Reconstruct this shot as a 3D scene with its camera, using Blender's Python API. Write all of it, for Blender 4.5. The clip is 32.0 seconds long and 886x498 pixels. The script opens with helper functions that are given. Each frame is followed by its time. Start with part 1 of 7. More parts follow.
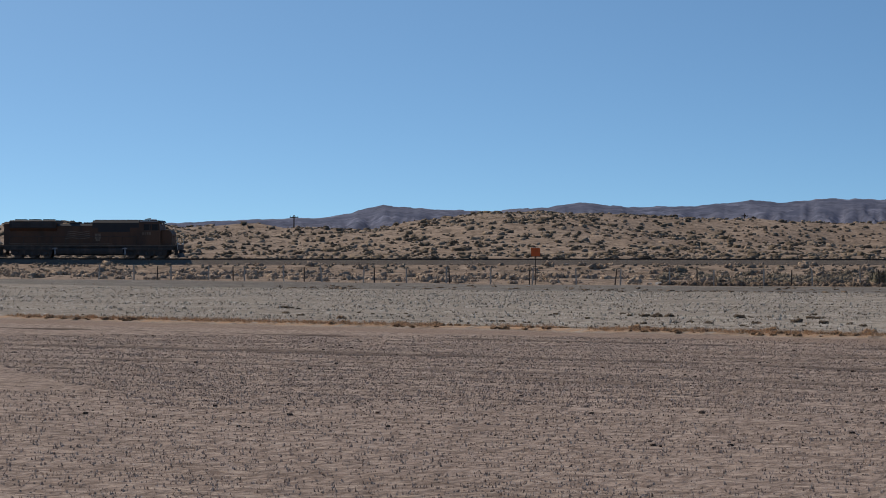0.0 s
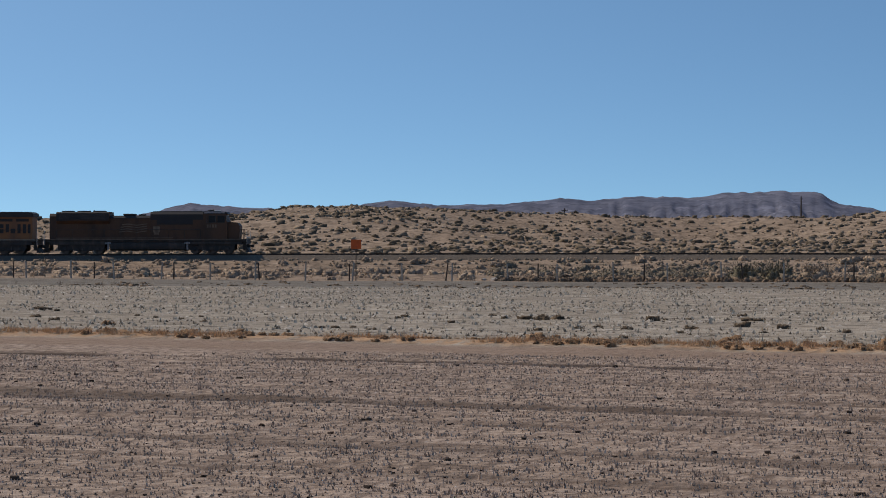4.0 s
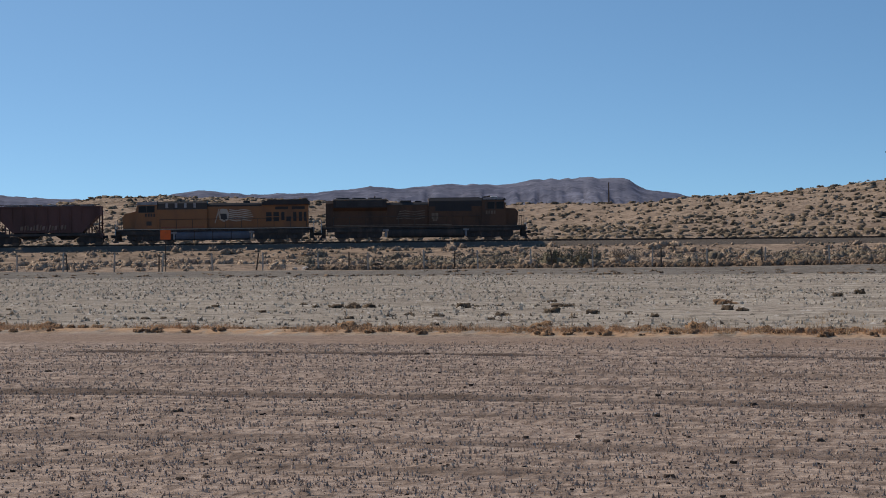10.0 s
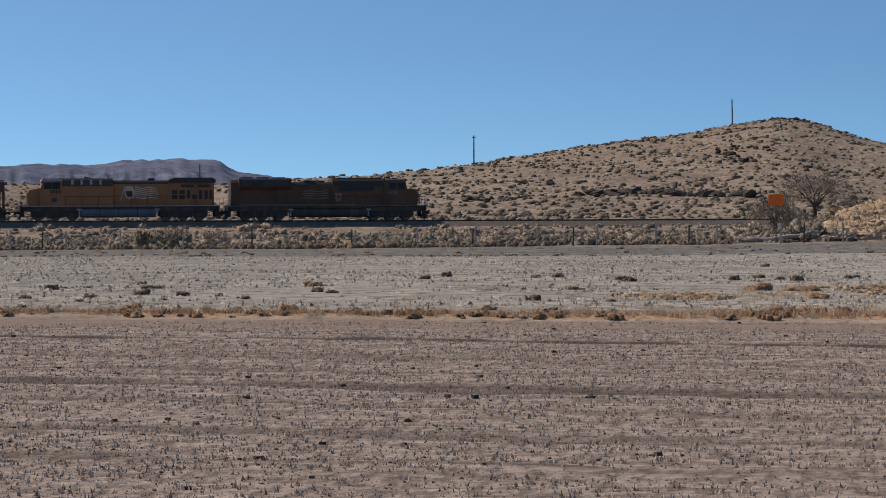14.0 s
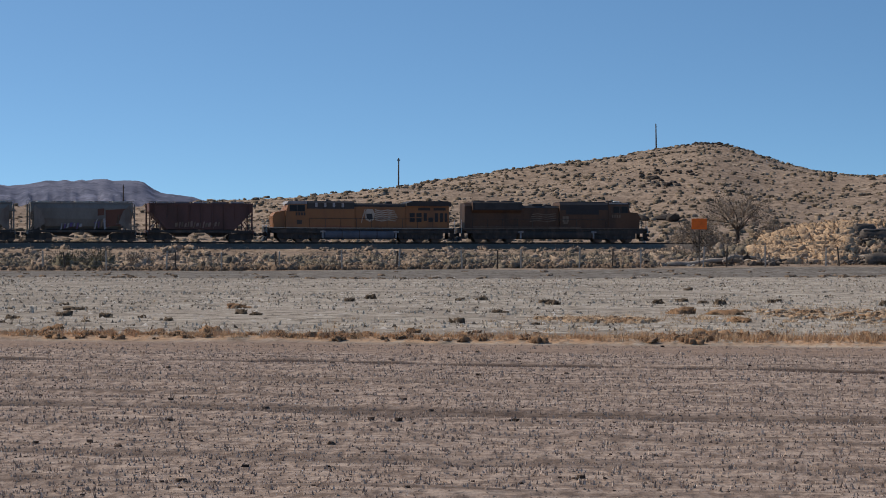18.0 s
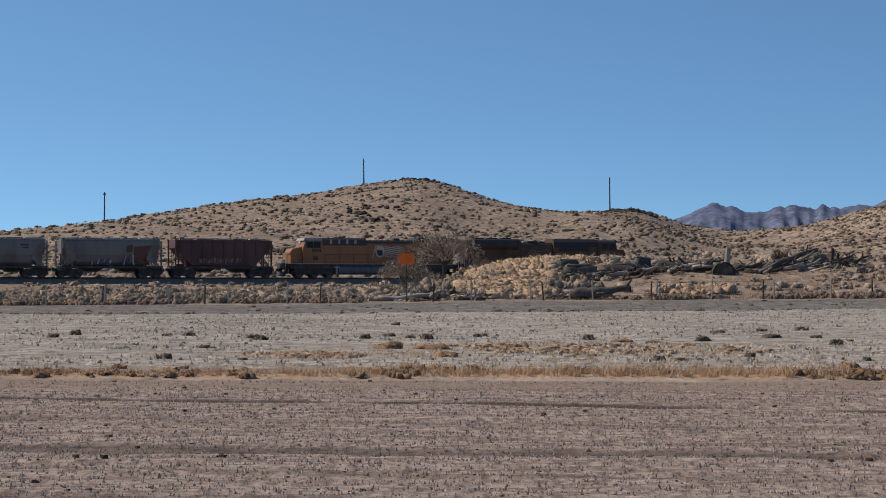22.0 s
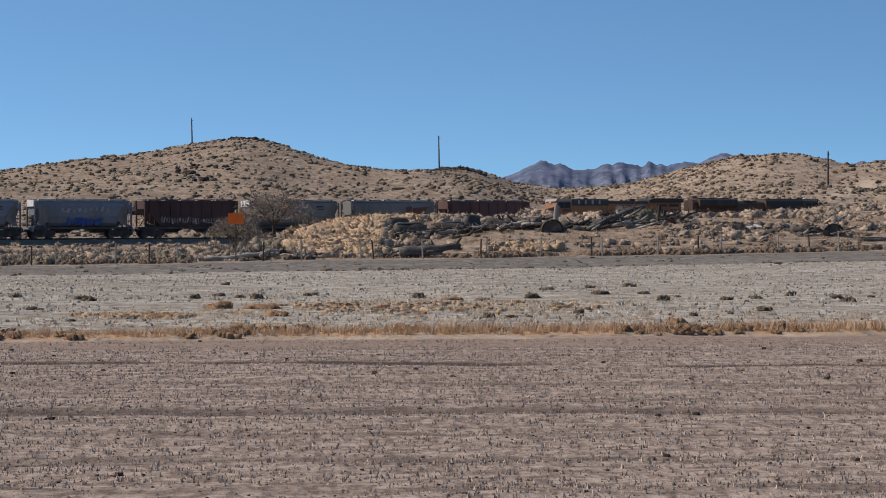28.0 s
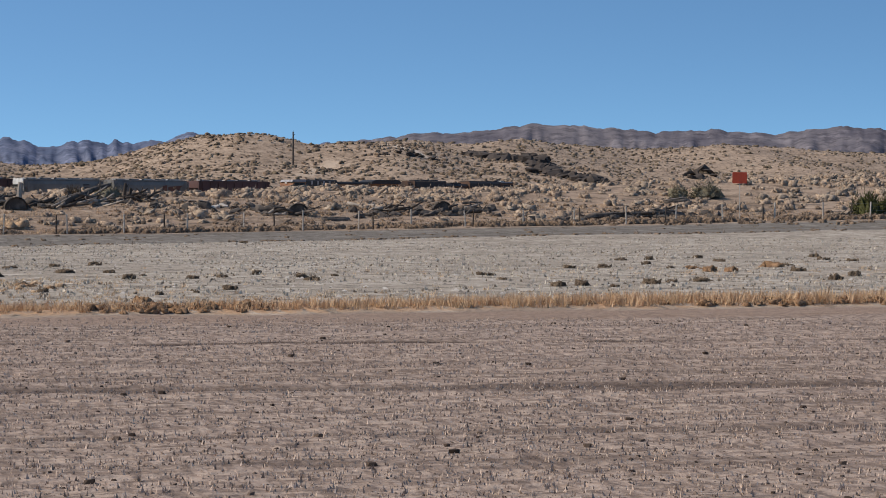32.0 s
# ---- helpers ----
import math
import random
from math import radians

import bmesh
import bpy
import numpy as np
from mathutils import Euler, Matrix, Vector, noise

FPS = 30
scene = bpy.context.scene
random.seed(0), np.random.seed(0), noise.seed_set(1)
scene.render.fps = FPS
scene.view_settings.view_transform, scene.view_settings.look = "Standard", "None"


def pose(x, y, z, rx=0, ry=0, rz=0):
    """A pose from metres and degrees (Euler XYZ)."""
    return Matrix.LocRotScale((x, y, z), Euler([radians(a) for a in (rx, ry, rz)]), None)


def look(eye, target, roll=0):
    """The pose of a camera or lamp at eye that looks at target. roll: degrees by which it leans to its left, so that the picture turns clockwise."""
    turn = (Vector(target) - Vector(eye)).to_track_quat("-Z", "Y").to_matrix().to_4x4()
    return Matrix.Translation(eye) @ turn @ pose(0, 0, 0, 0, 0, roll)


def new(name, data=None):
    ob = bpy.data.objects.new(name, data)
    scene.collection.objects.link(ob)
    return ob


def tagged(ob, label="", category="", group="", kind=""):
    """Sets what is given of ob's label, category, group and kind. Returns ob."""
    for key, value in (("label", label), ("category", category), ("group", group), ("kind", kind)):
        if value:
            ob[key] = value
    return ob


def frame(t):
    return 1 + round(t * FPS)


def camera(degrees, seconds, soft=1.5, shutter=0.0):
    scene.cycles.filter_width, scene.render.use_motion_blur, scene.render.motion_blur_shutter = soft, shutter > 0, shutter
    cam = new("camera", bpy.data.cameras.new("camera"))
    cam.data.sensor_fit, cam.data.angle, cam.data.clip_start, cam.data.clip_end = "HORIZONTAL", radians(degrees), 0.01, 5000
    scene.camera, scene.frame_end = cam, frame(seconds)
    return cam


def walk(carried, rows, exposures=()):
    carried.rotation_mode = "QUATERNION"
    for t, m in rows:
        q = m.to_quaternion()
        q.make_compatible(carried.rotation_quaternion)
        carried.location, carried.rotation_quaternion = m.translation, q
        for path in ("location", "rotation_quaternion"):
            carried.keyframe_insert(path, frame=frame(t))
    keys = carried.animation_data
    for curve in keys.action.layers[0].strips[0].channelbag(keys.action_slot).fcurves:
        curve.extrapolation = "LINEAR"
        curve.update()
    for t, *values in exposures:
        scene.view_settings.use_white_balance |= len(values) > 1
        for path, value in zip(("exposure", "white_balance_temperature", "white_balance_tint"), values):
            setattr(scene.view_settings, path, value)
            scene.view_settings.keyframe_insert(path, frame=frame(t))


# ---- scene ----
cam = camera(22.27, 32.0, soft=0.95)
# seconds, turn to the right, tilt up, lean; degrees. The camera stands on the field edge and is panned by hand.
PATH = [
    (0.0, -28.05, 0.23, 0.35), (0.5, -28.521, 0.138, 0.203), (1.0, -29.128, 0.088, 0.172), (1.5, -28.311, 0.179, 0.35),
    (2.0, -27.583, 0.316, 0.415), (2.5, -26.454, 0.516, 0.516), (2.6, -25.42, 0.5, 0.518), (2.7, -24.6, 0.48, 0.52), (2.8, -24.46, 0.455, 0.521), (3.0, -24.137, 0.422, 0.522), (3.5, -23.488, 0.369, 0.443),
    (5.5, -22.847, -0.357, -0.144), (6.0, -23.251, -0.264, -0.044), (6.5, -23.311, -0.159, 0.099), (7.0, -23.166, -0.113, 0.13),
    (7.5, -22.936, -0.05, 0.012), (8.0, -22.522, -0.015, -0.273), (8.5, -21.817, 0.046, -0.352), (9.0, -21.161, 0.078, -0.461),
    (9.5, -19.847, 0.024, -0.454), (10.0, -18.372, -0.081, -0.417), (10.5, -17.765, -0.139, -0.382), (11.0, -16.492, -0.093, -0.287),
    (11.5, -14.832, -0.046, -0.305), (12.0, -13.729, -0.016, -0.399), (12.5, -13.049, -0.046, -0.37), (13.0, -12.328, -0.053, -0.214), (13.2, -11.65, -0.12, -0.15), (13.3, -10.75, -0.21, -0.1), (13.4, -9.2, -0.33, -0.06),
    (13.5, -8.083, -0.429, -0.022), (14.0, -7.986, -0.58, -0.035), (14.5, -7.784, -0.731, 0.095), (16.5, -7.213, -0.697, 0.055),
    (17.0, -7.05, -0.556, 0.069), (17.5, -6.678, -0.221, 0.205), (18.0, -6.062, -0.001, 0.243), (18.5, -5.451, 0.315, 0.188),
    (19.0, -4.989, 0.592, 0.022), (19.5, -4.681, 0.884, -0.177), (20.0, -3.841, 1.079, -0.068), (20.5, -2.649, 1.3, -0.017),
    (21.0, -1.764, 1.533, -0.041), (21.5, -0.959, 1.598, 0.103), (21.7, -0.25, 1.49, 0.14), (22.0, 1.361, 0.919, 0.204), (22.5, 2.548, 0.516, 0.303),
    (23.0, 2.935, 0.508, 0.353), (23.5, 3.045, 0.562, 0.3), (24.0, 3.067, 0.622, 0.254), (24.5, 2.965, 0.623, 0.25),
    (26.5, 4.214, 0.356, -0.306), (27.0, 4.747, 0.217, -0.232), (27.5, 5.227, 0.034, -0.184), (28.0, 5.688, -0.132, -0.208),
    (28.5, 6.298, -0.488, -0.209), (29.0, 6.586, -1.122, -0.108), (29.5, 6.7, -1.28, -0.021), (30.0, 6.758, -1.26, 0.014),
    (30.5, 6.741, -1.162, -0.009), (31.0, 8.3, -1.0, -0.013), (31.5, 13.592, -0.867, 0.243), (32.0, 19.216, -0.686, 0.107),
]
EYE = 1.6


def cam_rows():
    rows = []
    for t, a, p, r in PATH:
        back = DOLLY.get(t, (0, 0))
        x, y = -back[0] * math.sin(radians(a)), -back[0] * math.cos(radians(a))
        rows.append((t, pose(x, y, EYE + back[1], 90 + p, 0, -a) @ pose(0, 0, 0, 0, 0, r)))
    return rows


# the camera draws nearer in the first second: metres back, metres up
DOLLY = {0.0: (21.0, 0.42), 0.5: (5.0, 0.05)}
walk(cam, cam_rows(), exposures=[(0, -0.15, 6550, 10), (1, -0.19, 6750, 10), (2, -0.21, 6750, 10), (3, -0.12, 6750, 10), (6, -0.12, 6700, 10), (9, -0.03, 6700, 10), (13, 0.1, 6600, 10), (19, 0.1, 6550, 10), (23, 0.18, 6500, 10), (28, 0.26, 6500, 10), (32, 0.3, 6500, 10)])

# ---- light ----
SUN_AZ, SUN_EL = -72.0, 44.0
world = bpy.data.worlds.new("sky")
scene.world = world
world.use_nodes = True
wn = world.node_tree.nodes
sky = wn.new("ShaderNodeTexSky")
sky.sky_type = "NISHITA"
sky.sun_disc = False
sky.sun_elevation, sky.sun_rotation = radians(SUN_EL), radians(SUN_AZ)
sky.altitude, sky.air_density, sky.dust_density, sky.ozone_density = 300, 1.0, 0.7, 1.6
# clear dry desert air: the deep blue comes down close to the horizon
coord, squeeze, unit, tint = wn.new("ShaderNodeTexCoord"), wn.new("ShaderNodeMapping"), wn.new("ShaderNodeVectorMath"), wn.new("ShaderNodeMix")
squeeze.inputs["Scale"].default_value = (1, 1, 3.0)
squeeze.inputs["Location"].default_value = (0, 0, 0.11)
unit.operation = "NORMALIZE"
tint.data_type, tint.blend_type = "RGBA", "MULTIPLY"
tint.inputs[0].default_value = 1.0
tint.inputs[7].default_value = (0.635, 0.87, 0.965, 1)
wl = world.node_tree.links
wl.new(coord.outputs["Generated"], squeeze.inputs["Vector"])
wl.new(squeeze.outputs[0], unit.inputs[0])
wl.new(unit.outputs[0], sky.inputs["Vector"])
wl.new(sky.outputs[0], tint.inputs[6])
wl.new(tint.outputs[2], wn["Background"].inputs[0])
wn["Background"].inputs[1].default_value = 0.125
sun = new("sun", bpy.data.lights.new("sun", "SUN"))
sun.data.energy, sun.data.angle, sun.data.color = 3.38, radians(0.53), (1.0, 0.868, 0.725)
sd = Vector((math.sin(radians(SUN_AZ)) * math.cos(radians(SUN_EL)), math.cos(radians(SUN_AZ)) * math.cos(radians(SUN_EL)), math.sin(radians(SUN_EL))))
sun.matrix_world = look(sd * 100, (0, 0, 0))


# ---- materials ----
class Mat:
    """A small node builder for one procedural material."""

    def __init__(self, name, rough=0.8, metal=0.0, spec=0.3):
        self.m = bpy.data.materials.new(name)
        self.m.use_nodes = True
        self.t = self.m.node_tree
        self.b = self.t.nodes["Principled BSDF"]
        self.b.inputs["Roughness"].default_value = rough
        self.b.inputs["Metallic"].default_value = metal
        self.b.inputs["Specular IOR Level"].default_value = spec
        self.pos = self.node("ShaderNodeNewGeometry").outputs["Position"]

    def node(self, kind, **sets):
        n = self.t.nodes.new(kind)
        for k, v in sets.items():
            if k == "op":
                n.operation = v
            elif k == "blend":
                n.blend_type = v
            elif k == "dtype":
                n.data_type = v
        return n

    def put(self, sock, v):
        if isinstance(v, bpy.types.NodeSocket):
            self.t.links.new(v, sock)
        elif isinstance(v, (tuple, list)) and len(v) == 3 and sock.type == "RGBA":
            sock.default_value = (*v, 1)
        else:
            sock.default_value = v

    def local(self):
        return self.node("ShaderNodeTexCoord").outputs["Object"]

    def scaled(self, vec, sx, sy, sz, rz=0.0):
        n = self.node("ShaderNodeMapping")
        self.put(n.inputs["Vector"], vec)
        n.inputs["Scale"].default_value = (sx, sy, sz)
        n.inputs["Rotation"].default_value = (0, 0, radians(rz))
        return n.outputs[0]

    def noise(self, vec, scale, detail=3.0, rough=0.6):
        n = self.node("ShaderNodeTexNoise")
        self.put(n.inputs["Vector"], vec)
        n.inputs["Scale"].default_value, n.inputs["Detail"].default_value, n.inputs["Roughness"].default_value = scale, detail, rough
        return n.outputs[0]

    def voronoi(self, vec, scale):
        n = self.node("ShaderNodeTexVoronoi")
        self.put(n.inputs["Vector"], vec)
        n.inputs["Scale"].default_value = scale
        return n.outputs[0]

    def ramp(self, v, lo, hi):
        n = self.node("ShaderNodeMapRange")
        n.interpolation_type = "SMOOTHSTEP"
        self.put(n.inputs[0], v)
        self.put(n.inputs[1], lo)
        self.put(n.inputs[2], hi)
        return n.outputs[0]

    def math(self, op, a, b=0.0):
        n = self.node("ShaderNodeMath", op=op)
        self.put(n.inputs[0], a)
        self.put(n.inputs[1], b)
        return n.outputs[0]

    def mix(self, fac, a, b, blend="MIX"):
        n = self.node("ShaderNodeMix", dtype="RGBA", blend=blend)
        self.put(n.inputs[0], fac)
        self.put(n.inputs[6], a)
        self.put(n.inputs[7], b)
        return n.outputs[2]

    def axis(self, vec, k):
        n = self.node("ShaderNodeSeparateXYZ")
        self.put(n.inputs[0], vec)
        return n.outputs[k]

    def random(self):
        return self.node("ShaderNodeObjectInfo").outputs["Random"]

    def island(self):
        return self.node("ShaderNodeNewGeometry").outputs["Random Per Island"]

    def color(self, c):
        self.put(self.b.inputs["Base Color"], c)
        return self

    def bump(self, h, strength, dist):
        n = self.node("ShaderNodeBump")
        self.put(n.inputs["Height"], h)
        n.inputs["Strength"].default_value, n.inputs["Distance"].default_value = strength, dist
        self.t.links.new(n.outputs[0], self.b.inputs["Normal"])
        return self


def worn(name, base, dirt, rough=0.6, metal=0.0, amount=0.5, scale=1.2, spec=0.3, streak=True):
    """Painted or raw surface with two scales of dirt, in the thing's own space."""
    m = Mat(name, rough, metal, spec)
    v = m.local()
    big = m.ramp(m.noise(m.scaled(v, scale, scale, scale * (0.35 if streak else 1)), 1.0, 4), 0.42, 0.72)
    fine = m.noise(v, scale * 9, 4, 0.7)
    c = m.mix(m.math("MULTIPLY", big, amount), base, dirt)
    c = m.mix(m.math("MULTIPLY", m.ramp(fine, 0.35, 0.75), 0.35 * amount), c, dirt)
    m.color(c).bump(fine, 0.25, 0.01)
    return m.m


# ---- the lie of the land ----
def _hash(i, j, seed):
    h = (i.astype(np.int64) * 374761393 + j.astype(np.int64) * 668265263 + seed * 974711) & 0x7FFFFFFF
    h = ((h ^ (h >> 13)) * 1274126177) & 0x7FFFFFFF
    return ((h ^ (h >> 16)) & 0xFFFF) / 65535.0


def vnoise(x, y, seed=0):
    x, y = np.asarray(x, float), np.asarray(y, float)
    i, j = np.floor(x), np.floor(y)
    u, v = x - i, y - j
    u, v = u * u * (3 - 2 * u), v * v * (3 - 2 * v)
    a, b = _hash(i, j, seed), _hash(i + 1, j, seed)
    c, d = _hash(i, j + 1, seed), _hash(i + 1, j + 1, seed)
    return (a * (1 - u) + b * u) * (1 - v) + (c * (1 - u) + d * u) * v - 0.5


def fbm(x, y, octaves=4, seed=0, gain=0.5):
    s, k = 0.0, 1.0
    for o in range(octaves):
        s = s + k * vnoise(x * 2 ** o, y * 2 ** o, seed + o * 17)
        k *= gain
    return s


def ease(v, lo, hi):
    u = np.clip((v - lo) / (hi - lo), 0, 1)
    return u * u * (3 - 2 * u)


FIELD_EDGE = 37.5
FENCE_Y = 150.0
TURN = radians(-21.0)
TRACK_N = np.array((math.sin(TURN), math.cos(TURN)))
TRACK_U = np.array((math.cos(TURN), -math.sin(TURN)))
TRACK_D = 247.0


def rail_z(s):
    return 1.72 + 0.55 * ease(s, -90, 40) + 0.0035 * np.clip(s, 40, 400) - 0.14


def strip_edge(x):
    """Near edge of the dirt road along the fence."""
    return 113.0 + 0.05 * x + 0.29 * np.clip(x - 6, 0, 48)


def row_line(x, y):
    """Distance counted across the ploughed rows, which swing nearer towards the right."""
    return y * (1 + 0.0076 * np.maximum(0, x + 5))


# bearing and elevation of the ridge behind the railway, a gentle line of hills
HILL_AZ = [-60, -45, -38, -33.5, -31.5, -29.8, -28.5, -27.2, -25.5, -22.5, -20.5, -18, -15.8, -13, -10, -8, -5.5, -3.8, -2.2, -0.6, 0.5, 1.2, 2.6, 4, 6.7, 7.4, 8.6, 10.2, 12, 13.8, 14.8, 16, 18.2, 20, 21, 24, 27, 31, 40, 60]
HILL_EL = [0.6, 0.7, 0.75, 0.75, 0.68, 0.7, 1.0, 1.24, 1.28, 1.2, 1.05, 0.76, 0.74, 0.95, 1.12, 1.36, 1.78, 2.07, 2.26, 2.58, 2.75, 2.66, 2.2, 1.92, 1.88, 1.56, 1.36, 1.46, 1.7, 1.99, 1.98, 1.83, 2.1, 1.95, 2.08, 1.87, 1.92, 1.62, 1.4, 1.2]
CREST_AZ = [-60, -33, -25, -17, -10, 0, 5, 8.5, 14, 18, 24, 31, 60]
CREST_Q = [300, 240, 180, 260, 280, 290, 240, 330, 190, 170, 260, 300, 300]


def height(x, y):
    x, y = np.asarray(x, float), np.asarray(y, float)
    r = np.hypot(x, y)
    az = np.degrees(np.arctan2(x, np.maximum(y, 1e-3)))
    front = y > 1
    q = x * TRACK_N[0] + y * TRACK_N[1] - TRACK_D
    s = x * TRACK_U[0] + y * TRACK_U[1]
    xc = np.clip(x, -110, 130)
    fence = 0.42 + 0.0117 * xc + 0.00006 * xc * xc
    rise = np.clip((y - 40) / 110, 0, 1.25)
    z = fence * rise ** 2
    # ploughed rows and two wheel ruts in the field
    plough = 1 - ease(y, 36.0, 37.6)
    z = z + plough * (0.045 * vnoise(x / 2.6, y / 0.62, 3) + 0.035 * vnoise(x / 0.7, y / 0.3, 4) + 0.02 * fbm(x / 6, y / 2.2, 2, 8))
    yy = row_line(x, y)
    for rut, wide, deep in ((31.7, 0.3, 0.05), (22.5, 0.35, 0.04), (27.0, 0.2, 0.015), (17.4, 0.3, 0.03)):
        z = z - plough * deep * np.exp(-((yy - rut) / wide) ** 2)
    field = z
    z = z + 0.10 * np.exp(-((y - FIELD_EDGE - 0.7) / 0.5) ** 2)
    z = z + 0.10 * fbm(x / 9, y / 9, 3, 5) * ease(y, 40, 60)
    # rough scrubland between the fence and the railway
    sc = ease(y, FENCE_Y + 1, FENCE_Y + 14)
    z = z + sc * (0.55 * fbm(x / 14, y / 14, 4, 11) + 0.1)
    # mound of dumped earth towards the right
    mo = ease(az, -0.3, 4.2) * (0.8 + 0.45 * fbm(x / 30, y / 30, 2, 3)) * (1 - 0.3 * ease(az, 7.5, 13))
    z = z + mo * 3.2 * ease(y, FENCE_Y + 4, FENCE_Y + 34) * (1 - 0.75 * ease(q, -60, -14))
    # railway bank
    bank = rail_z(s) - 0.75
    w = ease(q, -15, -4) * (1 - ease(q, 5, 30))
    z = z * (1 - w) + bank * w
    far = ease(q, 5, 30)
    z = np.where(front, z * (1 - far) + (bank + 0.2) * far, z)
    # hills behind the railway
    crest = np.interp(az, CREST_AZ, CREST_Q)
    el = np.interp(az, HILL_AZ, HILL_EL) * 0.6 + 0.2 * (np.interp(az - 0.5, HILL_AZ, HILL_EL) + np.interp(az + 0.5, HILL_AZ, HILL_EL))
    rc = (TRACK_D + crest) / np.maximum(np.cos(np.radians(az) - TURN), 0.25)
    top = EYE + rc * np.tan(np.radians(el)) - bank - 0.2
    u = np.clip((q - 8) / crest, 0, 3)
    prof = np.where(u < 1, 0.35 * u + 0.65 * u * u * (3 - 2 * u), np.maximum(0.25, 1 - 0.5 * ease(u, 1, 2.2)))
    rough = fbm(x / 60, y / 60, 4, 21) * 7 * ease(u, 0.1, 0.6) * (1 - 0.95 * ease(u, 0.7, 0.95)) + fbm(x / 9, y / 9, 3, 31) * 0.9 * ease(u, 0.03, 0.3)
    hill = top * prof + rough
    z = np.where(front & (q > 8), z + hill * ease(q, 8, 30) * (1 - ease(r, 1300, 2500)), z)
    return np.where(front, z, field)


def spot(az, r):
    x, y = r * math.sin(radians(az)), r * math.cos(radians(az))
    return x, y, float(height(x, y))


# ---- meshes ----
class Mesh:
    """Collects faces of one part."""

    def __init__(self):
        self.v, self.f = [], []

    def add(self, verts, faces):
        k = len(self.v)
        self.v += [tuple(p) for p in verts]
        self.f += [tuple(i + k for i in f) for f in faces]
        return self

    def box(self, x0, x1, y0, y1, z0, z1, c=0.0):
        if c <= 0:
            return self.add([(x, y, z) for x in (x0, x1) for y in (y0, y1) for z in (z0, z1)],
                            [(0, 1, 3, 2), (4, 6, 7, 5), (0, 4, 5, 1), (2, 3, 7, 6), (0, 2, 6, 4), (1, 5, 7, 3)])
        ring = [(x0 + c, y0), (x1 - c, y0), (x1, y0 + c), (x1, y1 - c), (x1 - c, y1), (x0 + c, y1), (x0, y1 - c), (x0, y0 + c)]
        small = [(x0 + 2 * c, y0 + c), (x1 - 2 * c, y0 + c), (x1 - c, y0 + 2 * c), (x1 - c, y1 - 2 * c), (x1 - 2 * c, y1 - c), (x0 + 2 * c, y1 - c), (x0 + c, y1 - 2 * c), (x0 + c, y0 + 2 * c)]
        rings = [[(*p, z0) for p in small], [(*p, z0 + c) for p in ring], [(*p, z1 - c) for p in ring], [(*p, z1) for p in small]]
        return self.loft(rings)

    def loft(self, rings, caps=True, closed=True):
        n = len(rings[0])
        v = [p for r in rings for p in r]
        f = []
        for k in range(len(rings) - 1):
            for i in range(n if closed else n - 1):
                j = (i + 1) % n
                f.append((k * n + i, k * n + j, (k + 1) * n + j, (k + 1) * n + i))
        if caps:
            f += [tuple(range(n - 1, -1, -1)), tuple((len(rings) - 1) * n + i for i in range(n))]
        return self.add(v, f)

    def tube(self, a, b, r0, r1=None, n=8):
        a, b = Vector(a), Vector(b)
        r1 = r0 if r1 is None else r1
        q = (b - a).to_track_quat("Z", "Y")
        ring = lambda c, r: [tuple(c + q @ Vector((r * math.cos(i * math.tau / n), r * math.sin(i * math.tau / n), 0))) for i in range(n)]
        return self.loft([ring(a, r0), ring(b, r1)])

    def prism(self, pts, y0, y1):
        """Side outline (x, z) drawn across from y0 to y1."""
        return self.loft([[(x, y0, z) for x, z in pts], [(x, y1, z) for x, z in pts]])

    def data(self, name, smooth=False):
        me = bpy.data.meshes.new(name)
        me.from_pydata(self.v, [], self.f)
        bm = bmesh.new()
        bm.from_mesh(me)
        bmesh.ops.recalc_face_normals(bm, faces=bm.faces)
        bm.to_mesh(me)
        bm.free()
        if smooth:
            me.polygons.foreach_set("use_smooth", [True] * len(me.polygons))
        return me


def part(name, mesh, material, parent=None, label="", at=None, smooth=False):
    """One mesh object under a thing, or at the top."""
    me = mesh.data(name, smooth) if isinstance(mesh, Mesh) else mesh
    if not me.materials:
        me.materials.append(material)
    ob = new(name, me)
    ob.parent = parent
    if at is not None:
        ob.matrix_basis = at
    if label:
        ob["label"] = label
    return ob


def stuff(name, verts, faces, material, label, category, kind="stuff", smooth=False):
    me = bpy.data.meshes.new(name)
    verts, faces = np.asarray(verts, np.float32), np.asarray(faces, np.int32)
    me.vertices.add(len(verts))
    me.vertices.foreach_set("co", verts.ravel())
    k = faces.shape[1]
    me.loops.add(faces.size)
    me.loops.foreach_set("vertex_index", faces.ravel())
    me.polygons.add(len(faces))
    me.polygons.foreach_set("loop_start", np.arange(0, faces.size, k, dtype=np.int32))
    me.polygons.foreach_set("loop_total", np.full(len(faces), k, np.int32))
    me.polygons.foreach_set("use_smooth", np.full(len(faces), smooth, bool))
    me.update()
    me.validate()
    me.materials.append(material)
    ob = new(name, me)
    return tagged(ob, label, category, kind=kind)


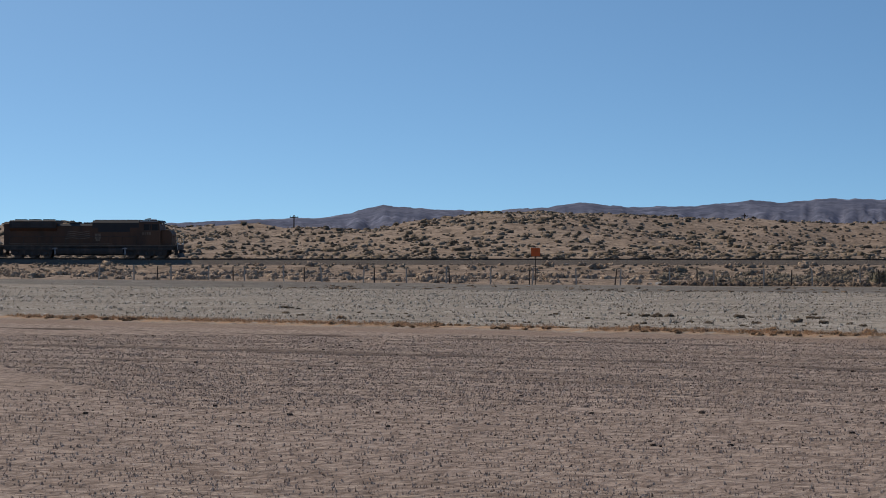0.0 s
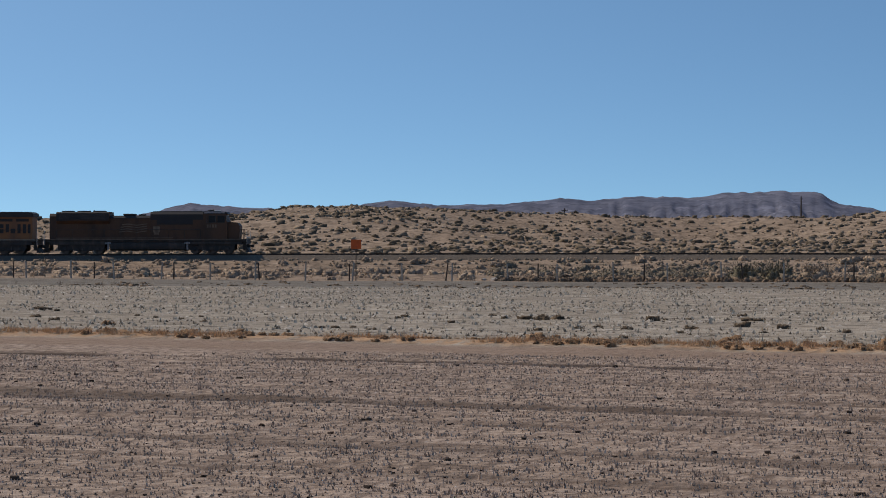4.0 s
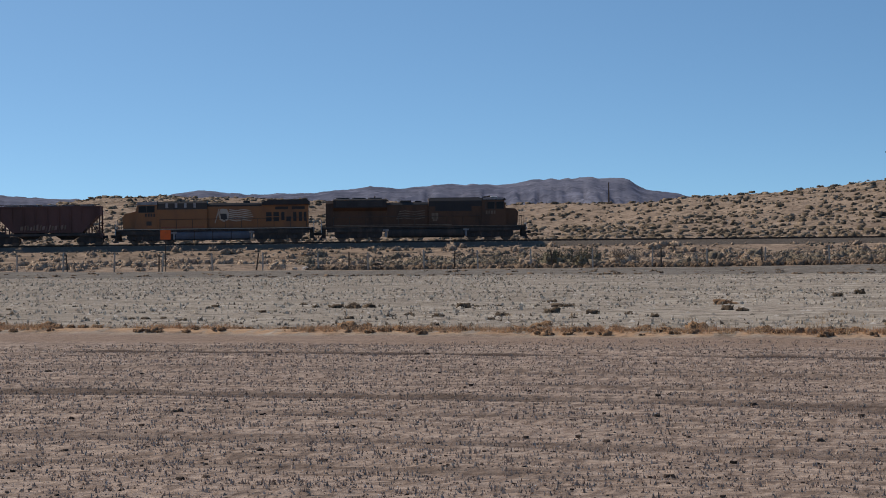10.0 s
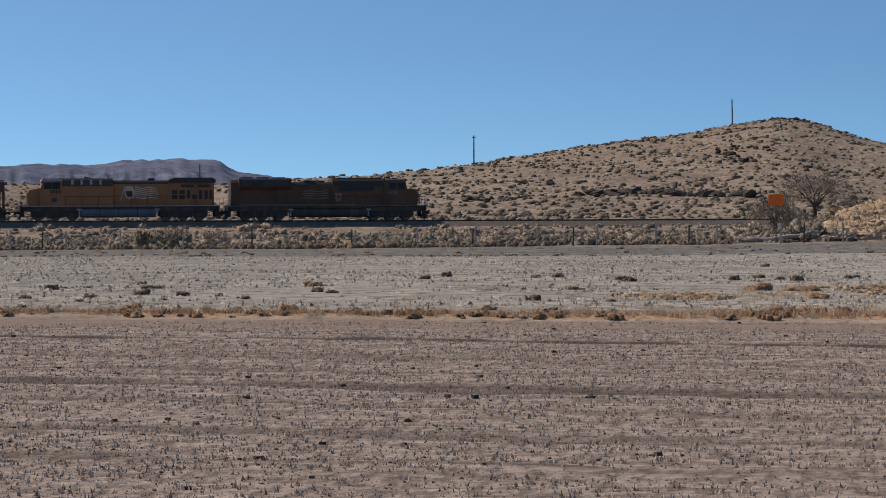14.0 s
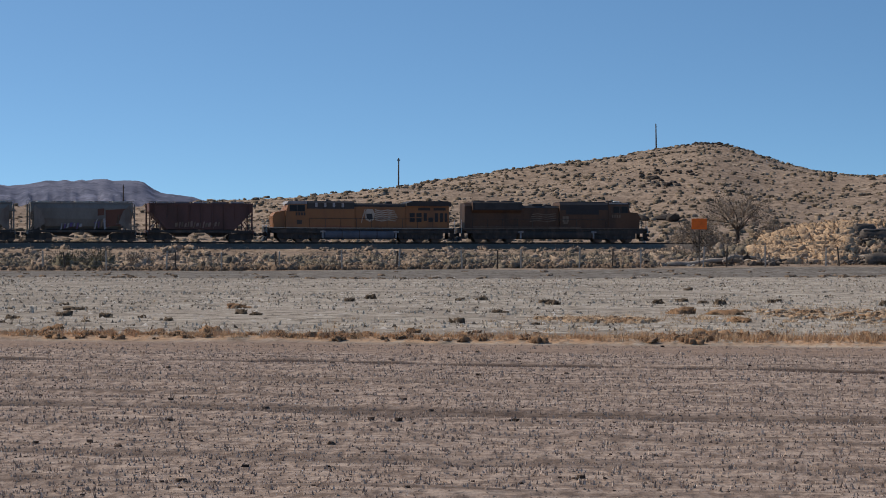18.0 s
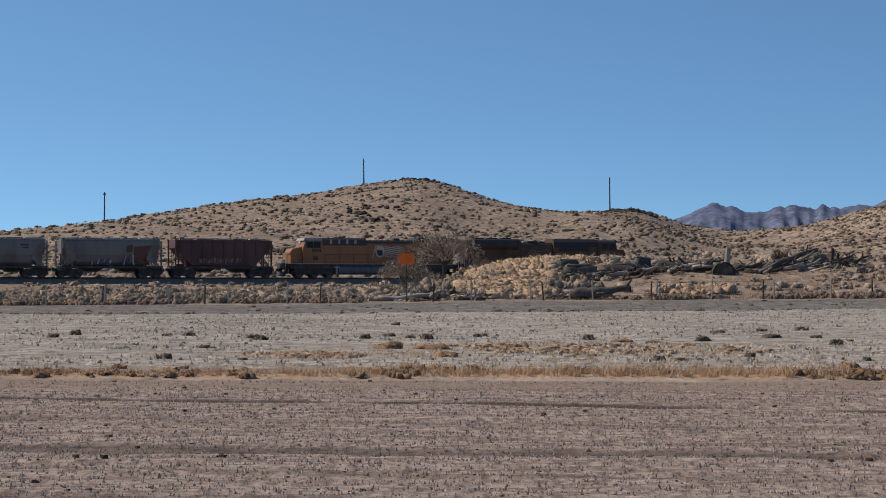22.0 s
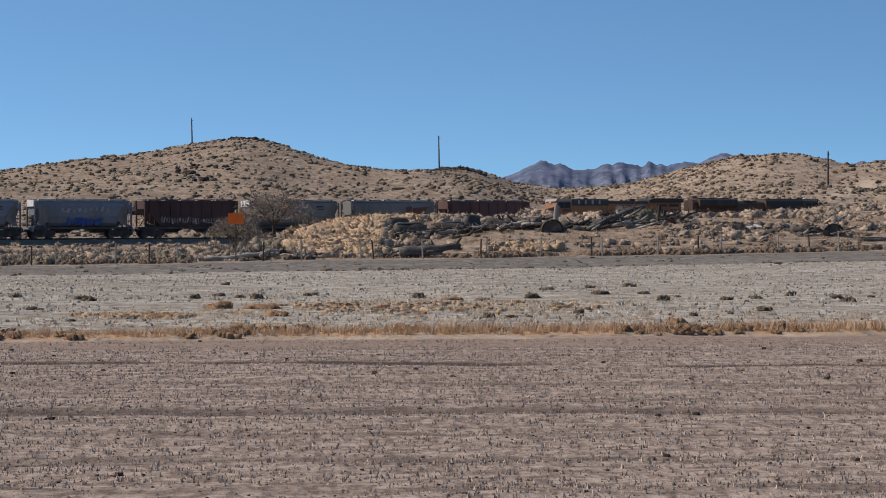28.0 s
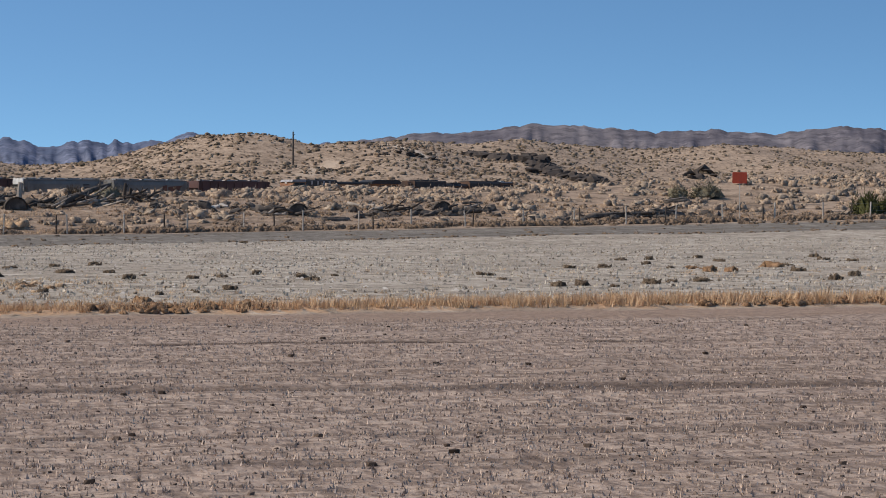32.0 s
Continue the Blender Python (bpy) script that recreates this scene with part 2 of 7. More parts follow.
# ---- ground ----
def ground_material():
    m = Mat("desert_ground", 0.95, 0, 0.1)
    p = m.pos
    x, y = m.axis(p, 0), m.axis(p, 1)
    wob = m.noise(m.scaled(p, 1, 1, 0), 0.35, 3)
    # ploughed field
    rows = m.noise(m.scaled(p, 0.25, 3.2, 0), 1.0, 4, 0.65)
    grain = m.noise(p, 14, 5, 0.7)
    clod = m.voronoi(m.scaled(p, 1, 1.4, 1), 7)
    patch = m.noise(m.scaled(p, 0.4, 1, 0), 0.25, 3)
    soil = m.mix(m.ramp(rows, 0.3, 0.7), (0.272, 0.203, 0.162), (0.39, 0.3, 0.242))
    soil = m.mix(m.math("MULTIPLY", m.ramp(grain, 0.4, 0.75), 0.35), soil, (0.38, 0.30, 0.235))
    soil = m.mix(m.math("MULTIPLY", m.ramp(patch, 0.45, 0.7), 0.4), soil, (0.195, 0.14, 0.10))
    # dark flecks put the shading of small clods into the soil colour
    crumb = m.noise(m.scaled(p, 26, 7, 0), 1.0, 3, 0.75)
    crumb2 = m.noise(m.scaled(p, 2.2, 5, 0), 1.0, 4, 0.75)
    soil = m.mix(m.math("MULTIPLY", m.ramp(crumb, 0.51, 0.62), 0.5), soil, (0.15, 0.108, 0.08))
    soil = m.mix(m.math("MULTIPLY", m.ramp(crumb2, 0.5, 0.66), 0.3), soil, (0.15, 0.108, 0.08))
    soil = m.mix(m.math("MULTIPLY", m.ramp(m.noise(m.scaled(p, 5, 6, 0), 1.0, 3, 0.75), 0.52, 0.66), 0.45), soil, (0.47, 0.37, 0.295))
    mottle = m.noise(m.scaled(p, 9, 3.0, 0), 1.0, 2, 0.6)
    soil = m.mix(m.math("MULTIPLY", m.ramp(mottle, 0.5, 0.6), 0.6), soil, (0.155, 0.114, 0.09))
    soil = m.mix(m.math("MULTIPLY", m.ramp(mottle, 0.5, 0.38), 0.4), soil, (0.47, 0.378, 0.312))
    # dark and pale streaks along the rows, broken into short lengths
    furrow = m.noise(m.scaled(p, 1.1, 5.5, 0), 1.0, 3, 0.6)
    soil = m.mix(m.math("MULTIPLY", m.ramp(furrow, 0.53, 0.62), 0.5), soil, (0.14, 0.101, 0.077))
    soil = m.mix(m.math("MULTIPLY", m.ramp(m.noise(m.scaled(p, 1.4, 4.2, 0), 1.0, 3, 0.6), 0.54, 0.64), 0.5), soil, (0.5, 0.395, 0.315))
    # wheel ruts, darker along their lines
    across = m.math("MULTIPLY", y, m.math("ADD", 1.0, m.math("MULTIPLY", m.math("MAXIMUM", m.math("ADD", x, 5.0), 0.0), 0.0076)))
    sway = m.math("ADD", across, m.math("MULTIPLY", m.math("SUBTRACT", m.noise(m.scaled(p, 0.5, 0.5, 0), 1.0, 3), 0.5), 0.35))
    crack = m.ramp(m.noise(m.scaled(p, 0.7, 2, 0), 1.0, 4, 0.7), 0.1, 0.3)
    for rut, wide, much in ((31.75, 0.42, 1.0), (22.5, 0.7, 0.7), (27.2, 0.3, 0.3), (17.4, 0.45, 0.5), (36.2, 0.25, 0.3), (24.6, 0.25, 0.35), (19.9, 0.25, 0.4), (15.2, 0.2, 0.4)):
        away = m.math("ABSOLUTE", m.math("SUBTRACT", sway, rut))
        near = m.math("SUBTRACT", 1.0, m.ramp(away, 0.3 * wide, wide))
        soil = m.mix(m.math("MULTIPLY", near, m.math("MULTIPLY", crack, much)), soil, (0.085, 0.06, 0.047))
    # smooth trodden headland along the edge
    head = m.ramp(m.math("ADD", y, m.math("MULTIPLY", wob, 1.0)), 34.4, 35.6)
    soil = m.mix(m.math("MULTIPLY", head, 0.65), soil, (0.262, 0.186, 0.138))
    # pale gravel plain
    g1 = m.noise(m.scaled(p, 0.12, 0.2, 0), 1.0, 5, 0.65)
    g2 = m.noise(p, 5, 5, 0.75)
    gravel = m.mix(m.ramp(g1, 0.35, 0.65), (0.30, 0.258, 0.208), (0.43, 0.377, 0.31))
    gravel = m.mix(m.math("MULTIPLY", m.ramp(g2, 0.42, 0.75), 0.5), gravel, (0.23, 0.195, 0.155))
    pebble = m.noise(m.scaled(p, 1.6, 1.0, 0), 1.0, 4, 0.75)
    gravel = m.mix(m.math("MULTIPLY", m.ramp(pebble, 0.51, 0.60), 0.85), gravel, (0.145, 0.12, 0.092))
    gravel = m.mix(m.math("MULTIPLY", m.ramp(m.noise(m.scaled(p, 0.9, 0.7, 0), 1.0, 4, 0.75), 0.52, 0.64), 0.6), gravel, (0.6, 0.54, 0.455))
    gravel = m.mix(m.math("MULTIPLY", m.math("SUBTRACT", 1.0, m.ramp(m.math("ADD", x, m.math("MULTIPLY", g1, 20.0)), -45.0, 25.0)), 0.4), gravel, (0.2, 0.172, 0.142))
    # dirt road
    road = m.mix(m.ramp(m.noise(m.scaled(p, 0.05, 0.5, 0), 1, 4), 0.35, 0.7), (0.15, 0.133, 0.112), (0.225, 0.203, 0.174))
    road = m.mix(m.math("MULTIPLY", m.ramp(m.noise(m.scaled(p, 3, 0.3, 0), 1, 4, 0.7), 0.47, 0.62), 0.75), road, (0.08, 0.068, 0.056))
    road = m.mix(m.math("MULTIPLY", m.ramp(m.noise(m.scaled(p, 0.8, 0.25, 0), 1, 4, 0.7), 0.52, 0.66), 0.6), road, (0.33, 0.3, 0.26))
    # tan scrubland
    t1 = m.noise(p, 0.05, 4)
    t2 = m.noise(p, 0.6, 5, 0.7)
    t3 = m.noise(p, 6, 4, 0.7)
    tan = m.mix(m.ramp(t1, 0.35, 0.65), (0.30, 0.222, 0.163), (0.375, 0.285, 0.212))
    # paler towards the right: the brightness of sunlit slopes put into the colour
    tan = m.mix(m.math("MULTIPLY", m.ramp(m.math("ADD", x, m.math("MULTIPLY", t1, 60.0)), 70.0, 150.0), 0.55), tan, (0.52, 0.395, 0.29))
    tan = m.mix(m.math("MULTIPLY", m.ramp(t2, 0.4, 0.7), 0.75), tan, (0.21, 0.155, 0.11))
    tan = m.mix(m.math("MULTIPLY", m.ramp(t3, 0.45, 0.75), 0.5), tan, (0.15, 0.11, 0.08))
    tan = m.mix(m.math("MULTIPLY", m.ramp(m.noise(m.scaled(p, 0.75, 0.5, 1), 1.0, 3, 0.7), 0.5, 0.6), 0.75), tan, (0.14, 0.106, 0.077))
    tan = m.mix(m.math("MULTIPLY", m.ramp(m.noise(p, 0.55, 4, 0.75), 0.53, 0.64), 0.6), tan, (0.46, 0.36, 0.27))
    tan = m.mix(m.math("MULTIPLY", m.ramp(m.noise(p, 0.16, 4, 0.7), 0.5, 0.66), 0.45), tan, (0.17, 0.125, 0.088))
    w1 = m.math("ADD", y, m.math("MULTIPLY", wob, 1.2))
    c = m.mix(m.ramp(w1, FIELD_EDGE + 0.3, FIELD_EDGE + 0.9), soil, gravel)
    straw = m.math("MULTIPLY", m.ramp(w1, FIELD_EDGE + 0.5, FIELD_EDGE + 1.0), m.math("SUBTRACT", 1.0, m.ramp(w1, FIELD_EDGE + 1.6, FIELD_EDGE + 3.2)))
    c = m.mix(m.math("MULTIPLY", straw, m.ramp(m.noise(m.scaled(p, 2.2, 0.9, 0), 1.0, 4, 0.7), 0.36, 0.55)), c, (0.45, 0.292, 0.178))
    bend = m.math("MULTIPLY", m.math("MINIMUM", m.math("MAXIMUM", m.math("SUBTRACT", x, 6.0), 0.0), 48.0), 0.29)
    edge = m.math("ADD", m.math("SUBTRACT", m.math("SUBTRACT", y, m.math("MULTIPLY", x, 0.05)), bend), m.math("MULTIPLY", wob, 6.0))
    c = m.mix(m.ramp(edge, 115.0, 118.0), c, road)
    w3 = m.math("ADD", y, m.math("MULTIPLY", wob, 5.0))
    c = m.mix(m.ramp(w3, FENCE_Y - 2, FENCE_Y + 2), c, tan)
    # pale dirt scar on the far slope
    side = m.math("ADD", x, m.math("MULTIPLY", m.noise(p, 0.3, 3), 4.0))
    scar = m.math("MULTIPLY", m.math("SUBTRACT", 1.0, m.ramp(m.math("ABSOLUTE", m.math("SUBTRACT", side, 156.0)), 1.6, 3.4)), m.ramp(y, 453.0, 460.0))
    scar = m.math("MULTIPLY", scar, m.ramp(m.math("ABSOLUTE", m.math("SUBTRACT", side, 156.3)), 0.1, 0.7))
    c = m.mix(m.math("MULTIPLY", scar, 0.9), c, (0.62, 0.52, 0.41))
    slant = m.math("ABSOLUTE", m.math("SUBTRACT", side, m.math("ADD", m.math("MULTIPLY", y, 0.43), -59.0)))
    bare = m.math("MULTIPLY", m.math("SUBTRACT", 1.0, m.ramp(slant, 0.8, 3.0)), m.math("MULTIPLY", m.ramp(y, 404.0, 412.0), m.math("SUBTRACT", 1.0, m.ramp(y, 446.0, 454.0))))
    c = m.mix(m.math("MULTIPLY", bare, 0.8), c, (0.50, 0.40, 0.30))
    m.color(c)
    h = m.math("ADD", m.math("MULTIPLY", rows, 0.7), m.math("ADD", m.math("MULTIPLY", grain, 0.25), m.math("MULTIPLY", clod, 0.3)))
    m.bump(h, 0.8, 0.12)
    return m.m


def build_ground():
    az = np.concatenate([np.arange(-180, -52, 4.0), np.arange(-52, 42, 0.26), np.arange(42, 180, 4.0)])
    r = [0.3]
    while r[-1] < 4700:
        r.append(r[-1] * (1.08 if r[-1] < 6 else 1.03 if r[-1] < 12 else 1.05 if r[-1] > 900 else 1.0055 if r[-1] < 46 else 1.011) + 0.002)
    r = np.array(r)
    A, R = np.meshgrid(np.radians(az), r)
    X, Y = R * np.sin(A), R * np.cos(A) - 0.5 * np.exp(-R / 4)
    Z = height(X, Y)
    n, k = len(az), len(r)
    v = np.stack([X, Y, Z], 2).reshape(-1, 3)
    v = np.concatenate([v, [(0, 0, 0)]])
    i = np.arange(k - 1)[:, None] * n
    j = np.arange(n)[None, :]
    jn = (j + 1) % n
    f = np.stack([i + j, i + jn, i + n + jn, i + n + j], 2).reshape(-1, 4)
    near = (v[:n] + (0, 0.45, 0)) * (0.02, 0.02, 1) - (0, 0.45, 0)
    v = np.concatenate([v[:-1], near])
    c = len(v) - n
    q = np.arange(n)
    f = np.concatenate([f, np.stack([c + q, c + (q + 1) % n, (q + 1) % n, q], 1)])
    ob = stuff("ground", v, f, ground_material(), "ploughed brown field, pale gravel plain and tan desert scrubland hills", "ground", "structure", smooth=True)
    return ob


ground = build_ground()


def build_range(name, knots, dist, depth, base, material, label, seed, teeth=0.0, relief=0.55):
    """A far mountain range: a sheet of ridges that rises to its crest and falls behind."""
    az0, az1 = knots[0][0], knots[-1][0]
    az = np.arange(az0, az1, 0.07)
    u = np.linspace(0, 1.25, 46)
    A, U = np.meshgrid(az, u)
    R = dist + depth * (U - 1)
    X, Y = R * np.sin(np.radians(A)), R * np.cos(np.radians(A))
    el = np.interp(A, [p[0] for p in knots], [p[1] for p in knots])
    el = el + teeth * (1 - np.abs(2.6 * vnoise(A * 2.1, A * 0, seed + 9))) * 0.5 + teeth * 0.8 * vnoise(A * 5.3, A * 0, seed + 11) + teeth * 0.5 * vnoise(A * 11, A * 0, seed + 12)
    top = dist * np.tan(np.radians(el))
    prof = np.where(U < 1, 0.25 * U + 0.75 * U ** 1.6, 1 - 1.6 * (U - 1))
    warp = 1.6 * fbm(X / 800, Y / 700, 3, seed + 21)
    crag = 1 - np.abs(2 * fbm(A * 3.4 + 0.8 * U + 0.4 * warp, U * 3.0, 3, seed + 3, 0.6))
    ridge = 1 - np.abs(2 * fbm(A * 0.9 + 0.7 * warp + 0.5 * U, U * 1.6 + 0.5 * warp, 4, seed, 0.55))
    Z = base + top * prof * (1 - (1 - ridge) * relief * 0.6 * (1 - ease(U, 0.7, 1.0)) * ease(U, 0, 0.3))
    Z = Z + top * 0.025 * fbm(A * 5.0, U * 5, 3, seed + 5) * ease(U, 0.86, 1.0)
    Z = Z - top * 0.15 * relief * (1 - crag) * ease(U, 0.1, 0.4) * (1 - 0.97 * ease(U, 0.8, 1.0))
    n, k = len(az), len(u)
    v = np.stack([X, Y, Z], 2).reshape(-1, 3)
    i, j = np.arange(k - 1)[:, None] * n, np.arange(n - 1)[None, :]
    f = np.stack([i + j, i + j + 1, i + n + j + 1, i + n + j], 2).reshape(-1, 4)
    return stuff(name, v, f, material, label, "mountain range", "structure", smooth=True)


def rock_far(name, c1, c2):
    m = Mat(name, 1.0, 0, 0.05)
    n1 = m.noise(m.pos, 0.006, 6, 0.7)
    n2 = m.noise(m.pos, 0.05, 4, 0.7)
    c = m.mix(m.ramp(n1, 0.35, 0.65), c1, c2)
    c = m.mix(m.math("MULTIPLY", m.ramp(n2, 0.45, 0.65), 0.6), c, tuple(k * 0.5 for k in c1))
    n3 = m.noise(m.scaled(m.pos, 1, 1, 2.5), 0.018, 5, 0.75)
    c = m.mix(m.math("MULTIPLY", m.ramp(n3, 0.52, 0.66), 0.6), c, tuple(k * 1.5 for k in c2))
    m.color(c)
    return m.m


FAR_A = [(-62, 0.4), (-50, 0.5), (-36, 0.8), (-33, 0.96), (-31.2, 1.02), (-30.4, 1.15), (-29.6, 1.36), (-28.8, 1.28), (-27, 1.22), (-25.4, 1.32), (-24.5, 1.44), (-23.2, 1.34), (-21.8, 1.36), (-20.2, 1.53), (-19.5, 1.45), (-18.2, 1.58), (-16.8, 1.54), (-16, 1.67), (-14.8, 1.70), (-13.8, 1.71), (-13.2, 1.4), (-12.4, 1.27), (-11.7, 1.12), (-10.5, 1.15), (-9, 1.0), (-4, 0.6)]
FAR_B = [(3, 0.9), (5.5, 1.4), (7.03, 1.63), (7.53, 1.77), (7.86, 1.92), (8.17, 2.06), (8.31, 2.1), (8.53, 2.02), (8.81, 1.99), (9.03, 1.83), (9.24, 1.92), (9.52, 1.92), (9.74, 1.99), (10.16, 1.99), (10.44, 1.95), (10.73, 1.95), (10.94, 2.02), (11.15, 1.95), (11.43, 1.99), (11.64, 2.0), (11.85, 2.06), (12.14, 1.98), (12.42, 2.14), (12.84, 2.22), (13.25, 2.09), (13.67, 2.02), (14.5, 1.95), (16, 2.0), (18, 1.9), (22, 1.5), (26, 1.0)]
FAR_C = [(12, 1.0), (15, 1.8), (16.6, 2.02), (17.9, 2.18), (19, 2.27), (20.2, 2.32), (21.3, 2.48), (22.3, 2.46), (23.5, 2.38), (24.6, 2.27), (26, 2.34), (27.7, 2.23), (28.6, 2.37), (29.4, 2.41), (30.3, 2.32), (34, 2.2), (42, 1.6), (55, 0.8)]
# the bluish cast of distance haze is put into the rock colours
build_range("mountain_range_west", FAR_A, 3300, 1200, 1.6, rock_far("hazy_rock_purple", (0.105, 0.116, 0.165), (0.172, 0.18, 0.232)), "bare desert mountains far behind the railway, tinted grey-purple as by haze", 41, 0.0, 0.6)
build_range("mountain_range_north", FAR_B, 4300, 1200, 1.6, rock_far("hazy_rock_blue", (0.085, 0.11, 0.175), (0.175, 0.19, 0.255)), "jagged rocky mountains on the horizon, tinted blue-grey as by haze", 57, 0.08, 0.8)
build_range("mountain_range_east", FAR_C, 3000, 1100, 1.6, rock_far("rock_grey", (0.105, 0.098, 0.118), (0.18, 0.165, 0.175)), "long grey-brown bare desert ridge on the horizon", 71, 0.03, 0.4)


# ---- vegetation and loose ground ----
rng = np.random.default_rng(7)


def dome(around, up, lump, seed, flat=0.55):
    """A lumpy rounded cushion, one unit wide."""
    g = np.random.default_rng(seed)
    ph = g.uniform(0, math.tau, 4)
    v = []
    for j in range(up):
        e = math.pi / 2 * j / up * 0.95
        for i in range(around):
            a = math.tau * (i + 0.5 * (j % 2)) / around
            k = 0.5 * (1 + lump * (math.sin(2 * a + ph[0]) * 0.5 + math.sin(3 * a + ph[1] + 2 * e) * 0.5 + g.normal() * 0.45))
            k *= 0.86 if j == 0 else 1.0
            v.append((k * math.cos(e) * math.cos(a), k * math.cos(e) * math.sin(a), 2 * flat * k * math.sin(e)))
    v.append((g.normal() * 0.05, g.normal() * 0.05, flat * (1 + lump * g.normal() * 0.4)))
    f = []
    for j in range(up - 1):
        for i in range(around):
            n = (i + 1) % around
            p, q, r, t = j * around + i, j * around + n, (j + 1) * around + i, (j + 1) * around + n
            f += [(p, q, r), (q, t, r)] if j % 2 == 0 else [(p, q, t), (p, t, r)]
    for i in range(around):
        f.append(((up - 1) * around + i, (up - 1) * around + (i + 1) % around, up * around))
    return np.array(v), np.array(f)


def twigs(n, length, wide, seed, flat=0.5):
    """Thin pointed twigs that stand out of a cushion, one unit wide."""
    g = np.random.default_rng(seed)
    v = np.zeros((n, 3, 3))
    ph = g.uniform(0, math.tau, 2)
    for k in range(n):
        a, e = g.uniform(0, math.tau), math.asin(g.uniform(0.02, 1.0))
        lump = 1 + 0.22 * math.sin(3 * a + ph[0]) + 0.16 * math.sin(5 * a + ph[1] + 3 * e)
        out = np.array((math.cos(e) * math.cos(a), math.cos(e) * math.sin(a), 2 * flat * math.sin(e)))
        c = out * 0.5 * lump * g.uniform(0.5, 0.8)
        d = out / np.linalg.norm(out) + g.normal(0, 0.35, 3) + (0, 0, 0.25)
        d /= np.linalg.norm(d)
        w = np.cross(d, g.normal(size=3))
        w *= wide * g.uniform(0.6, 1.4) / np.linalg.norm(w)
        v[k] = c - w, c + w, c + d * length * g.uniform(0.5, 1.3)
    v[:, :, 2] = np.maximum(v[:, :, 2], -0.02)
    return v.reshape(-1, 3), np.arange(3 * n).reshape(-1, 3)


def lobed(n, around, seed, flat, fine):
    """A bush of rounded lobes, one unit wide, with a few fine twigs."""
    g = np.random.default_rng(seed + 900)
    out = shrunk(dome(around + 1, 2, 0.6, seed, flat), 0.58, *g.normal(0, 0.06, 2))
    for k in range(n - 1):
        a = math.tau * (k + g.uniform(-0.3, 0.3)) / (n - 1)
        r, size = g.uniform(0.16, 0.34), g.uniform(0.3, 0.52)
        v, f = shrunk(dome(around, 2, 0.7, seed + 31 * k + 7, flat), size, r * math.cos(a), r * math.sin(a))
        out = both(out, (v + (0, 0, g.uniform(0, 0.16) * flat), f))
    v, f = out
    v = v * (0.95, 0.95, 0.45 / v[:, 2].max())
    return both((v, f), twigs(fine, 0.17, 0.022, seed, 0.5))


def both(a, b):
    return np.concatenate([a[0], b[0]]), np.concatenate([a[1], b[1] + len(a[0])])


def shrunk(shape, k, dx, dy):
    return shape[0] * (k, k, k * 1.25) + (dx, dy, 0), shape[1]


def grass_tuft(n, seed):
    g = np.random.default_rng(seed)
    v, f = [], []
    for k in range(n):
        a, lean = g.uniform(0, math.tau), g.uniform(0.05, 0.55)
        b = np.array((g.normal() * 0.16, g.normal() * 0.16, 0))
        h = g.uniform(0.45, 1.0)
        tip = b + np.array((math.cos(a) * lean * h, math.sin(a) * lean * h, h))
        w = np.array((-math.sin(a), math.cos(a), 0)) * g.uniform(0.014, 0.032)
        v += [b - w, b + w, tip]
        f.append((3 * k, 3 * k + 1, 3 * k + 2))
    return np.array(v), np.array(f)


def stalks(seed):
    """Two or three short broken stalks."""
    g = np.random.default_rng(seed)
    v, f = [], []
    for k in range(2 + seed % 2):
        b = np.array((*g.normal(0, 0.25, 2), 0.0))
        a = g.uniform(0, math.tau)
        w = np.array((math.cos(a), math.sin(a), 0)) * g.uniform(0.16, 0.32)
        v += [b - w, b + w, b + (*g.normal(0, 0.18, 2), g.uniform(0.6, 1.1))]
        f.append((3 * k, 3 * k + 1, 3 * k + 2))
    return np.array(v), np.array(f)


def clod_shape(seed):
    """A lump with an uneven top, open where it sits in the soil."""
    g = np.random.default_rng(seed)
    a = np.arange(5) * math.tau / 5
    v = np.concatenate([np.stack([np.cos(a), np.sin(a), a * 0 - 0.35], 1), np.stack([0.75 * np.cos(a + 0.5), 0.75 * np.sin(a + 0.5), a * 0 + 0.45], 1)]) * g.uniform(0.65, 1.3, (10, 1)) * 0.5
    f = np.array([(k, (k + 1) % 5, 5 + k) for k in range(5)] + [((k + 1) % 5, 5 + (k + 1) % 5, 5 + k) for k in range(5)] + [(5, 6, 7), (5, 7, 8), (5, 8, 9)])
    return v, f


def crumb_shape(seed):
    """A small four-sided crumb."""
    g = np.random.default_rng(seed)
    v = np.array([(-1, -0.8, -0.3), (1, -0.9, -0.3), (0.8, 1, -0.3), (-0.9, 0.8, -0.3), (0.1, 0, 0.9)]) * g.uniform(0.7, 1.3, (5, 1)) * 0.5
    return v, np.array([(0, 1, 4), (1, 2, 4), (2, 3, 4), (3, 0, 4)])


def stone_shape(seed):
    g = np.random.default_rng(seed)
    p = (1 + 5 ** 0.5) / 2
    v = np.array([(-1, p, 0), (1, p, 0), (-1, -p, 0), (1, -p, 0), (0, -1, p), (0, 1, p), (0, -1, -p), (0, 1, -p), (p, 0, -1), (p, 0, 1), (-p, 0, -1), (-p, 0, 1)]) / 1.9
    f = np.array([(0, 11, 5), (0, 5, 1), (0, 1, 7), (0, 7, 10), (0, 10, 11), (1, 5, 9), (5, 11, 4), (11, 10, 2), (10, 7, 6), (7, 1, 8), (3, 9, 4), (3, 4, 2), (3, 2, 6), (3, 6, 8), (3, 8, 9), (4, 9, 5), (2, 4, 11), (6, 2, 10), (8, 6, 7), (9, 8, 1)])
    return v * g.uniform(0.6, 1.3, (12, 1)) * np.array((0.5, 0.5, 0.4)), f


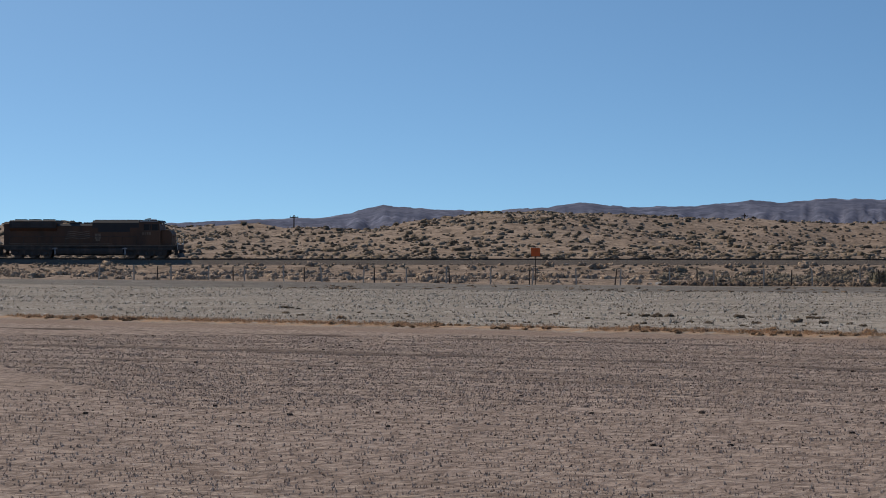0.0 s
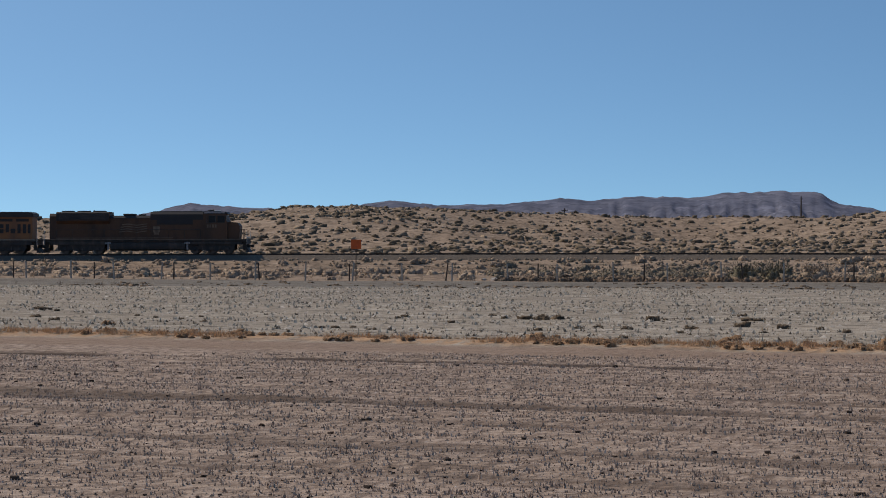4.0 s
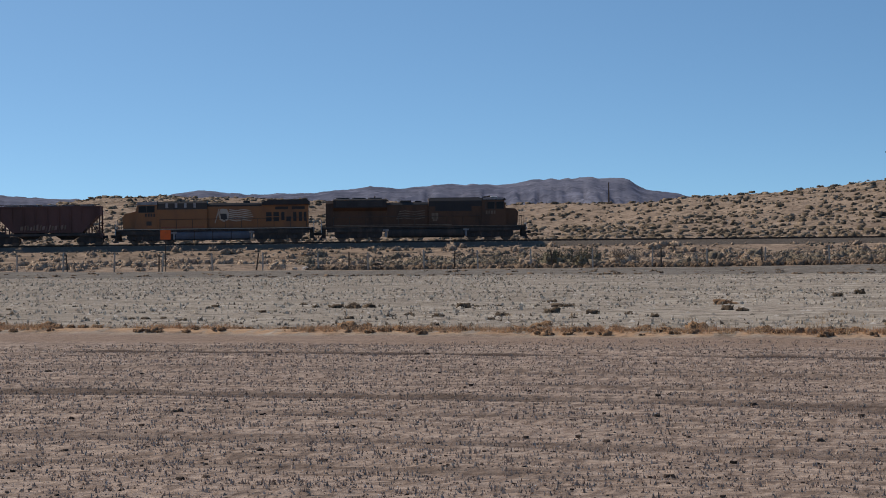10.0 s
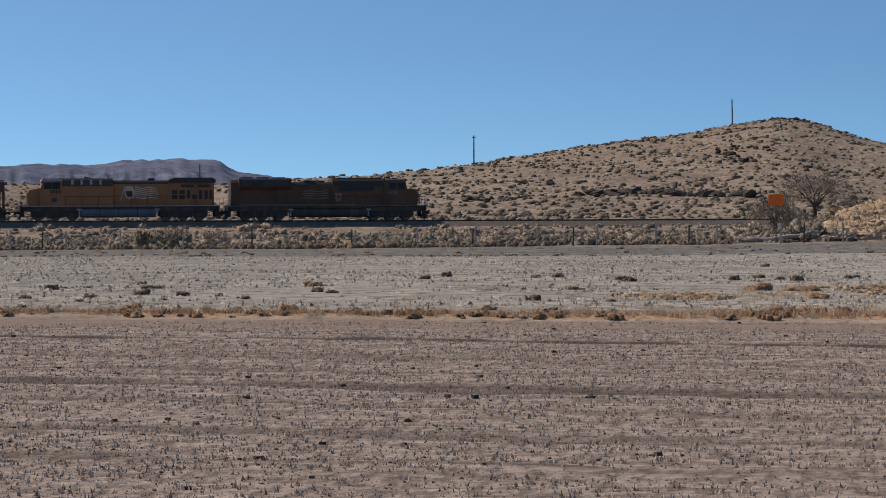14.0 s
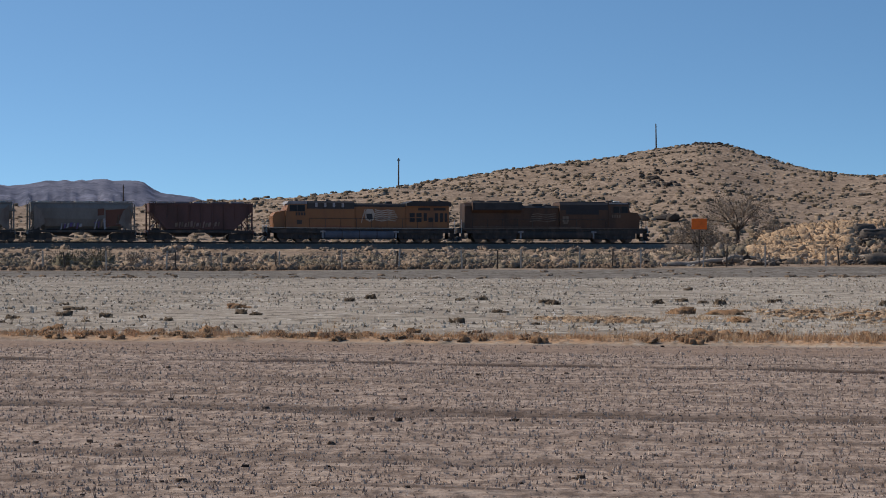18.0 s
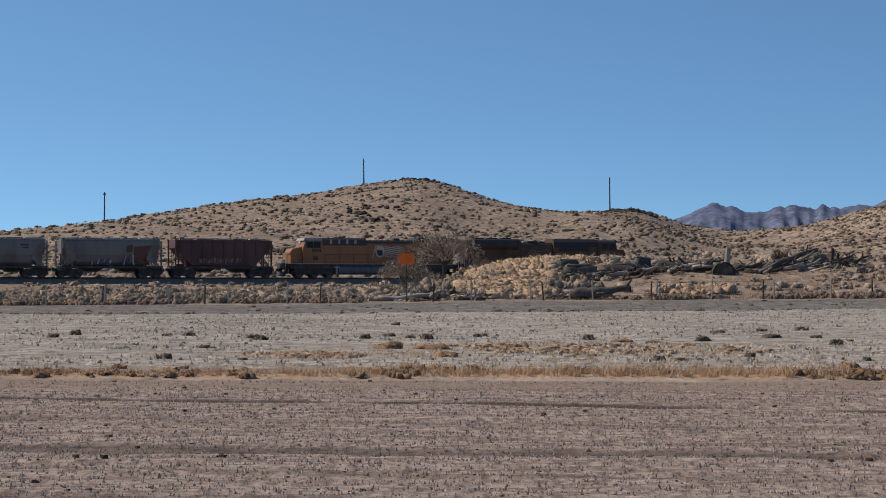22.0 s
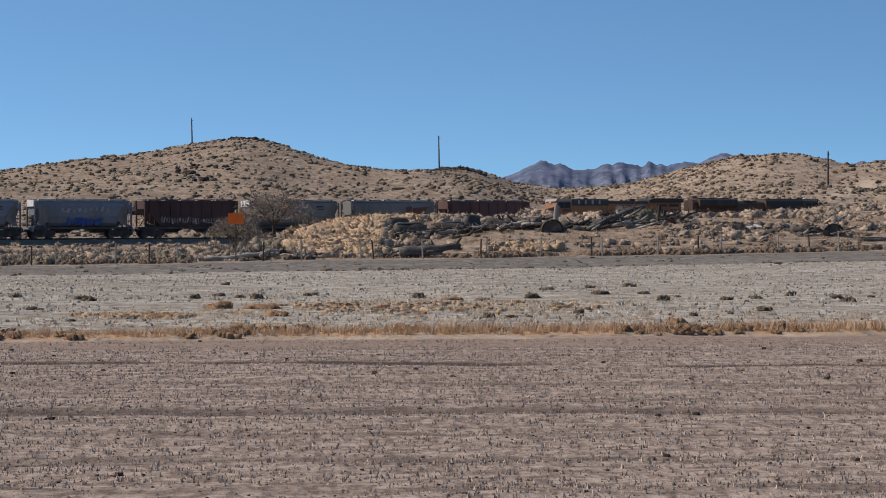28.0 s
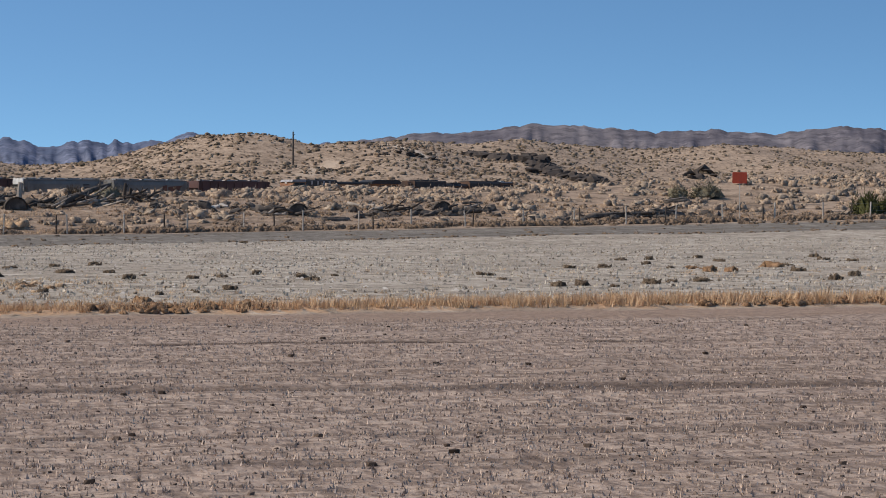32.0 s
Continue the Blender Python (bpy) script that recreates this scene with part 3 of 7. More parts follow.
def scatter(name, shapes, places, material, label, category, smooth=True):
    """One object of many shapes: places are rows of x, y, z, width, height."""
    vs, fs, base = [], [], 0
    pick = rng.integers(0, len(shapes), len(places))
    for k, (sv, sf) in enumerate(shapes):
        p = places[pick == k]
        if not len(p):
            continue
        a = rng.uniform(0, math.tau, len(p))
        ca, sa = np.cos(a)[:, None], np.sin(a)[:, None]
        X = (sv[None, :, 0] * ca - sv[None, :, 1] * sa) * p[:, 3:4] + p[:, 0:1]
        Y = (sv[None, :, 0] * sa + sv[None, :, 1] * ca) * p[:, 3:4] + p[:, 1:2]
        Z = sv[None, :, 2] * p[:, 4:5] + p[:, 2:3]
        vs.append(np.stack([X, Y, Z], 2).reshape(-1, 3))
        fs.append((sf[None] + (np.arange(len(p)) * len(sv))[:, None, None] + base).reshape(-1, 3))
        base += len(p) * len(sv)
    return stuff(name, np.concatenate(vs), np.concatenate(fs), material, label, category, smooth=smooth)


def fan(n, az0, az1, r0, r1, power=2.0):
    """Random ground points in a sector; power 2 is even on the ground."""
    az = np.radians(rng.uniform(az0, az1, n))
    r = (r0 ** power + rng.uniform(0, 1, n) * (r1 ** power - r0 ** power)) ** (1 / power)
    return r * np.sin(az), r * np.cos(az)


def rows(x, y, w, h, sink=0.04):
    return np.stack([x, y, height(x, y) - sink * h, w, h], 1)


def leafy(name, c1, c2, c3=None, tangle=0.65):
    """Twiggy brush: a tint for each plant; a fine dark tangle paints shaded gaps."""
    m = Mat(name, 0.9, 0, 0.08)
    c = m.mix(m.math("ADD", 0.22, m.math("MULTIPLY", m.island(), 0.56)) if tangle else m.island(), c1, c2)
    if c3:
        c = m.mix(m.ramp(m.noise(m.pos, 0.35, 3), 0.4, 0.62), c, c3)
    gap_shade = m.noise(m.pos, 7.0, 5, 0.8)
    if tangle:
        c = m.mix(m.math("MULTIPLY", m.ramp(gap_shade, 0.47, 0.6), tangle), c, tuple(k * 0.4 for k in c1))
    m.color(c)
    return m.m


SAGE = leafy("sagebrush_leaf", (0.28, 0.21, 0.152), (0.47, 0.362, 0.27), (0.37, 0.282, 0.206))
HILLBUSH = leafy("hill_brush", (0.115, 0.088, 0.06), (0.25, 0.195, 0.138), (0.18, 0.138, 0.096))
PALE = leafy("pale_brush", (0.37, 0.28, 0.2), (0.56, 0.43, 0.315), (0.46, 0.352, 0.255))
HILLTAN = leafy("hill_dry_brush", (0.26, 0.2, 0.142), (0.42, 0.33, 0.24), (0.34, 0.264, 0.19))
GREYBRUSH = leafy("grey_brush", (0.28, 0.223, 0.168), (0.47, 0.378, 0.288), (0.375, 0.3, 0.228))
DULLBRUSH = leafy("dull_brush", (0.15, 0.124, 0.09), (0.31, 0.26, 0.196), (0.225, 0.187, 0.138), 0.6)
DARKBUSH = leafy("dark_bush", (0.085, 0.064, 0.045), (0.2, 0.15, 0.105))
BROWNBUSH = leafy("brown_bush", (0.21, 0.125, 0.072), (0.36, 0.23, 0.135))
GOLDGRASS = leafy("golden_grass", (0.46, 0.3, 0.172), (0.73, 0.52, 0.33), (0.6, 0.41, 0.25), 0)
STRAW = leafy("dull_straw", (0.5, 0.345, 0.21), (0.74, 0.545, 0.36), (0.6, 0.43, 0.27), 0)
SANDGRASS = leafy("sand_straw", (0.43, 0.29, 0.18), (0.62, 0.45, 0.3), (0.52, 0.37, 0.24), 0)
TUMBLE = leafy("tumbleweed", (0.38, 0.265, 0.168), (0.57, 0.418, 0.28), (0.47, 0.335, 0.217), 0.65)
BROWNSCRUB = leafy("brown_scrub", (0.15, 0.107, 0.075), (0.33, 0.245, 0.175), (0.22, 0.16, 0.113), 0.6)
GREEN = leafy("green_brush", (0.05, 0.055, 0.02), (0.115, 0.115, 0.045))

clumps = [lobed(5, 4, k, 0.46, 40) for k in range(1, 11)]
small_clumps = [both(dome(5, 2, 0.5, k, 0.42), twigs(3, 0.3, 0.07, k, 0.5)) for k in range(11, 23)]
mid_clumps = [lobed(3, 4, k, 0.46, 16) for k in range(71, 81)]
mounds = [lobed(8, 5, k, 0.48, 50) for k in range(41, 51)]
tufts = [grass_tuft(15, k) for k in range(21, 27)]
clods = [clod_shape(k) for k in range(31, 36)]


def clear_of_dump(x, y):
    """False on the trodden ground where logs and slabs lie."""
    heap = (x > 11.5) & (x < 36) & (y > 165.5) & (y < 173.5 + 0.08 * x)
    foot = ((x > -2) & (x < 7) | (x > 11) & (x < 17.5)) & (y < 155.5)
    east = (x > 42) & (x < 62) & (y > 158.5) & (y < 168.5)
    return ~(heap | foot | east) | (vnoise(x / 1.5, y / 1.5, 98) > np.where(east | foot, 0.26, 0.12))


def cover():
    # clods and stones on the ploughed field
    soil = Mat("dry_clod", 0.95, 0, 0.1)
    tone = soil.mix(soil.island(), (0.14, 0.103, 0.078), (0.42, 0.322, 0.25))
    soil.color(soil.mix(soil.math("MULTIPLY", soil.ramp(soil.noise(soil.pos, 60, 3), 0.4, 0.7), 0.5), tone, (0.12, 0.09, 0.068)))

    def back_field(n):
        """Ground points on the field behind and beside the camera's stand."""
        xb, yb = fan(n, -44, -12, 9, 34, 1.5)
        xb, yb = xb + 9.9, yb - 18.5
        rest = (np.hypot(xb, yb) < 10) | (np.degrees(np.arctan2(xb, yb)) < -50) | (yb < 0)
        return xb[rest], yb[rest]

    def on_field(x, y, least):
        keep = (y < FIELD_EDGE - 0.2) & (np.abs(row_line(x, y) - 31.75) > 0.3) & (np.abs(y - 35.6) > 0.9) & (vnoise(x / 3.0, y / 0.45, 77) + 0.4 * vnoise(x / 7, y / 4, 78) > least)
        return x[keep], y[keep]

    x, y = fan(42000, -50, 36, 10, 38, 1.5)
    xa, ya = back_field(9000)
    x, y = on_field(np.concatenate([x, xa]), np.concatenate([y, ya]), -0.22)
    w = 0.010 + 0.018 * rng.uniform(0, 1, len(x)) ** 2
    scatter("field_crumbs", [crumb_shape(k) for k in range(51, 57)], np.stack([x, y, height(x, y) + 0.1 * w, w * 1.2, w * 1.1], 1), soil.m, "dry brown crumbs of soil on a ploughed field", "soil crumbs", False)
    dark = Mat("dark_clod", 0.95, 0, 0.1)
    dark.color(dark.mix(dark.island(), (0.045, 0.033, 0.025), (0.15, 0.108, 0.082)))
    x, y = fan(4200, -60, 36, 4, 38, 1.5)
    x, y = on_field(x, y, -0.25)
    w = 0.012 + 0.016 * rng.uniform(0, 1, len(x)) + 0.05 * rng.uniform(0, 1, len(x)) ** 14
    scatter("field_clods", clods, np.stack([x, y, height(x, y) + 0.15 * w, w * 1.3, w * 1.05], 1), dark.m, "dark dry clods and stones on a ploughed field", "clods", False)
    # dry stubble stalks all over the field, in rows
    x, y = fan(112000, -50, 36, 10, 37.3, 1.5)
    xa, ya = back_field(26000)
    x, y = np.concatenate([x, xa]), np.concatenate([y, ya])
    keep = (y < FIELD_EDGE - 0.2) & (vnoise(x / 2.6, row_line(x, y) / 0.2, 79) + 0.3 * vnoise(x / 9, y / 3, 80) > -0.3) & ((y < 34.6) | (rng.uniform(0, 1, len(x)) < 0.5))
    x, y = x[keep], y[keep]
    h = 0.014 + 0.036 * rng.uniform(0, 1, len(x)) ** 2
    stub = leafy("stubble", (0.22, 0.165, 0.127), (0.7, 0.555, 0.45), None, 0)
    scatter("field_stubble", [stalks(k) for k in range(61, 69)], rows(x, y, h, h, 0.1), stub, "short dry stubble standing in rows on a ploughed field", "stubble")
    # pale stones and small weeds on the gravel plain
    x, y = fan(14000, -46, 36, 40, 130, 1.0)
    keep = (y > FIELD_EDGE + 1.5) & (y < strip_edge(x) + 3)
    x, y = x[keep], y[keep]
    w = 0.05 + 0.13 * rng.uniform(0, 1, len(x)) ** 3
    stone = Mat("pale_stone", 0.9, 0, 0.2)
    stone.color(stone.mix(stone.island(), (0.11, 0.093, 0.075), (0.52, 0.48, 0.43)))
    scatter("gravel_stones", [crumb_shape(k) for k in range(61, 66)], np.stack([x, y, height(x, y), w, w * 0.6], 1), stone.m, "pale grey stones strewn on a gravel plain", "stones")
    x, y = fan(52000, -46, 36, 40, 135, 1.2)
    keep = (y > FIELD_EDGE + 1.5) & (y < strip_edge(x)) & (vnoise(x / 5, y / 4, 90) > -0.2)
    x, y = x[keep], y[keep]
    h = 0.03 + 0.08 * rng.uniform(0, 1, len(x)) ** 2
    pale = rng.uniform(0, 1, len(x)) < 0.7
    weed = leafy("dry_weed", (0.19, 0.145, 0.102), (0.42, 0.34, 0.25), None, 0)
    straw = leafy("pale_weed", (0.45, 0.375, 0.285), (0.78, 0.69, 0.56), None, 0)
    sprigs = [stalks(k) for k in range(81, 89)]
    scatter("gravel_weeds", sprigs, rows(x[~pale], y[~pale], h[~pale] * 1.3, h[~pale] * 0.8), weed, "small dry brown weeds on a pale gravel plain", "weeds")
    scatter("gravel_straw", sprigs, rows(x[pale], y[pale], h[pale] * 1.1, h[pale]), straw, "small bleached weeds on a pale gravel plain", "weeds")
    # band of golden dry grass along the field, taller towards the right
    x = rng.uniform(-44, 40, 15000)
    y = FIELD_EDGE + 0.35 + np.abs(rng.normal(0, 1, len(x))) * (0.9 + 0.035 * np.clip(x + 5, 0, 40))
    keep = vnoise(x / 1.8, y / 0.9, 91) + 0.3 * vnoise(x / 0.6, y / 0.6, 89) + 0.008 * (x + 16) > -0.16 - 0.35 * ease(x, -8, 8)
    x, y = x[keep], y[keep]
    h = (0.05 + 0.12 * rng.uniform(0, 1, len(x)) ** 1.4) * (1.0 + 0.5 * ease(x, -6, 6) + 0.7 * ease(x, 8, 20))
    scatter("golden_grass_band", tufts, rows(x, y, h * 1.25, h), GOLDGRASS, "golden dry grass along the edge of a ploughed field", "grass")
    x = rng.uniform(-44, 40, 1500)
    y = FIELD_EDGE + 0.2 + np.abs(rng.normal(0, 1, len(x))) * 1.3
    keep = vnoise(x / 1.5, y / 1.5, 88) > 0.02
    x, y = x[keep], y[keep]
    w = rng.uniform(0.1, 0.34, len(x)) * (1 + 0.35 * ease(x, -8, 2))
    scatter("brown_weeds", clumps, rows(x, y, w, w * 0.7), BROWNBUSH, "brown dry weeds among golden grass along a field", "weeds")
    # dry yellow patches further out
    xs, ys = [], []
    for cx, cy, n, sx, sy in ((-2.2, 51.5, 170, 0.7, 0.8), (-1.2, 50.5, 80, 0.6, 0.9), (0.4, 52.5, 60, 0.6, 0.8), (4.0, 56, 230, 1.8, 3), (7.5, 56, 220, 1.8, 3), (1.0, 45, 200, 6, 2.5), (10, 46, 240, 6, 3), (16, 43, 150, 7, 2), (25, 62, 120, 8, 5), (38, 60, 120, 6, 5), (6, 62, 60, 4, 4)):
        xs.append(rng.normal(cx, sx, n))
        ys.append(rng.normal(cy, sy, n))
    x, y = np.concatenate(xs), np.concatenate(ys)
    keep = y > FIELD_EDGE + 0.6
    x, y = x[keep], y[keep]
    h = rng.uniform(0.05, 0.13, len(x))
    scatter("dry_grass_patches", tufts, rows(x, y, h * 2.6, h), STRAW, "patches of dry yellow grass on a gravel plain", "grass")
    # clumps of flattened straw and brown weeds among them
    for name, material, share, label in (("straw_clumps", TUMBLE, 1.0, "clumps of flattened yellow straw on a gravel plain"), ("brown_straw_clumps", BROWNBUSH, 0.6, "clumps of brown weeds among straw on a gravel plain")):
        spots = [(rng.normal(cx, sx, int(n * share)), rng.normal(cy, sy, int(n * share))) for cx, cy, n, sx, sy in ((-2.2, 51.5, 34, 0.5, 0.6), (-1.0, 50.5, 14, 0.4, 0.6), (2.8, 55.5, 30, 0.5, 1.6), (4.3, 54.5, 36, 0.7, 2.2), (5.8, 56, 30, 0.7, 1.8), (8.0, 54, 12, 1.2, 1.5))]
        x, y = np.concatenate([a for a, b in spots]), np.concatenate([b for a, b in spots])
        w = rng.uniform(0.18, 0.5, len(x))
        scatter(name, mid_clumps, rows(x, y, w, w * 0.42), material, label, "grass")
    # scrub between the fence and the railway
    x, y = fan(8500, -44, 36, 150, 330, 1.6)
    q = x * TRACK_N[0] + y * TRACK_N[1] - TRACK_D
    az = np.degrees(np.arctan2(x, y))
    keep = (y > FENCE_Y + 2.5) & (q < -3.8) & (vnoise(x / 6, y / 6, 92) > -0.25) & clear_of_dump(x, y) & ((az < 5.5) | (y > FENCE_Y + 11 + 4 * vnoise(x / 9, y * 0, 74)))
    x, y, az = x[keep], y[keep], az[keep]
    w = 0.6 + 1.3 * rng.uniform(0, 1, len(x)) ** 2
    k = rng.uniform(0, 1, len(x))
    pale = k < 0.25 + 0.35 * ease(az, 0, 8)
    scatter("sagebrush", clumps, rows(x[~pale], y[~pale], w[~pale], w[~pale] * 0.85), SAGE, "grey-brown sagebrush on sandy ground beside a railway", "sagebrush")
    scatter("dry_brush", clumps, rows(x[pale], y[pale], w[pale] * 1.1, w[pale] * 0.8), PALE, "pale dry brush and tumbleweed on sandy ground", "brush")
    # low scrub along the foot of the ballast
    a = rng.uniform(-150, 330, 4200)
    b = rng.uniform(-17, -3.0, len(a))
    x, y = TRACK_N[0] * (TRACK_D + b) + TRACK_U[0] * a, TRACK_N[1] * (TRACK_D + b) + TRACK_U[1] * a
    keep = (y > FENCE_Y + 2) & (vnoise(x / 5, y / 4, 97) > -0.35)
    x, y = x[keep], y[keep]
    w = 0.3 + 0.6 * rng.uniform(0, 1, len(x)) ** 1.5
    k = rng.uniform(0, 1, len(x)) < 0.55
    scatter("low_scrub", mid_clumps, rows(x[k], y[k], w[k], w[k] * 0.8), DULLBRUSH, "low brown scrub along the foot of the ballast", "scrub")
    scatter("low_dry_scrub", mid_clumps, rows(x[~k], y[~k], w[~k], w[~k] * 0.8), SAGE, "low pale scrub along the foot of the ballast", "scrub")
    # dense brush over the dumping ground
    x, y = fan(9500, 3, 36, 151, 330, 1.3)
    q = x * TRACK_N[0] + y * TRACK_N[1] - TRACK_D
    keep = (y > FENCE_Y + 1.2) & (q < -6) & (vnoise(x / 6, y / 7, 96) + 0.5 * vnoise(x / 2, y / 2, 99) > -0.08)
    keep &= clear_of_dump(x, y) & (rng.uniform(0, 1, len(x)) < 0.12 + 0.68 * ease(y, FENCE_Y + 8, FENCE_Y + 20))
    x, y = x[keep], y[keep]
    w = 0.6 + 1.3 * rng.uniform(0, 1, len(x)) ** 2
    k = rng.uniform(0, 1, len(x)) < 0.5
    scatter("grey_sagebrush", clumps, rows(x[k], y[k], w[k] * 1.15, w[k] * 0.75), GREYBRUSH, "grey sagebrush covering a dumping ground", "sagebrush")
    scatter("brown_sagebrush", clumps, rows(x[~k], y[~k], w[~k] * 1.15, w[~k] * 0.7), SAGE, "brown sagebrush covering a dumping ground", "sagebrush")
    # low straw on the sand just behind the fence
    x, y = fan(6500, 3.5, 30, 151, 182, 1.0)
    keep = (y > FENCE_Y + 1.0) & (vnoise(x / 9, y / 3, 81) + 0.5 * vnoise(x / 2, y / 1.5, 75) > -0.1)
    x, y = x[keep], y[keep]
    h = rng.uniform(0.08, 0.3, len(x))
    scatter("straw_patches", tufts, rows(x, y, h * 2.2, h), SANDGRASS, "low golden straw on orange sand behind a fence", "grass")
    # tall grey brush behind the fence
    x, y = fan(3600, -22, 5.5, 152, 238, 1.0)
    keep = (y > FENCE_Y + 1.2) & (vnoise(x / 4, y / 7, 93) + 0.5 * vnoise(x / 1.5, y / 1.5, 87) > -0.1) & clear_of_dump(x, y)
    x, y = x[keep], y[keep]
    q = x * TRACK_N[0] + y * TRACK_N[1] - TRACK_D
    x, y = x[q < -4], y[q < -4]
    w = 0.5 + 1.3 * rng.uniform(0, 1, len(x)) ** 1.7
    scatter("grey_brush", clumps, rows(x, y, w, w * 0.9), DULLBRUSH, "tall leafless grey brush behind a wire fence", "brush")
    # brown brush along the foot of the mound
    x = np.concatenate([rng.uniform(-60, 90, 1700), rng.uniform(10, 90, 900)])
    y = FENCE_Y - 0.4 + np.abs(rng.normal(0, 1, len(x))) * np.where(x > 10, 2.0, 3.0)
    keep = (vnoise(x / 3, y / 3, 86) > -0.15) & clear_of_dump(x, y)
    x, y = x[keep], y[keep]
    w = 0.4 + 0.9 * rng.uniform(0, 1, len(x)) ** 1.5
    scatter("brown_brush", clumps, rows(x, y, w, w * 0.85), BROWNSCRUB, "brown dry brush behind a wire fence", "brush")
    # dark brush among the dumped logs, and taller brush on the rise before the track
    x, y = fan(1500, 3.5, 30, 162, 186, 1.0)
    keep = vnoise(x / 3, y / 3, 85) > 0.02
    x, y = x[keep], y[keep]
    w = 0.3 + 0.6 * rng.uniform(0, 1, len(x)) ** 1.5
    scatter("dump_brush", clumps, rows(x, y, w, w * 0.8), BROWNSCRUB, "brown brush among dumped logs and slabs", "brush")
    x, y = fan(1500, 5, 30, 175, 330, 1.0)
    q = x * TRACK_N[0] + y * TRACK_N[1] - TRACK_D
    keep = (q < -8) & (q > -42) & (vnoise(x / 5, y / 6, 84) > -0.05)
    x, y = x[keep], y[keep]
    w = 1.5 + 1.7 * rng.uniform(0, 1, len(x)) ** 1.6
    scatter("tall_brush", clumps, rows(x, y, w, w * 1.15), GREYBRUSH, "tall grey brush on a rise before the track", "brush")
    # tumbleweed and dry grass on the mound
    x, y = fan(1500, 2.0, 11, 156, 200, 1.0)
    az = np.degrees(np.arctan2(x, y))
    keep = (y > FENCE_Y + 3) & (vnoise(x / 7, y / 7, 94) > -0.25 + 0.6 * ease(az, 4.0, 6))
    x, y = x[keep], y[keep]
    w = rng.uniform(0.9, 2.5, len(x))
    scatter("tumbleweed", mounds, rows(x, y, w, w * 0.75), TUMBLE, "heaped golden tumbleweed on a mound of earth", "tumbleweed")
    x, y = fan(2600, -44, 36, 152, 245, 1.4)
    keep = y > FENCE_Y + 1
    x, y = x[keep], y[keep]
    q = x * TRACK_N[0] + y * TRACK_N[1] - TRACK_D
    keep = q < -5
    x, y = x[keep], y[keep]
    h = rng.uniform(0.2, 0.5, len(x))
    scatter("dry_grass", tufts, rows(x, y, h * 1.4, h), PALE, "tufts of dry grass on sandy ground beside a railway", "grass")
    # weeds on the verge of the dirt road
    x, y = fan(1500, -44, 36, 112, 185, 1.0)
    keep = (np.abs(y - FENCE_Y + 1.5) < 2.5) | (np.abs(y - strip_edge(x) - 2) < 1.6)
    x, y = x[keep], y[keep]
    h = rng.uniform(0.12, 0.35, len(x))
    scatter("verge_weeds", tufts, rows(x, y, h * 1.5, h), SAGE, "dark weeds along the verge of a dirt road", "weeds")
    # dark low weeds on the lip of the road and along its ruts
    x = rng.uniform(-75, 95, 1100)
    y = np.where(rng.uniform(0, 1, len(x)) < 0.6, strip_edge(x) + rng.normal(0.6, 0.7, len(x)), strip_edge(x) + rng.uniform(0, 24, len(x)))
    keep = (y < FENCE_Y + 1) & (vnoise(x / 4, y / 3, 83) > -0.15)
    x, y = x[keep], y[keep]
    w = 0.15 + 0.4 * rng.uniform(0, 1, len(x)) ** 2
    scatter("road_weeds", mid_clumps, rows(x, y, w * 1.3, w * 0.55), BROWNSCRUB, "low brown weeds along a dirt road", "weeds")
    # brown scrub on the lower slopes
    x, y = fan(11000, 6, 36, 258, 520, 1.2)
    q = x * TRACK_N[0] + y * TRACK_N[1] - TRACK_D
    keep = (q > 8) & (vnoise(x / 7, y / 9, 82) > -0.15)
    x, y = x[keep], y[keep]
    w = 0.5 + 1.0 * rng.uniform(0, 1, len(x)) ** 2
    scatter("slope_scrub", small_clumps, rows(x, y, w, w * 0.75), BROWNSCRUB, "brown scrub in patches on a lower desert slope", "scrub")
    # creosote scrub on the hills
    x, y = fan(82000, -46, 36, 258, 900, 1.15)
    q = x * TRACK_N[0] + y * TRACK_N[1] - TRACK_D
    az = np.degrees(np.arctan2(x, y))
    rc = (TRACK_D + np.interp(az, CREST_AZ, CREST_Q)) / np.maximum(np.cos(np.radians(az) - TURN), 0.25)
    keep = (q > 9) & (np.hypot(x, y) < rc * 1.06) & (vnoise(x / 16, y / 22, 95) > -0.42)
    keep &= ~((np.abs(x - 154.3) < 2.6) & (y > 453))
    x, y = x[keep], y[keep]
    w = 0.45 + 1.1 * rng.uniform(0, 1, len(x)) ** 2.2
    near = rng.uniform(0, 1, len(x)) < 0.62
    scatter("hill_scrub", small_clumps, rows(x[near], y[near], w[near], w[near] * 0.8), HILLBUSH, "dark creosote scrub dotted over tan desert hills", "scrub")
    scatter("hill_dry_scrub", small_clumps, rows(x[~near], y[~near], w[~near], w[~near] * 0.75), HILLTAN, "tan dry scrub dotted over tan desert hills", "scrub")


cover()

# single bushes on the gravel plain: x, y, width
DARK_WEST = [(-37.0,56.1,0.24), (-36.2,55.4,0.3), (-35.2,54.4,0.16), (-33.0,50.0,0.27), (-31.3,48.2,0.19), (-36.3,58.8,0.14), (-31.2,52.1,0.15), (-30.1,51.2,0.12), (-28.9,50.5,0.12), (-29.3,52.2,0.15), (-27.2,48.5,0.14), (-22.6,45.8,0.15), (-22.3,45.9,0.2), (-22.1,46.4,0.15), (-21.0,45.0,0.17), (-24.5,54.2,0.15), (-24.7,55.1,0.24), (-21.6,51.0,0.17), (-23.1,57.4,0.19), (-21.8,55.0,0.18), (-21.2,55.0,0.33), (-20.7,54.9,0.38), (-20.5,55.6,0.33)]
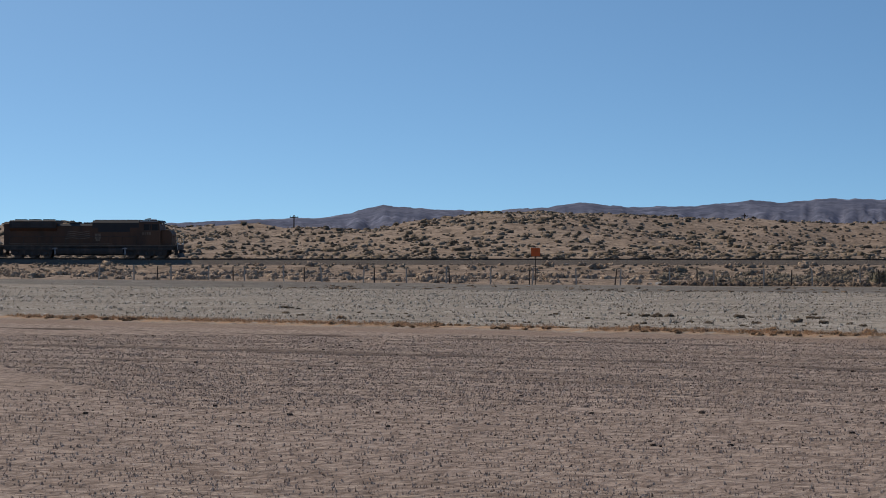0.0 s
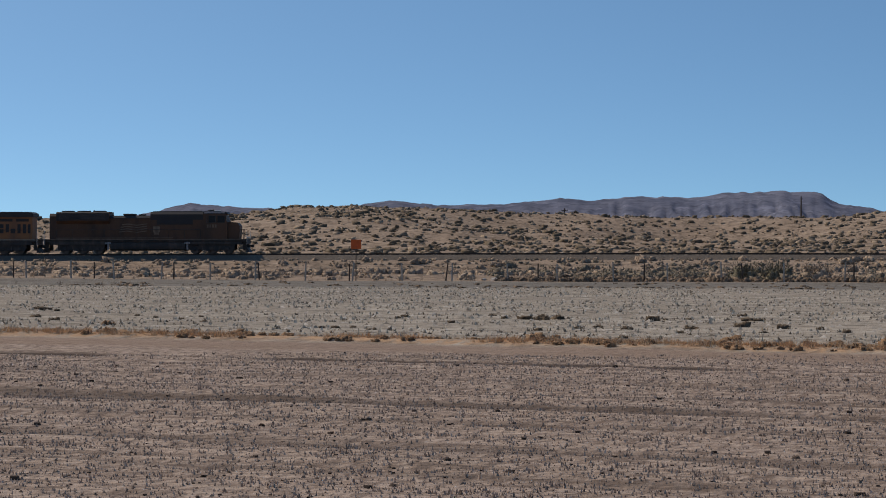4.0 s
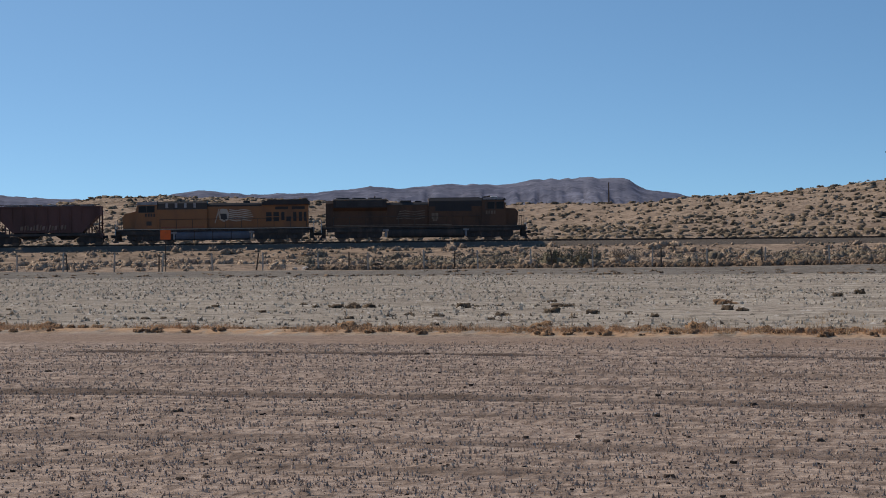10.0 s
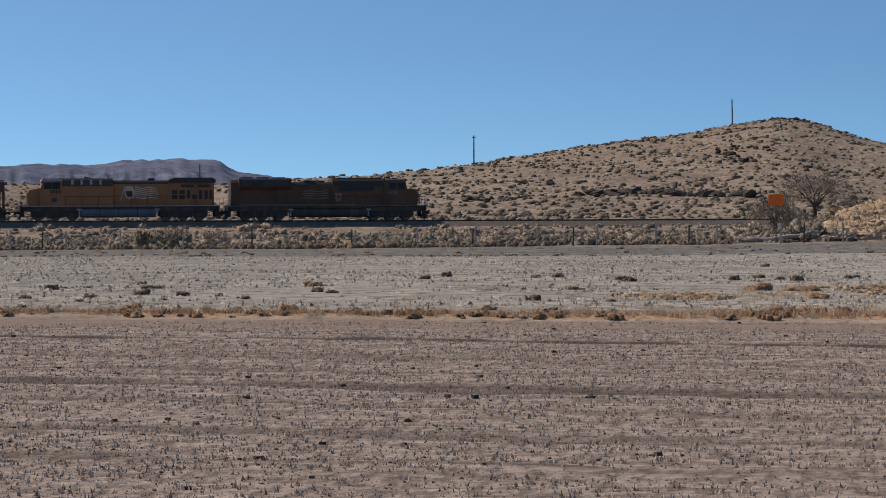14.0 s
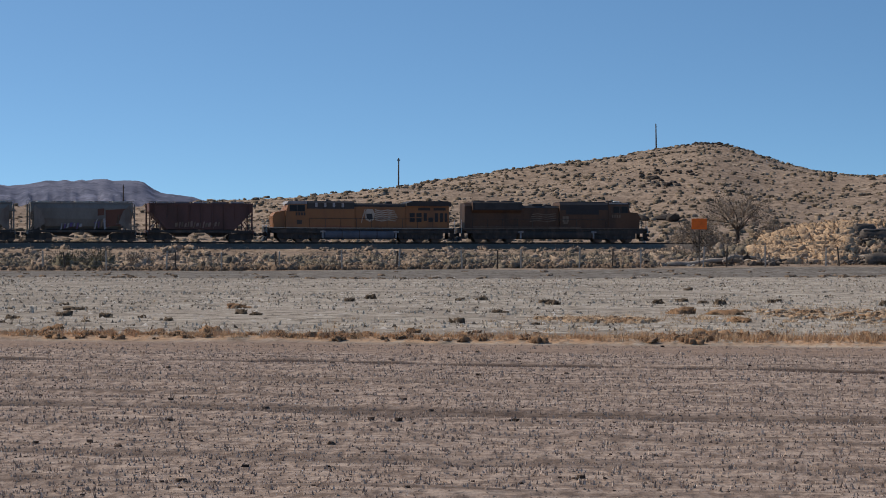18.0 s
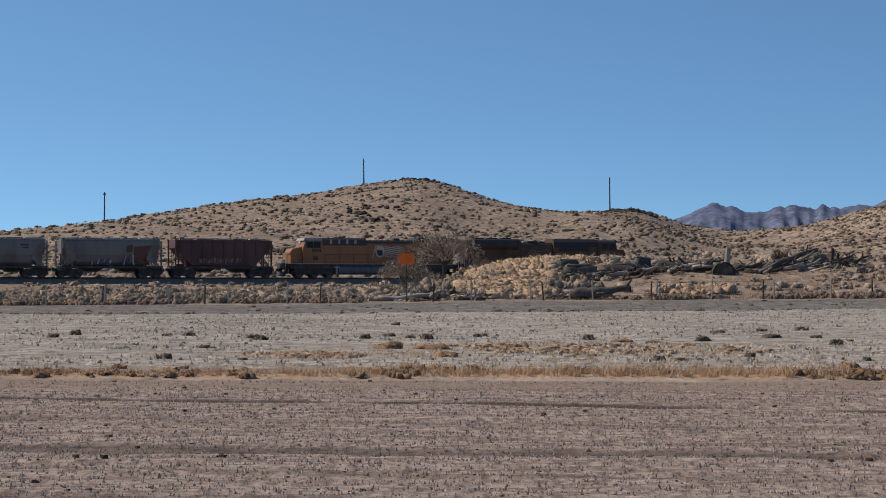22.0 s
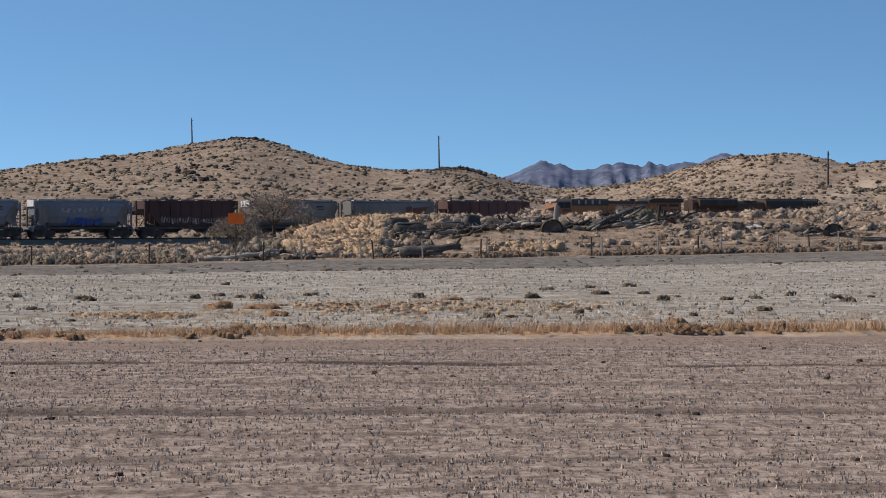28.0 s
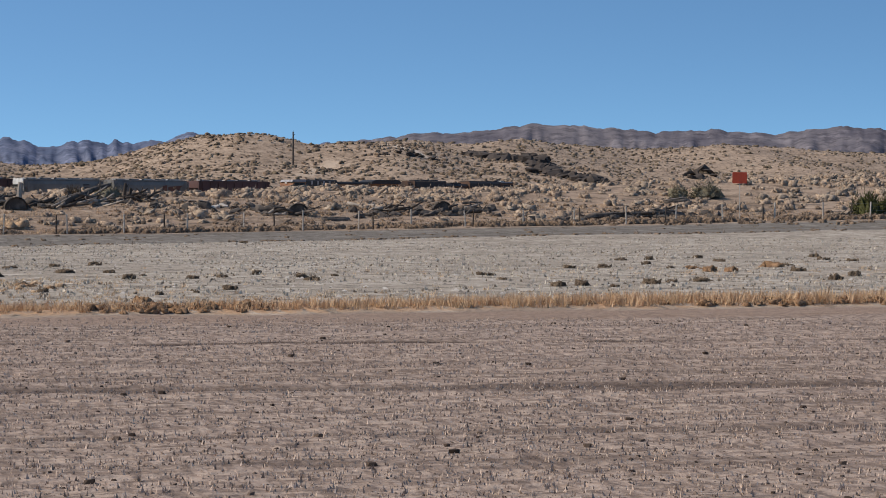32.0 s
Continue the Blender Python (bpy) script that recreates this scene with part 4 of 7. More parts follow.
DARK_MIDWEST = [(-17.3,48.2,0.21), (-17.2,49.3,0.21), (-16.1,48.1,0.23), (-14.4,42.8,0.2), (-18.1,56.2,0.36), (-18.1,57.3,0.15), (-14.9,49.1,0.28), (-17.6,57.8,0.15), (-14.4,51.4,0.29), (-17.1,61.2,0.22), (-15.6,57.1,0.51), (-13.1,50.4,0.26), (-12.8,47.5,0.2), (-11.2,48.5,0.2), (-14.3,46.3,0.19), (-17.5,46.2,0.17), (-12.2,50.2,0.13), (-10.5,53.1,0.27), (-10.0,52.4,0.24), (-9.7,65.3,0.4), (-12.3,50.5,0.16), (-9.4,67.7,0.34), (-6.6,67.1,0.27), (-6.0,67.9,0.34), (-3.6,63.0,0.38), (-4.6,56.1,0.28), (-4.8,48.5,0.27), (-3.1,47.8,0.19), (-4.4,56.1,0.17), (-1.9,49.3,0.22)]
DARK_MID = [(-1.5,50.7,0.18), (-0.7,65.8,0.33), (-0.0,71.0,0.36), (0.6,66.7,0.27), (1.1,65.4,0.36), (0.2,86.2,0.26), (2.7,69.6,0.28), (-3.9,64.8,0.39), (3.0,71.2,0.21), (2.6,57.3,0.14), (5.8,65.4,0.4), (7.4,62.9,0.45), (9.0,64.6,0.39), (10.6,72.5,0.48), (12.5,75.3,0.31), (11.5,67.4,0.62), (14.1,76.9,0.39), (12.9,67.8,0.31), (12.1,60.7,0.34), (13.1,63.6,0.2), (13.7,60.0,0.31), (14.7,60.8,0.28), (16.3,63.3,0.2), (16.9,60.6,0.35), (16.7,58.6,0.37), (8.1,50.4,0.26), (6.3,48.1,0.24), (5.8,48.3,0.29), (6.7,48.4,0.15), (10.3,48.3,0.2), (11.6,50.6,0.18)]
DARK_EAST = [(12.6,51.2,0.3), (8.5,56.5,0.2), (30.0,118.9,0.49), (16.7,64.6,0.27), (18.2,61.6,0.23), (11.4,49.5,0.13), (22.8,62.0,0.23), (22.9,61.4,0.26), (21.9,57.8,0.19), (28.9,70.0,0.38), (30.3,70.4,0.38), (34.9,79.4,0.44), (33.7,74.3,0.29), (36.4,80.1,0.4), (32.0,68.7,0.27), (25.2,54.0,0.3), (26.3,54.5,0.55), (39.6,82.4,0.37), (37.9,77.0,0.52), (37.7,71.2,0.49), (34.0,63.4,0.36), (45.2,83.0,0.38), (43.7,79.4,0.41), (30.9,55.5,0.38), (33.6,59.2,0.34), (43.8,77.3,0.36), (21.3,52.3,0.34), (22.0,52.5,0.34), (22.3,51.1,0.22), (24.1,52.9,0.44)]
BROWN_WEST = [(-26.2,39.3,0.47), (-25.8,39.9,0.4), (-25.0,40.6,0.29), (-24.4,40.0,0.47), (-23.5,39.5,0.28), (-23.0,40.4,0.33), (-22.6,39.9,0.25), (-22.1,40.9,0.26), (-21.6,40.3,0.3), (-20.4,38.7,0.17), (-21.0,41.0,0.23), (-15.6,41.0,0.33), (-14.9,40.0,0.3), (-13.3,38.9,0.35), (-12.1,42.7,0.33), (-9.7,41.1,0.25), (-27.9,45.3,0.27), (-8.7,41.1,0.42), (-7.0,38.7,0.29), (-11.6,58.4,0.6)]
BROWN_MID = [(-1.2,49.7,0.4), (-0.0,56.0,0.7), (1.1,55.6,0.84), (1.3,50.6,0.58), (-3.9,42.8,0.17), (-5.1,42.6,0.24), (-5.8,40.9,0.27), (-1.0,38.9,0.29), (-0.3,39.0,0.33), (0.4,38.5,0.39), (0.9,38.6,0.39), (1.5,38.5,0.43), (-1.5,38.7,0.23), (6.6,63.6,0.58), (7.8,59.1,0.48), (10.5,41.6,0.32), (2.2,38.6,0.29), (3.1,38.4,0.37), (4.7,38.6,0.27), (8.9,43.4,0.33), (10.1,38.9,0.24)]
BROWN_EAST = [(32.4,67.7,0.53), (31.3,64.2,0.39), (31.9,63.9,0.43), (36.1,69.2,0.78), (10.2,40.4,0.31), (9.0,43.8,0.25), (6.7,38.8,0.25), (8.6,40.3,0.31), (15.6,40.7,0.55), (22.3,41.9,0.48), (22.0,40.3,0.58), (19.5,44.7,0.29)]


def bush_mesh(name, seed, material, leaves=130, flat=0.46):
    v, f = both(lobed(8, 7, seed, flat, 0), twigs(leaves, 0.14, 0.012, seed, flat))
    me = bpy.data.meshes.new(name)
    me.from_pydata([tuple(p) for p in v], [], [tuple(int(i) for i in q) for q in f])
    me.polygons.foreach_set("use_smooth", [True] * len(me.polygons))
    me.materials.append(material)
    return me


def bushes():
    darks = [bush_mesh("low_bush", 100 + k, DARKBUSH) for k in range(5)]
    browns = [bush_mesh("brown_bush", 120 + k, BROWNBUSH) for k in range(4)]
    for name, label, group, spots, meshes in (
            ("low_bush", "small dark dry desert bush on pale gravel", "dark bushes on the gravel plain", DARK_WEST + DARK_MIDWEST + DARK_MID + DARK_EAST, darks),
            ("brown_bush", "brown dry weed bush near the golden grass band", "brown bushes along the field", BROWN_WEST + BROWN_MID + BROWN_EAST, browns)):
        for x, y, w in spots:
            k = int(rng.integers(0, len(meshes)))
            ob = new(name, meshes[k])
            wide = w * (1.4 if w < 0.4 else 1.2)
            ob.matrix_basis = pose(x, y, float(height(x, y)) - 0.02, 0, 0, float(rng.uniform(0, 360))) @ Matrix.Diagonal((wide, wide, wide * float(rng.uniform(0.6, 0.95)) * (1.0 if w < 0.45 else 0.6), 1))
            tagged(ob, label, "bush", group)


bushes()


# ---- the train ----
YELLOW = worn("armour_yellow", (0.31, 0.14, 0.06), (0.16, 0.09, 0.058), 0.6, 0, 0.65, 0.55)
GRIMY = worn("grimy_yellow", (0.12, 0.064, 0.038), (0.042, 0.031, 0.026), 0.6, 0, 0.85, 0.4)
GREYROOF = worn("locomotive_grey", (0.062, 0.055, 0.052), (0.025, 0.022, 0.02), 0.55, 0, 0.6, 0.8)
BLACKROOF = worn("sooty_black", (0.035, 0.034, 0.036), (0.06, 0.05, 0.042), 0.6, 0, 0.5, 0.8)
UNDER = worn("running_gear_black", (0.05, 0.047, 0.047), (0.14, 0.115, 0.095), 0.7, 0.1, 0.6, 1.5)
TANK = worn("tank_blue_grey", (0.125, 0.142, 0.18), (0.055, 0.05, 0.048), 0.5, 0, 0.5, 0.7)
STEEL = worn("wheel_steel", (0.16, 0.13, 0.11), (0.04, 0.032, 0.027), 0.45, 0.7, 0.7, 2.0)
RED = worn("red_stripe", (0.26, 0.075, 0.05), (0.12, 0.06, 0.042), 0.5, 0, 0.5, 1.0)
WHITE = worn("white_paint", (0.74, 0.73, 0.70), (0.42, 0.38, 0.33), 0.5, 0, 0.5, 1.5)
MARK = worn("faded_white_mark", (0.36, 0.35, 0.36), (0.14, 0.12, 0.11), 0.6, 0, 0.7, 2.0)
PALEMARK = worn("dusty_pale_mark", (0.48, 0.41, 0.34), (0.3, 0.21, 0.14), 0.6, 0, 0.6, 2.0)
DARKMARK = worn("dark_mark", (0.045, 0.04, 0.04), (0.09, 0.07, 0.06), 0.6, 0, 0.4, 1.5)
OLDMARK = worn("sooted_mark", (0.22, 0.165, 0.12), (0.07, 0.055, 0.043), 0.7, 0, 0.7, 2.0)
GLASS = Mat("cab_glass", 0.25, 0, 0.25).color((0.012, 0.013, 0.015)).m
LENS = Mat("lamp_lens", 0.15, 0, 0.6).color((0.75, 0.74, 0.68)).m


def ring_box(x0, x1, half, z0, z1, chamfer):
    """A hood with its two upper edges cut off."""
    m = Mesh()
    pts = [(-half, z0), (half, z0), (half, z1 - chamfer), (half - chamfer, z1), (-half + chamfer, z1), (-half, z1 - chamfer)]
    return m.loft([[(x, y, z) for y, z in pts] for x in (x0, x1)])


def louvres(x0, x1, y, z0, z1, n, out):
    """A louvred panel: one sheet folded into slats."""
    step = (z1 - z0) / n
    line = [(y, z0)]
    for k in range(n):
        line += [(y + out, z0 + (k + 0.1) * step), (y + 0.25 * out, z0 + (k + 0.95) * step)]
    line.append((y, z1))
    return Mesh().loft([[(x, a, b) for a, b in line] for x in (x0, x1)])


def wheelset(parent, x, z, r, gauge=0.755):
    m = Mesh()
    m.tube((0, -0.95, 0), (0, 0.95, 0), 0.085, n=10)
    for s in (-1, 1):
        m.tube((0, s * (gauge - 0.07), 0), (0, s * (gauge + 0.065), 0), r, r, 24)
        m.tube((0, s * (gauge - 0.1), 0), (0, s * (gauge - 0.07), 0), r + 0.03, r + 0.03, 24)
        m.tube((0, s * (gauge + 0.06), 0), (0, s * (gauge + 0.085), 0), r * 0.42, r * 0.3, 12)
    ob = part("wheelset", m, STEEL, parent, "worn steel wheels on an axle", pose(x, 0, z), smooth=False)
    AXLES.append((ob, x, z, r))
    return ob


AXLES = []
LONGER = 1.04


def coupler(parent, x, d):
    m = Mesh().box(min(x, x + d * 0.55), max(x, x + d * 0.55), -0.13, 0.13, 0.72, 0.98, 0.02)
    m.box(min(x + d * 0.4, x + d * 0.68), max(x + d * 0.4, x + d * 0.68), -0.2, 0.16, 0.68, 1.02, 0.04)
    m.tube((x + d * 0.1, 0.35, 0.75), (x + d * 0.6, 0.3, 0.45), 0.03, n=6)
    return part("coupler", m, UNDER, parent)


def loco_truck(root, cx):
    tr = part("truck", Mesh().box(-2.35, 2.35, -0.55, 0.55, 0.62, 0.9, 0.05), UNDER, root, "three-axle locomotive truck", pose(cx, 0, 0))
    for s in (-1, 1):
        y0, y1 = sorted((s * 0.98, s * 1.16))
        m = Mesh()
        m.prism([(-2.6, 0.55), (-2.4, 0.36), (-1.5, 0.32), (-1.2, 0.45), (-0.7, 0.32), (0.7, 0.32), (1.2, 0.45), (1.5, 0.32), (2.4, 0.36), (2.6, 0.55), (2.6, 1.02), (1.4, 1.1), (0.9, 1.02), (-0.9, 1.02), (-1.4, 1.1), (-2.6, 1.02)], y0, y1)
        part("side_frame", m, UNDER, tr)
        for k in (-1.83, 0, 1.83):
            b = Mesh().box(k - 0.2, k + 0.2, min(s * 1.12, s * 1.3), max(s * 1.12, s * 1.3), 0.38, 0.72, 0.04)
            part("axle_box", b, UNDER, tr)
        for k in (-0.95, 0.95):
            sp = Mesh()
            for j in range(4):
                sp.tube((k, s * 1.07, 0.5 + 0.09 * j), (k, s * 1.07, 0.55 + 0.09 * j), 0.12, 0.12, 10)
            part("spring", sp, STEEL, tr)
        part("brake_cylinder", Mesh().tube((-2.1, s * 1.22, 0.98), (-1.5, s * 1.22, 0.98), 0.12, n=10), UNDER, tr)
    for k in (-1.83, 0, 1.83):
        wheelset(tr, k, 0.53, 0.53)
    return tr


def handrails(root, x0, x1, posts, z0=1.62):
    for s in (-1, 1):
        m = Mesh().tube((x0, s * 1.48, z0 + 1.02), (x1, s * 1.48, z0 + 1.02), 0.028, n=6)
        part("handrail", m, UNDER, root)
        for k in range(posts):
            x = x0 + (x1 - x0) * k / (posts - 1)
            part("stanchion", Mesh().tube((x, s * 1.48, z0), (x, s * 1.48, z0 + 1.02), 0.026, n=6), UNDER, root)


def end_steps(root, x, d, body):
    for s in (-1, 1):
        for k in range(4):
            z = 0.45 + 0.3 * k
            part("step", Mesh().box(min(x, x + d * 0.4), max(x, x + d * 0.4), min(s * 1.15, s * 1.5), max(s * 1.15, s * 1.5), z, z + 0.04), UNDER, root)
        part("step_side", Mesh().box(min(x, x + d * 0.42), max(x, x + d * 0.42), min(s * 1.1, s * 1.13), max(s * 1.1, s * 1.13), 0.4, 1.5), body, root)
        part("grab_iron", Mesh().tube((x - d * 0.03, s * 1.5, 1.0), (x - d * 0.03, s * 1.5, 2.5), 0.025, n=6), WHITE, root)


def bars(root, name, material, y, spots, label=""):
    """Flat painted marks on a side: x0, x1, z0, z1."""
    m = Mesh()
    a, b = sorted((y, y + (0.006 if y > 0 else -0.006)))
    for x0, x1, z0, z1 in spots:
        m.box(x0, x1, a, b, z0, z1)
    return part(name, m, material, root, label)


def cab_windows(root, x0, x1, half, z0, z1):
    for s in (-1, 1):
        w = (x1 - x0 - 0.3) / 2
        for k in range(2):
            xa = x0 + 0.1 + k * (w + 0.1)
            y = s * half
            a, b = sorted((y, y + s * 0.02))
            f = Mesh()
            f.box(xa - 0.05, xa, a, b + 0, z0 - 0.05, z1 + 0.05).box(xa + w, xa + w + 0.05, a, b, z0 - 0.05, z1 + 0.05)
            f.box(xa, xa + w, a, b, z0 - 0.05, z0).box(xa, xa + w, a, b, z1, z1 + 0.05)
            win = part("side_window", f, UNDER, root)
            part("pane", Mesh().box(xa, xa + w, min(y, y + s * 0.01), max(y, y + s * 0.01), z0, z1), GLASS, win)
    for s in (-1, 1):
        part("windscreen", Mesh().box(x1, x1 + 0.015, min(s * 0.1, s * 1.25), max(s * 0.1, s * 1.25), z0, z1), GLASS, root)


def loco_base(root, body, tank):
    part("underframe", Mesh().box(-22.1, -0.75, -1.46, 1.46, 1.32, 1.5, 0.04), UNDER, root)
    part("walkway", Mesh().box(-22.15, -0.7, -1.53, 1.53, 1.504, 1.62), UNDER, root)
    for s in (-1, 1):
        part("sill_stripe", Mesh().box(-22.0, -0.9, min(s * 1.534, s * 1.54), max(s * 1.534, s * 1.54), 1.54, 1.615), PALEMARK if tank is TANK else OLDMARK, root, "faded stripe along the sill")
        for a, b in ((-21.6, -15.5), (-6.9, -1.2)):
            part("frame_skirt", Mesh().box(a, b, min(s * 1.2, s * 1.42), max(s * 1.2, s * 1.42), 1.02, 1.316), UNDER, root)
    t = Mesh()
    pts = [(-1.44, 0.8), (-1.36, 0.52), (-1.1, 0.34), (1.1, 0.34), (1.36, 0.52), (1.44, 0.8), (1.44, 1.1), (1.3, 1.31), (-1.3, 1.31), (-1.44, 1.1)]
    t.loft([[(x, y, z) for y, z in pts] for x in (-15.2, -7.2)])
    part("fuel_tank", t, tank, root, "long fuel tank")
    for x in (-13.2, -11.2, -9.2):
        part("tank_strap", Mesh().loft([[(q, y * 1.006, z) for y, z in pts] for q in (x - 0.05, x + 0.05)]), UNDER, root)
    for s in (-1, 1):
        for x in (-7.0, -15.4):
            part("tank_bracket", Mesh().box(x - 0.09, x + 0.09, min(s * 1.2, s * 1.4), max(s * 1.2, s * 1.4), 0.45, 1.3), MARK, root)
            part("filler_neck", Mesh().box(x - 0.3, x + 0.3, min(s * 1.425, s * 1.5), max(s * 1.425, s * 1.5), 1.1, 1.26), MARK, root, "pale filler fitting")
    for x, d in ((-0.75, 1), (-22.1, -1)):
        coupler(root, x, d)
        end_steps(root, x + d * 0.05, -d, UNDER)
        plow = Mesh().prism([(x, 0.15), (x + d * 0.35, 0.15), (x + d * 0.05, 0.68), (x, 0.68)], -1.35, 1.35)
        part("snow_plow", plow, UNDER, root)
        part("buffer_plate", Mesh().box(min(x, x + d * 0.12), max(x, x + d * 0.12), -1.45, 1.45, 1.05, 1.64), UNDER, root)
    loco_truck(root, -4.5)
    loco_truck(root, -18.3)


def loco_lead():
    root = new("lead_locomotive")
    tagged(root, "grimy dark yellow diesel locomotive leading a freight train", "locomotive", "locomotives")
    loco_base(root, GRIMY, UNDER)
    nose = Mesh().prism([(-1.55, 1.62), (-1.45, 3.0), (-1.75, 3.42), (-3.0, 3.5), (-3.0, 1.62)], -1.05, 1.05)
    part("nose", nose, GRIMY, root)
    part("cab", Mesh().prism([(-2.75, 1.62), (-2.75, 3.3), (-2.95, 4.35), (-5.3, 4.35), (-5.3, 1.62)], -1.5, 1.5), GRIMY, root)
    part("cab_roof", Mesh().prism([(-2.7, 4.354), (-2.9, 4.6), (-5.3, 4.64), (-5.3, 4.354)], -1.42, 1.42), BLACKROOF, root)
    cab_windows(root, -5.0, -2.98, 1.504, 3.42, 4.12)
    part("rear_cabinet", ring_box(-10.9, -5.304, 1.42, 1.62, 4.6, 0.28), GRIMY, root)
    part("cabinet_roof", Mesh().box(-10.7, -5.5, -1.0, 1.0, 4.604, 4.68, 0.02), BLACKROOF, root)
    part("engine_hood", ring_box(-15.3, -10.904, 1.05, 1.62, 4.2, 0.25), GRIMY, root)
    part("dynamic_brake", Mesh().box(-13.9, -12.7, -0.8, 0.8, 4.204, 4.42, 0.05), BLACKROOF, root)
    part("exhaust_stack", Mesh().box(-12.3, -11.6, -0.35, 0.35, 4.204, 4.38, 0.04), BLACKROOF, root)
    rad = Mesh().loft([[(x, y, z) for y, z in ((-1.05, 1.62), (1.05, 1.62), (1.05, 3.3), (1.52, 3.7), (1.52, 4.5), (1.3, 4.62), (-1.3, 4.62), (-1.52, 4.5), (-1.52, 3.7), (-1.05, 3.3))] for x in (-20.9, -15.304)])
    part("radiator_hood", rad, GRIMY, root)
    part("soot_cap", ring_box(-10.89, -5.31, 1.428, 3.72, 4.606, 0.28), BLACKROOF, root, "sooty upper part of the hood")
    part("soot_cap", ring_box(-15.29, -10.91, 1.058, 3.9, 4.206, 0.25), BLACKROOF, root, "sooty upper part of the hood")
    part("soot_cap", Mesh().loft([[(x, y, z) for y, z in ((-1.526, 3.66), (1.526, 3.66), (1.526, 4.5), (1.305, 4.626), (-1.305, 4.626), (-1.526, 4.5))] for x in (-20.89, -15.31)]), BLACKROOF, root, "sooty radiator hood")
    part("end_hood", ring_box(-21.7, -20.904, 1.05, 1.62, 4.45, 0.3), GRIMY, root)
    for k in range(3):
        part("radiator_fan", Mesh().tube((-16.5 - 1.7 * k, 0, 4.62), (-16.5 - 1.7 * k, 0, 4.76), 0.72, 0.72, 18), BLACKROOF, root)
    for s in (-1, 1):
        part("radiator_grille", louvres(-20.6, -15.7, s * 1.53, 3.78, 4.42, 8, s * 0.02), GREYROOF, root, "grey radiator louvres")
        part("air_inlet_grille", louvres(-10.2, -6.4, s * 1.432, 3.2, 4.1, 9, s * 0.02), BLACKROOF, root)
        for k in range(6):
            x = -15.0 + 0.68 * k
            part("engine_door", Mesh().box(x, x + 0.6, min(s * 1.054, s * 1.075), max(s * 1.054, s * 1.075), 1.85, 3.85), GRIMY, root)
        for k in range(5):
            x = -20.6 + 1.0 * k
            part("hood_panel", Mesh().box(x, x + 0.9, min(s * 1.054, s * 1.075), max(s * 1.054, s * 1.075), 1.8, 3.2), GRIMY, root)
        wv = Mesh()
        a, b = sorted((s * 1.08, s * 1.086))
        for k in range(4):
            z = 2.35 + 0.26 * k
            wv.prism([(-14.3 + 0.1 * k, z), (-13.4, z + 0.1), (-12.4, z - 0.04), (-11.3, z + 0.12), (-11.3, z + 0.22), (-12.4, z + 0.06), (-13.4, z + 0.2), (-14.3 + 0.1 * k, z + 0.1)], a, b)
        part("flag_emblem", wv, OLDMARK, root, "sooted flag emblem as plain waves")
        bars(root, "emblem", OLDMARK, s * 1.426, [(-10.6, -9.9, 2.35, 3.0), (-10.5, -10.0, 2.1, 2.35)], "faded shield emblem")
        bars(root, "painted_number", OLDMARK, s * 1.506, [(-4.9 + 0.28 * k, -4.9 + 0.28 * k + 0.18, 2.85, 3.2) for k in range(4)], "number as plain bars")
    for s in (-1, 1):
        # pale bars paint the sun's highlight on the roof edges
        bars(root, "roof_edge", OLDMARK, s * 1.53, [(-20.7, -15.5, 4.46, 4.54)], "pale painted sun glint along the roof edge")
        bars(root, "roof_edge", MARK, s * 1.424, [(-5.2, -3.0, 4.42, 4.56)], "pale painted sun glint along the cab roof edge")
        bars(root, "hood_edge", OLDMARK, s * 1.544, [(-20.9, -8.5, 1.70, 1.78)], "pale line along the walkway")
    part("headlight", Mesh().tube((-2.93, -0.14, 4.2), (-2.83, -0.14, 4.2), 0.1, n=10).tube((-2.93, 0.14, 4.2), (-2.83, 0.14, 4.2), 0.1, n=10), LENS, root)
    for s in (-1, 1):
        part("ditch_light", Mesh().tube((-0.72, s * 0.9, 1.75), (-0.58, s * 0.9, 1.75), 0.1, n=10), LENS, root)
    part("air_horn", Mesh().tube((-5.0, 0.3, 4.75), (-4.3, 0.3, 4.8), 0.04, 0.1, 8).tube((-5.0, 0.1, 4.75), (-4.4, 0.1, 4.8), 0.04, 0.1, 8), STEEL, root)
    part("antenna_dome", Mesh().box(-4.3, -3.6, -0.4, 0.4, 4.64, 4.76, 0.04), WHITE, root)
    handrails(root, -20.9, -5.6, 10)
    handrails(root, -1.4, -0.9, 2)
    return root


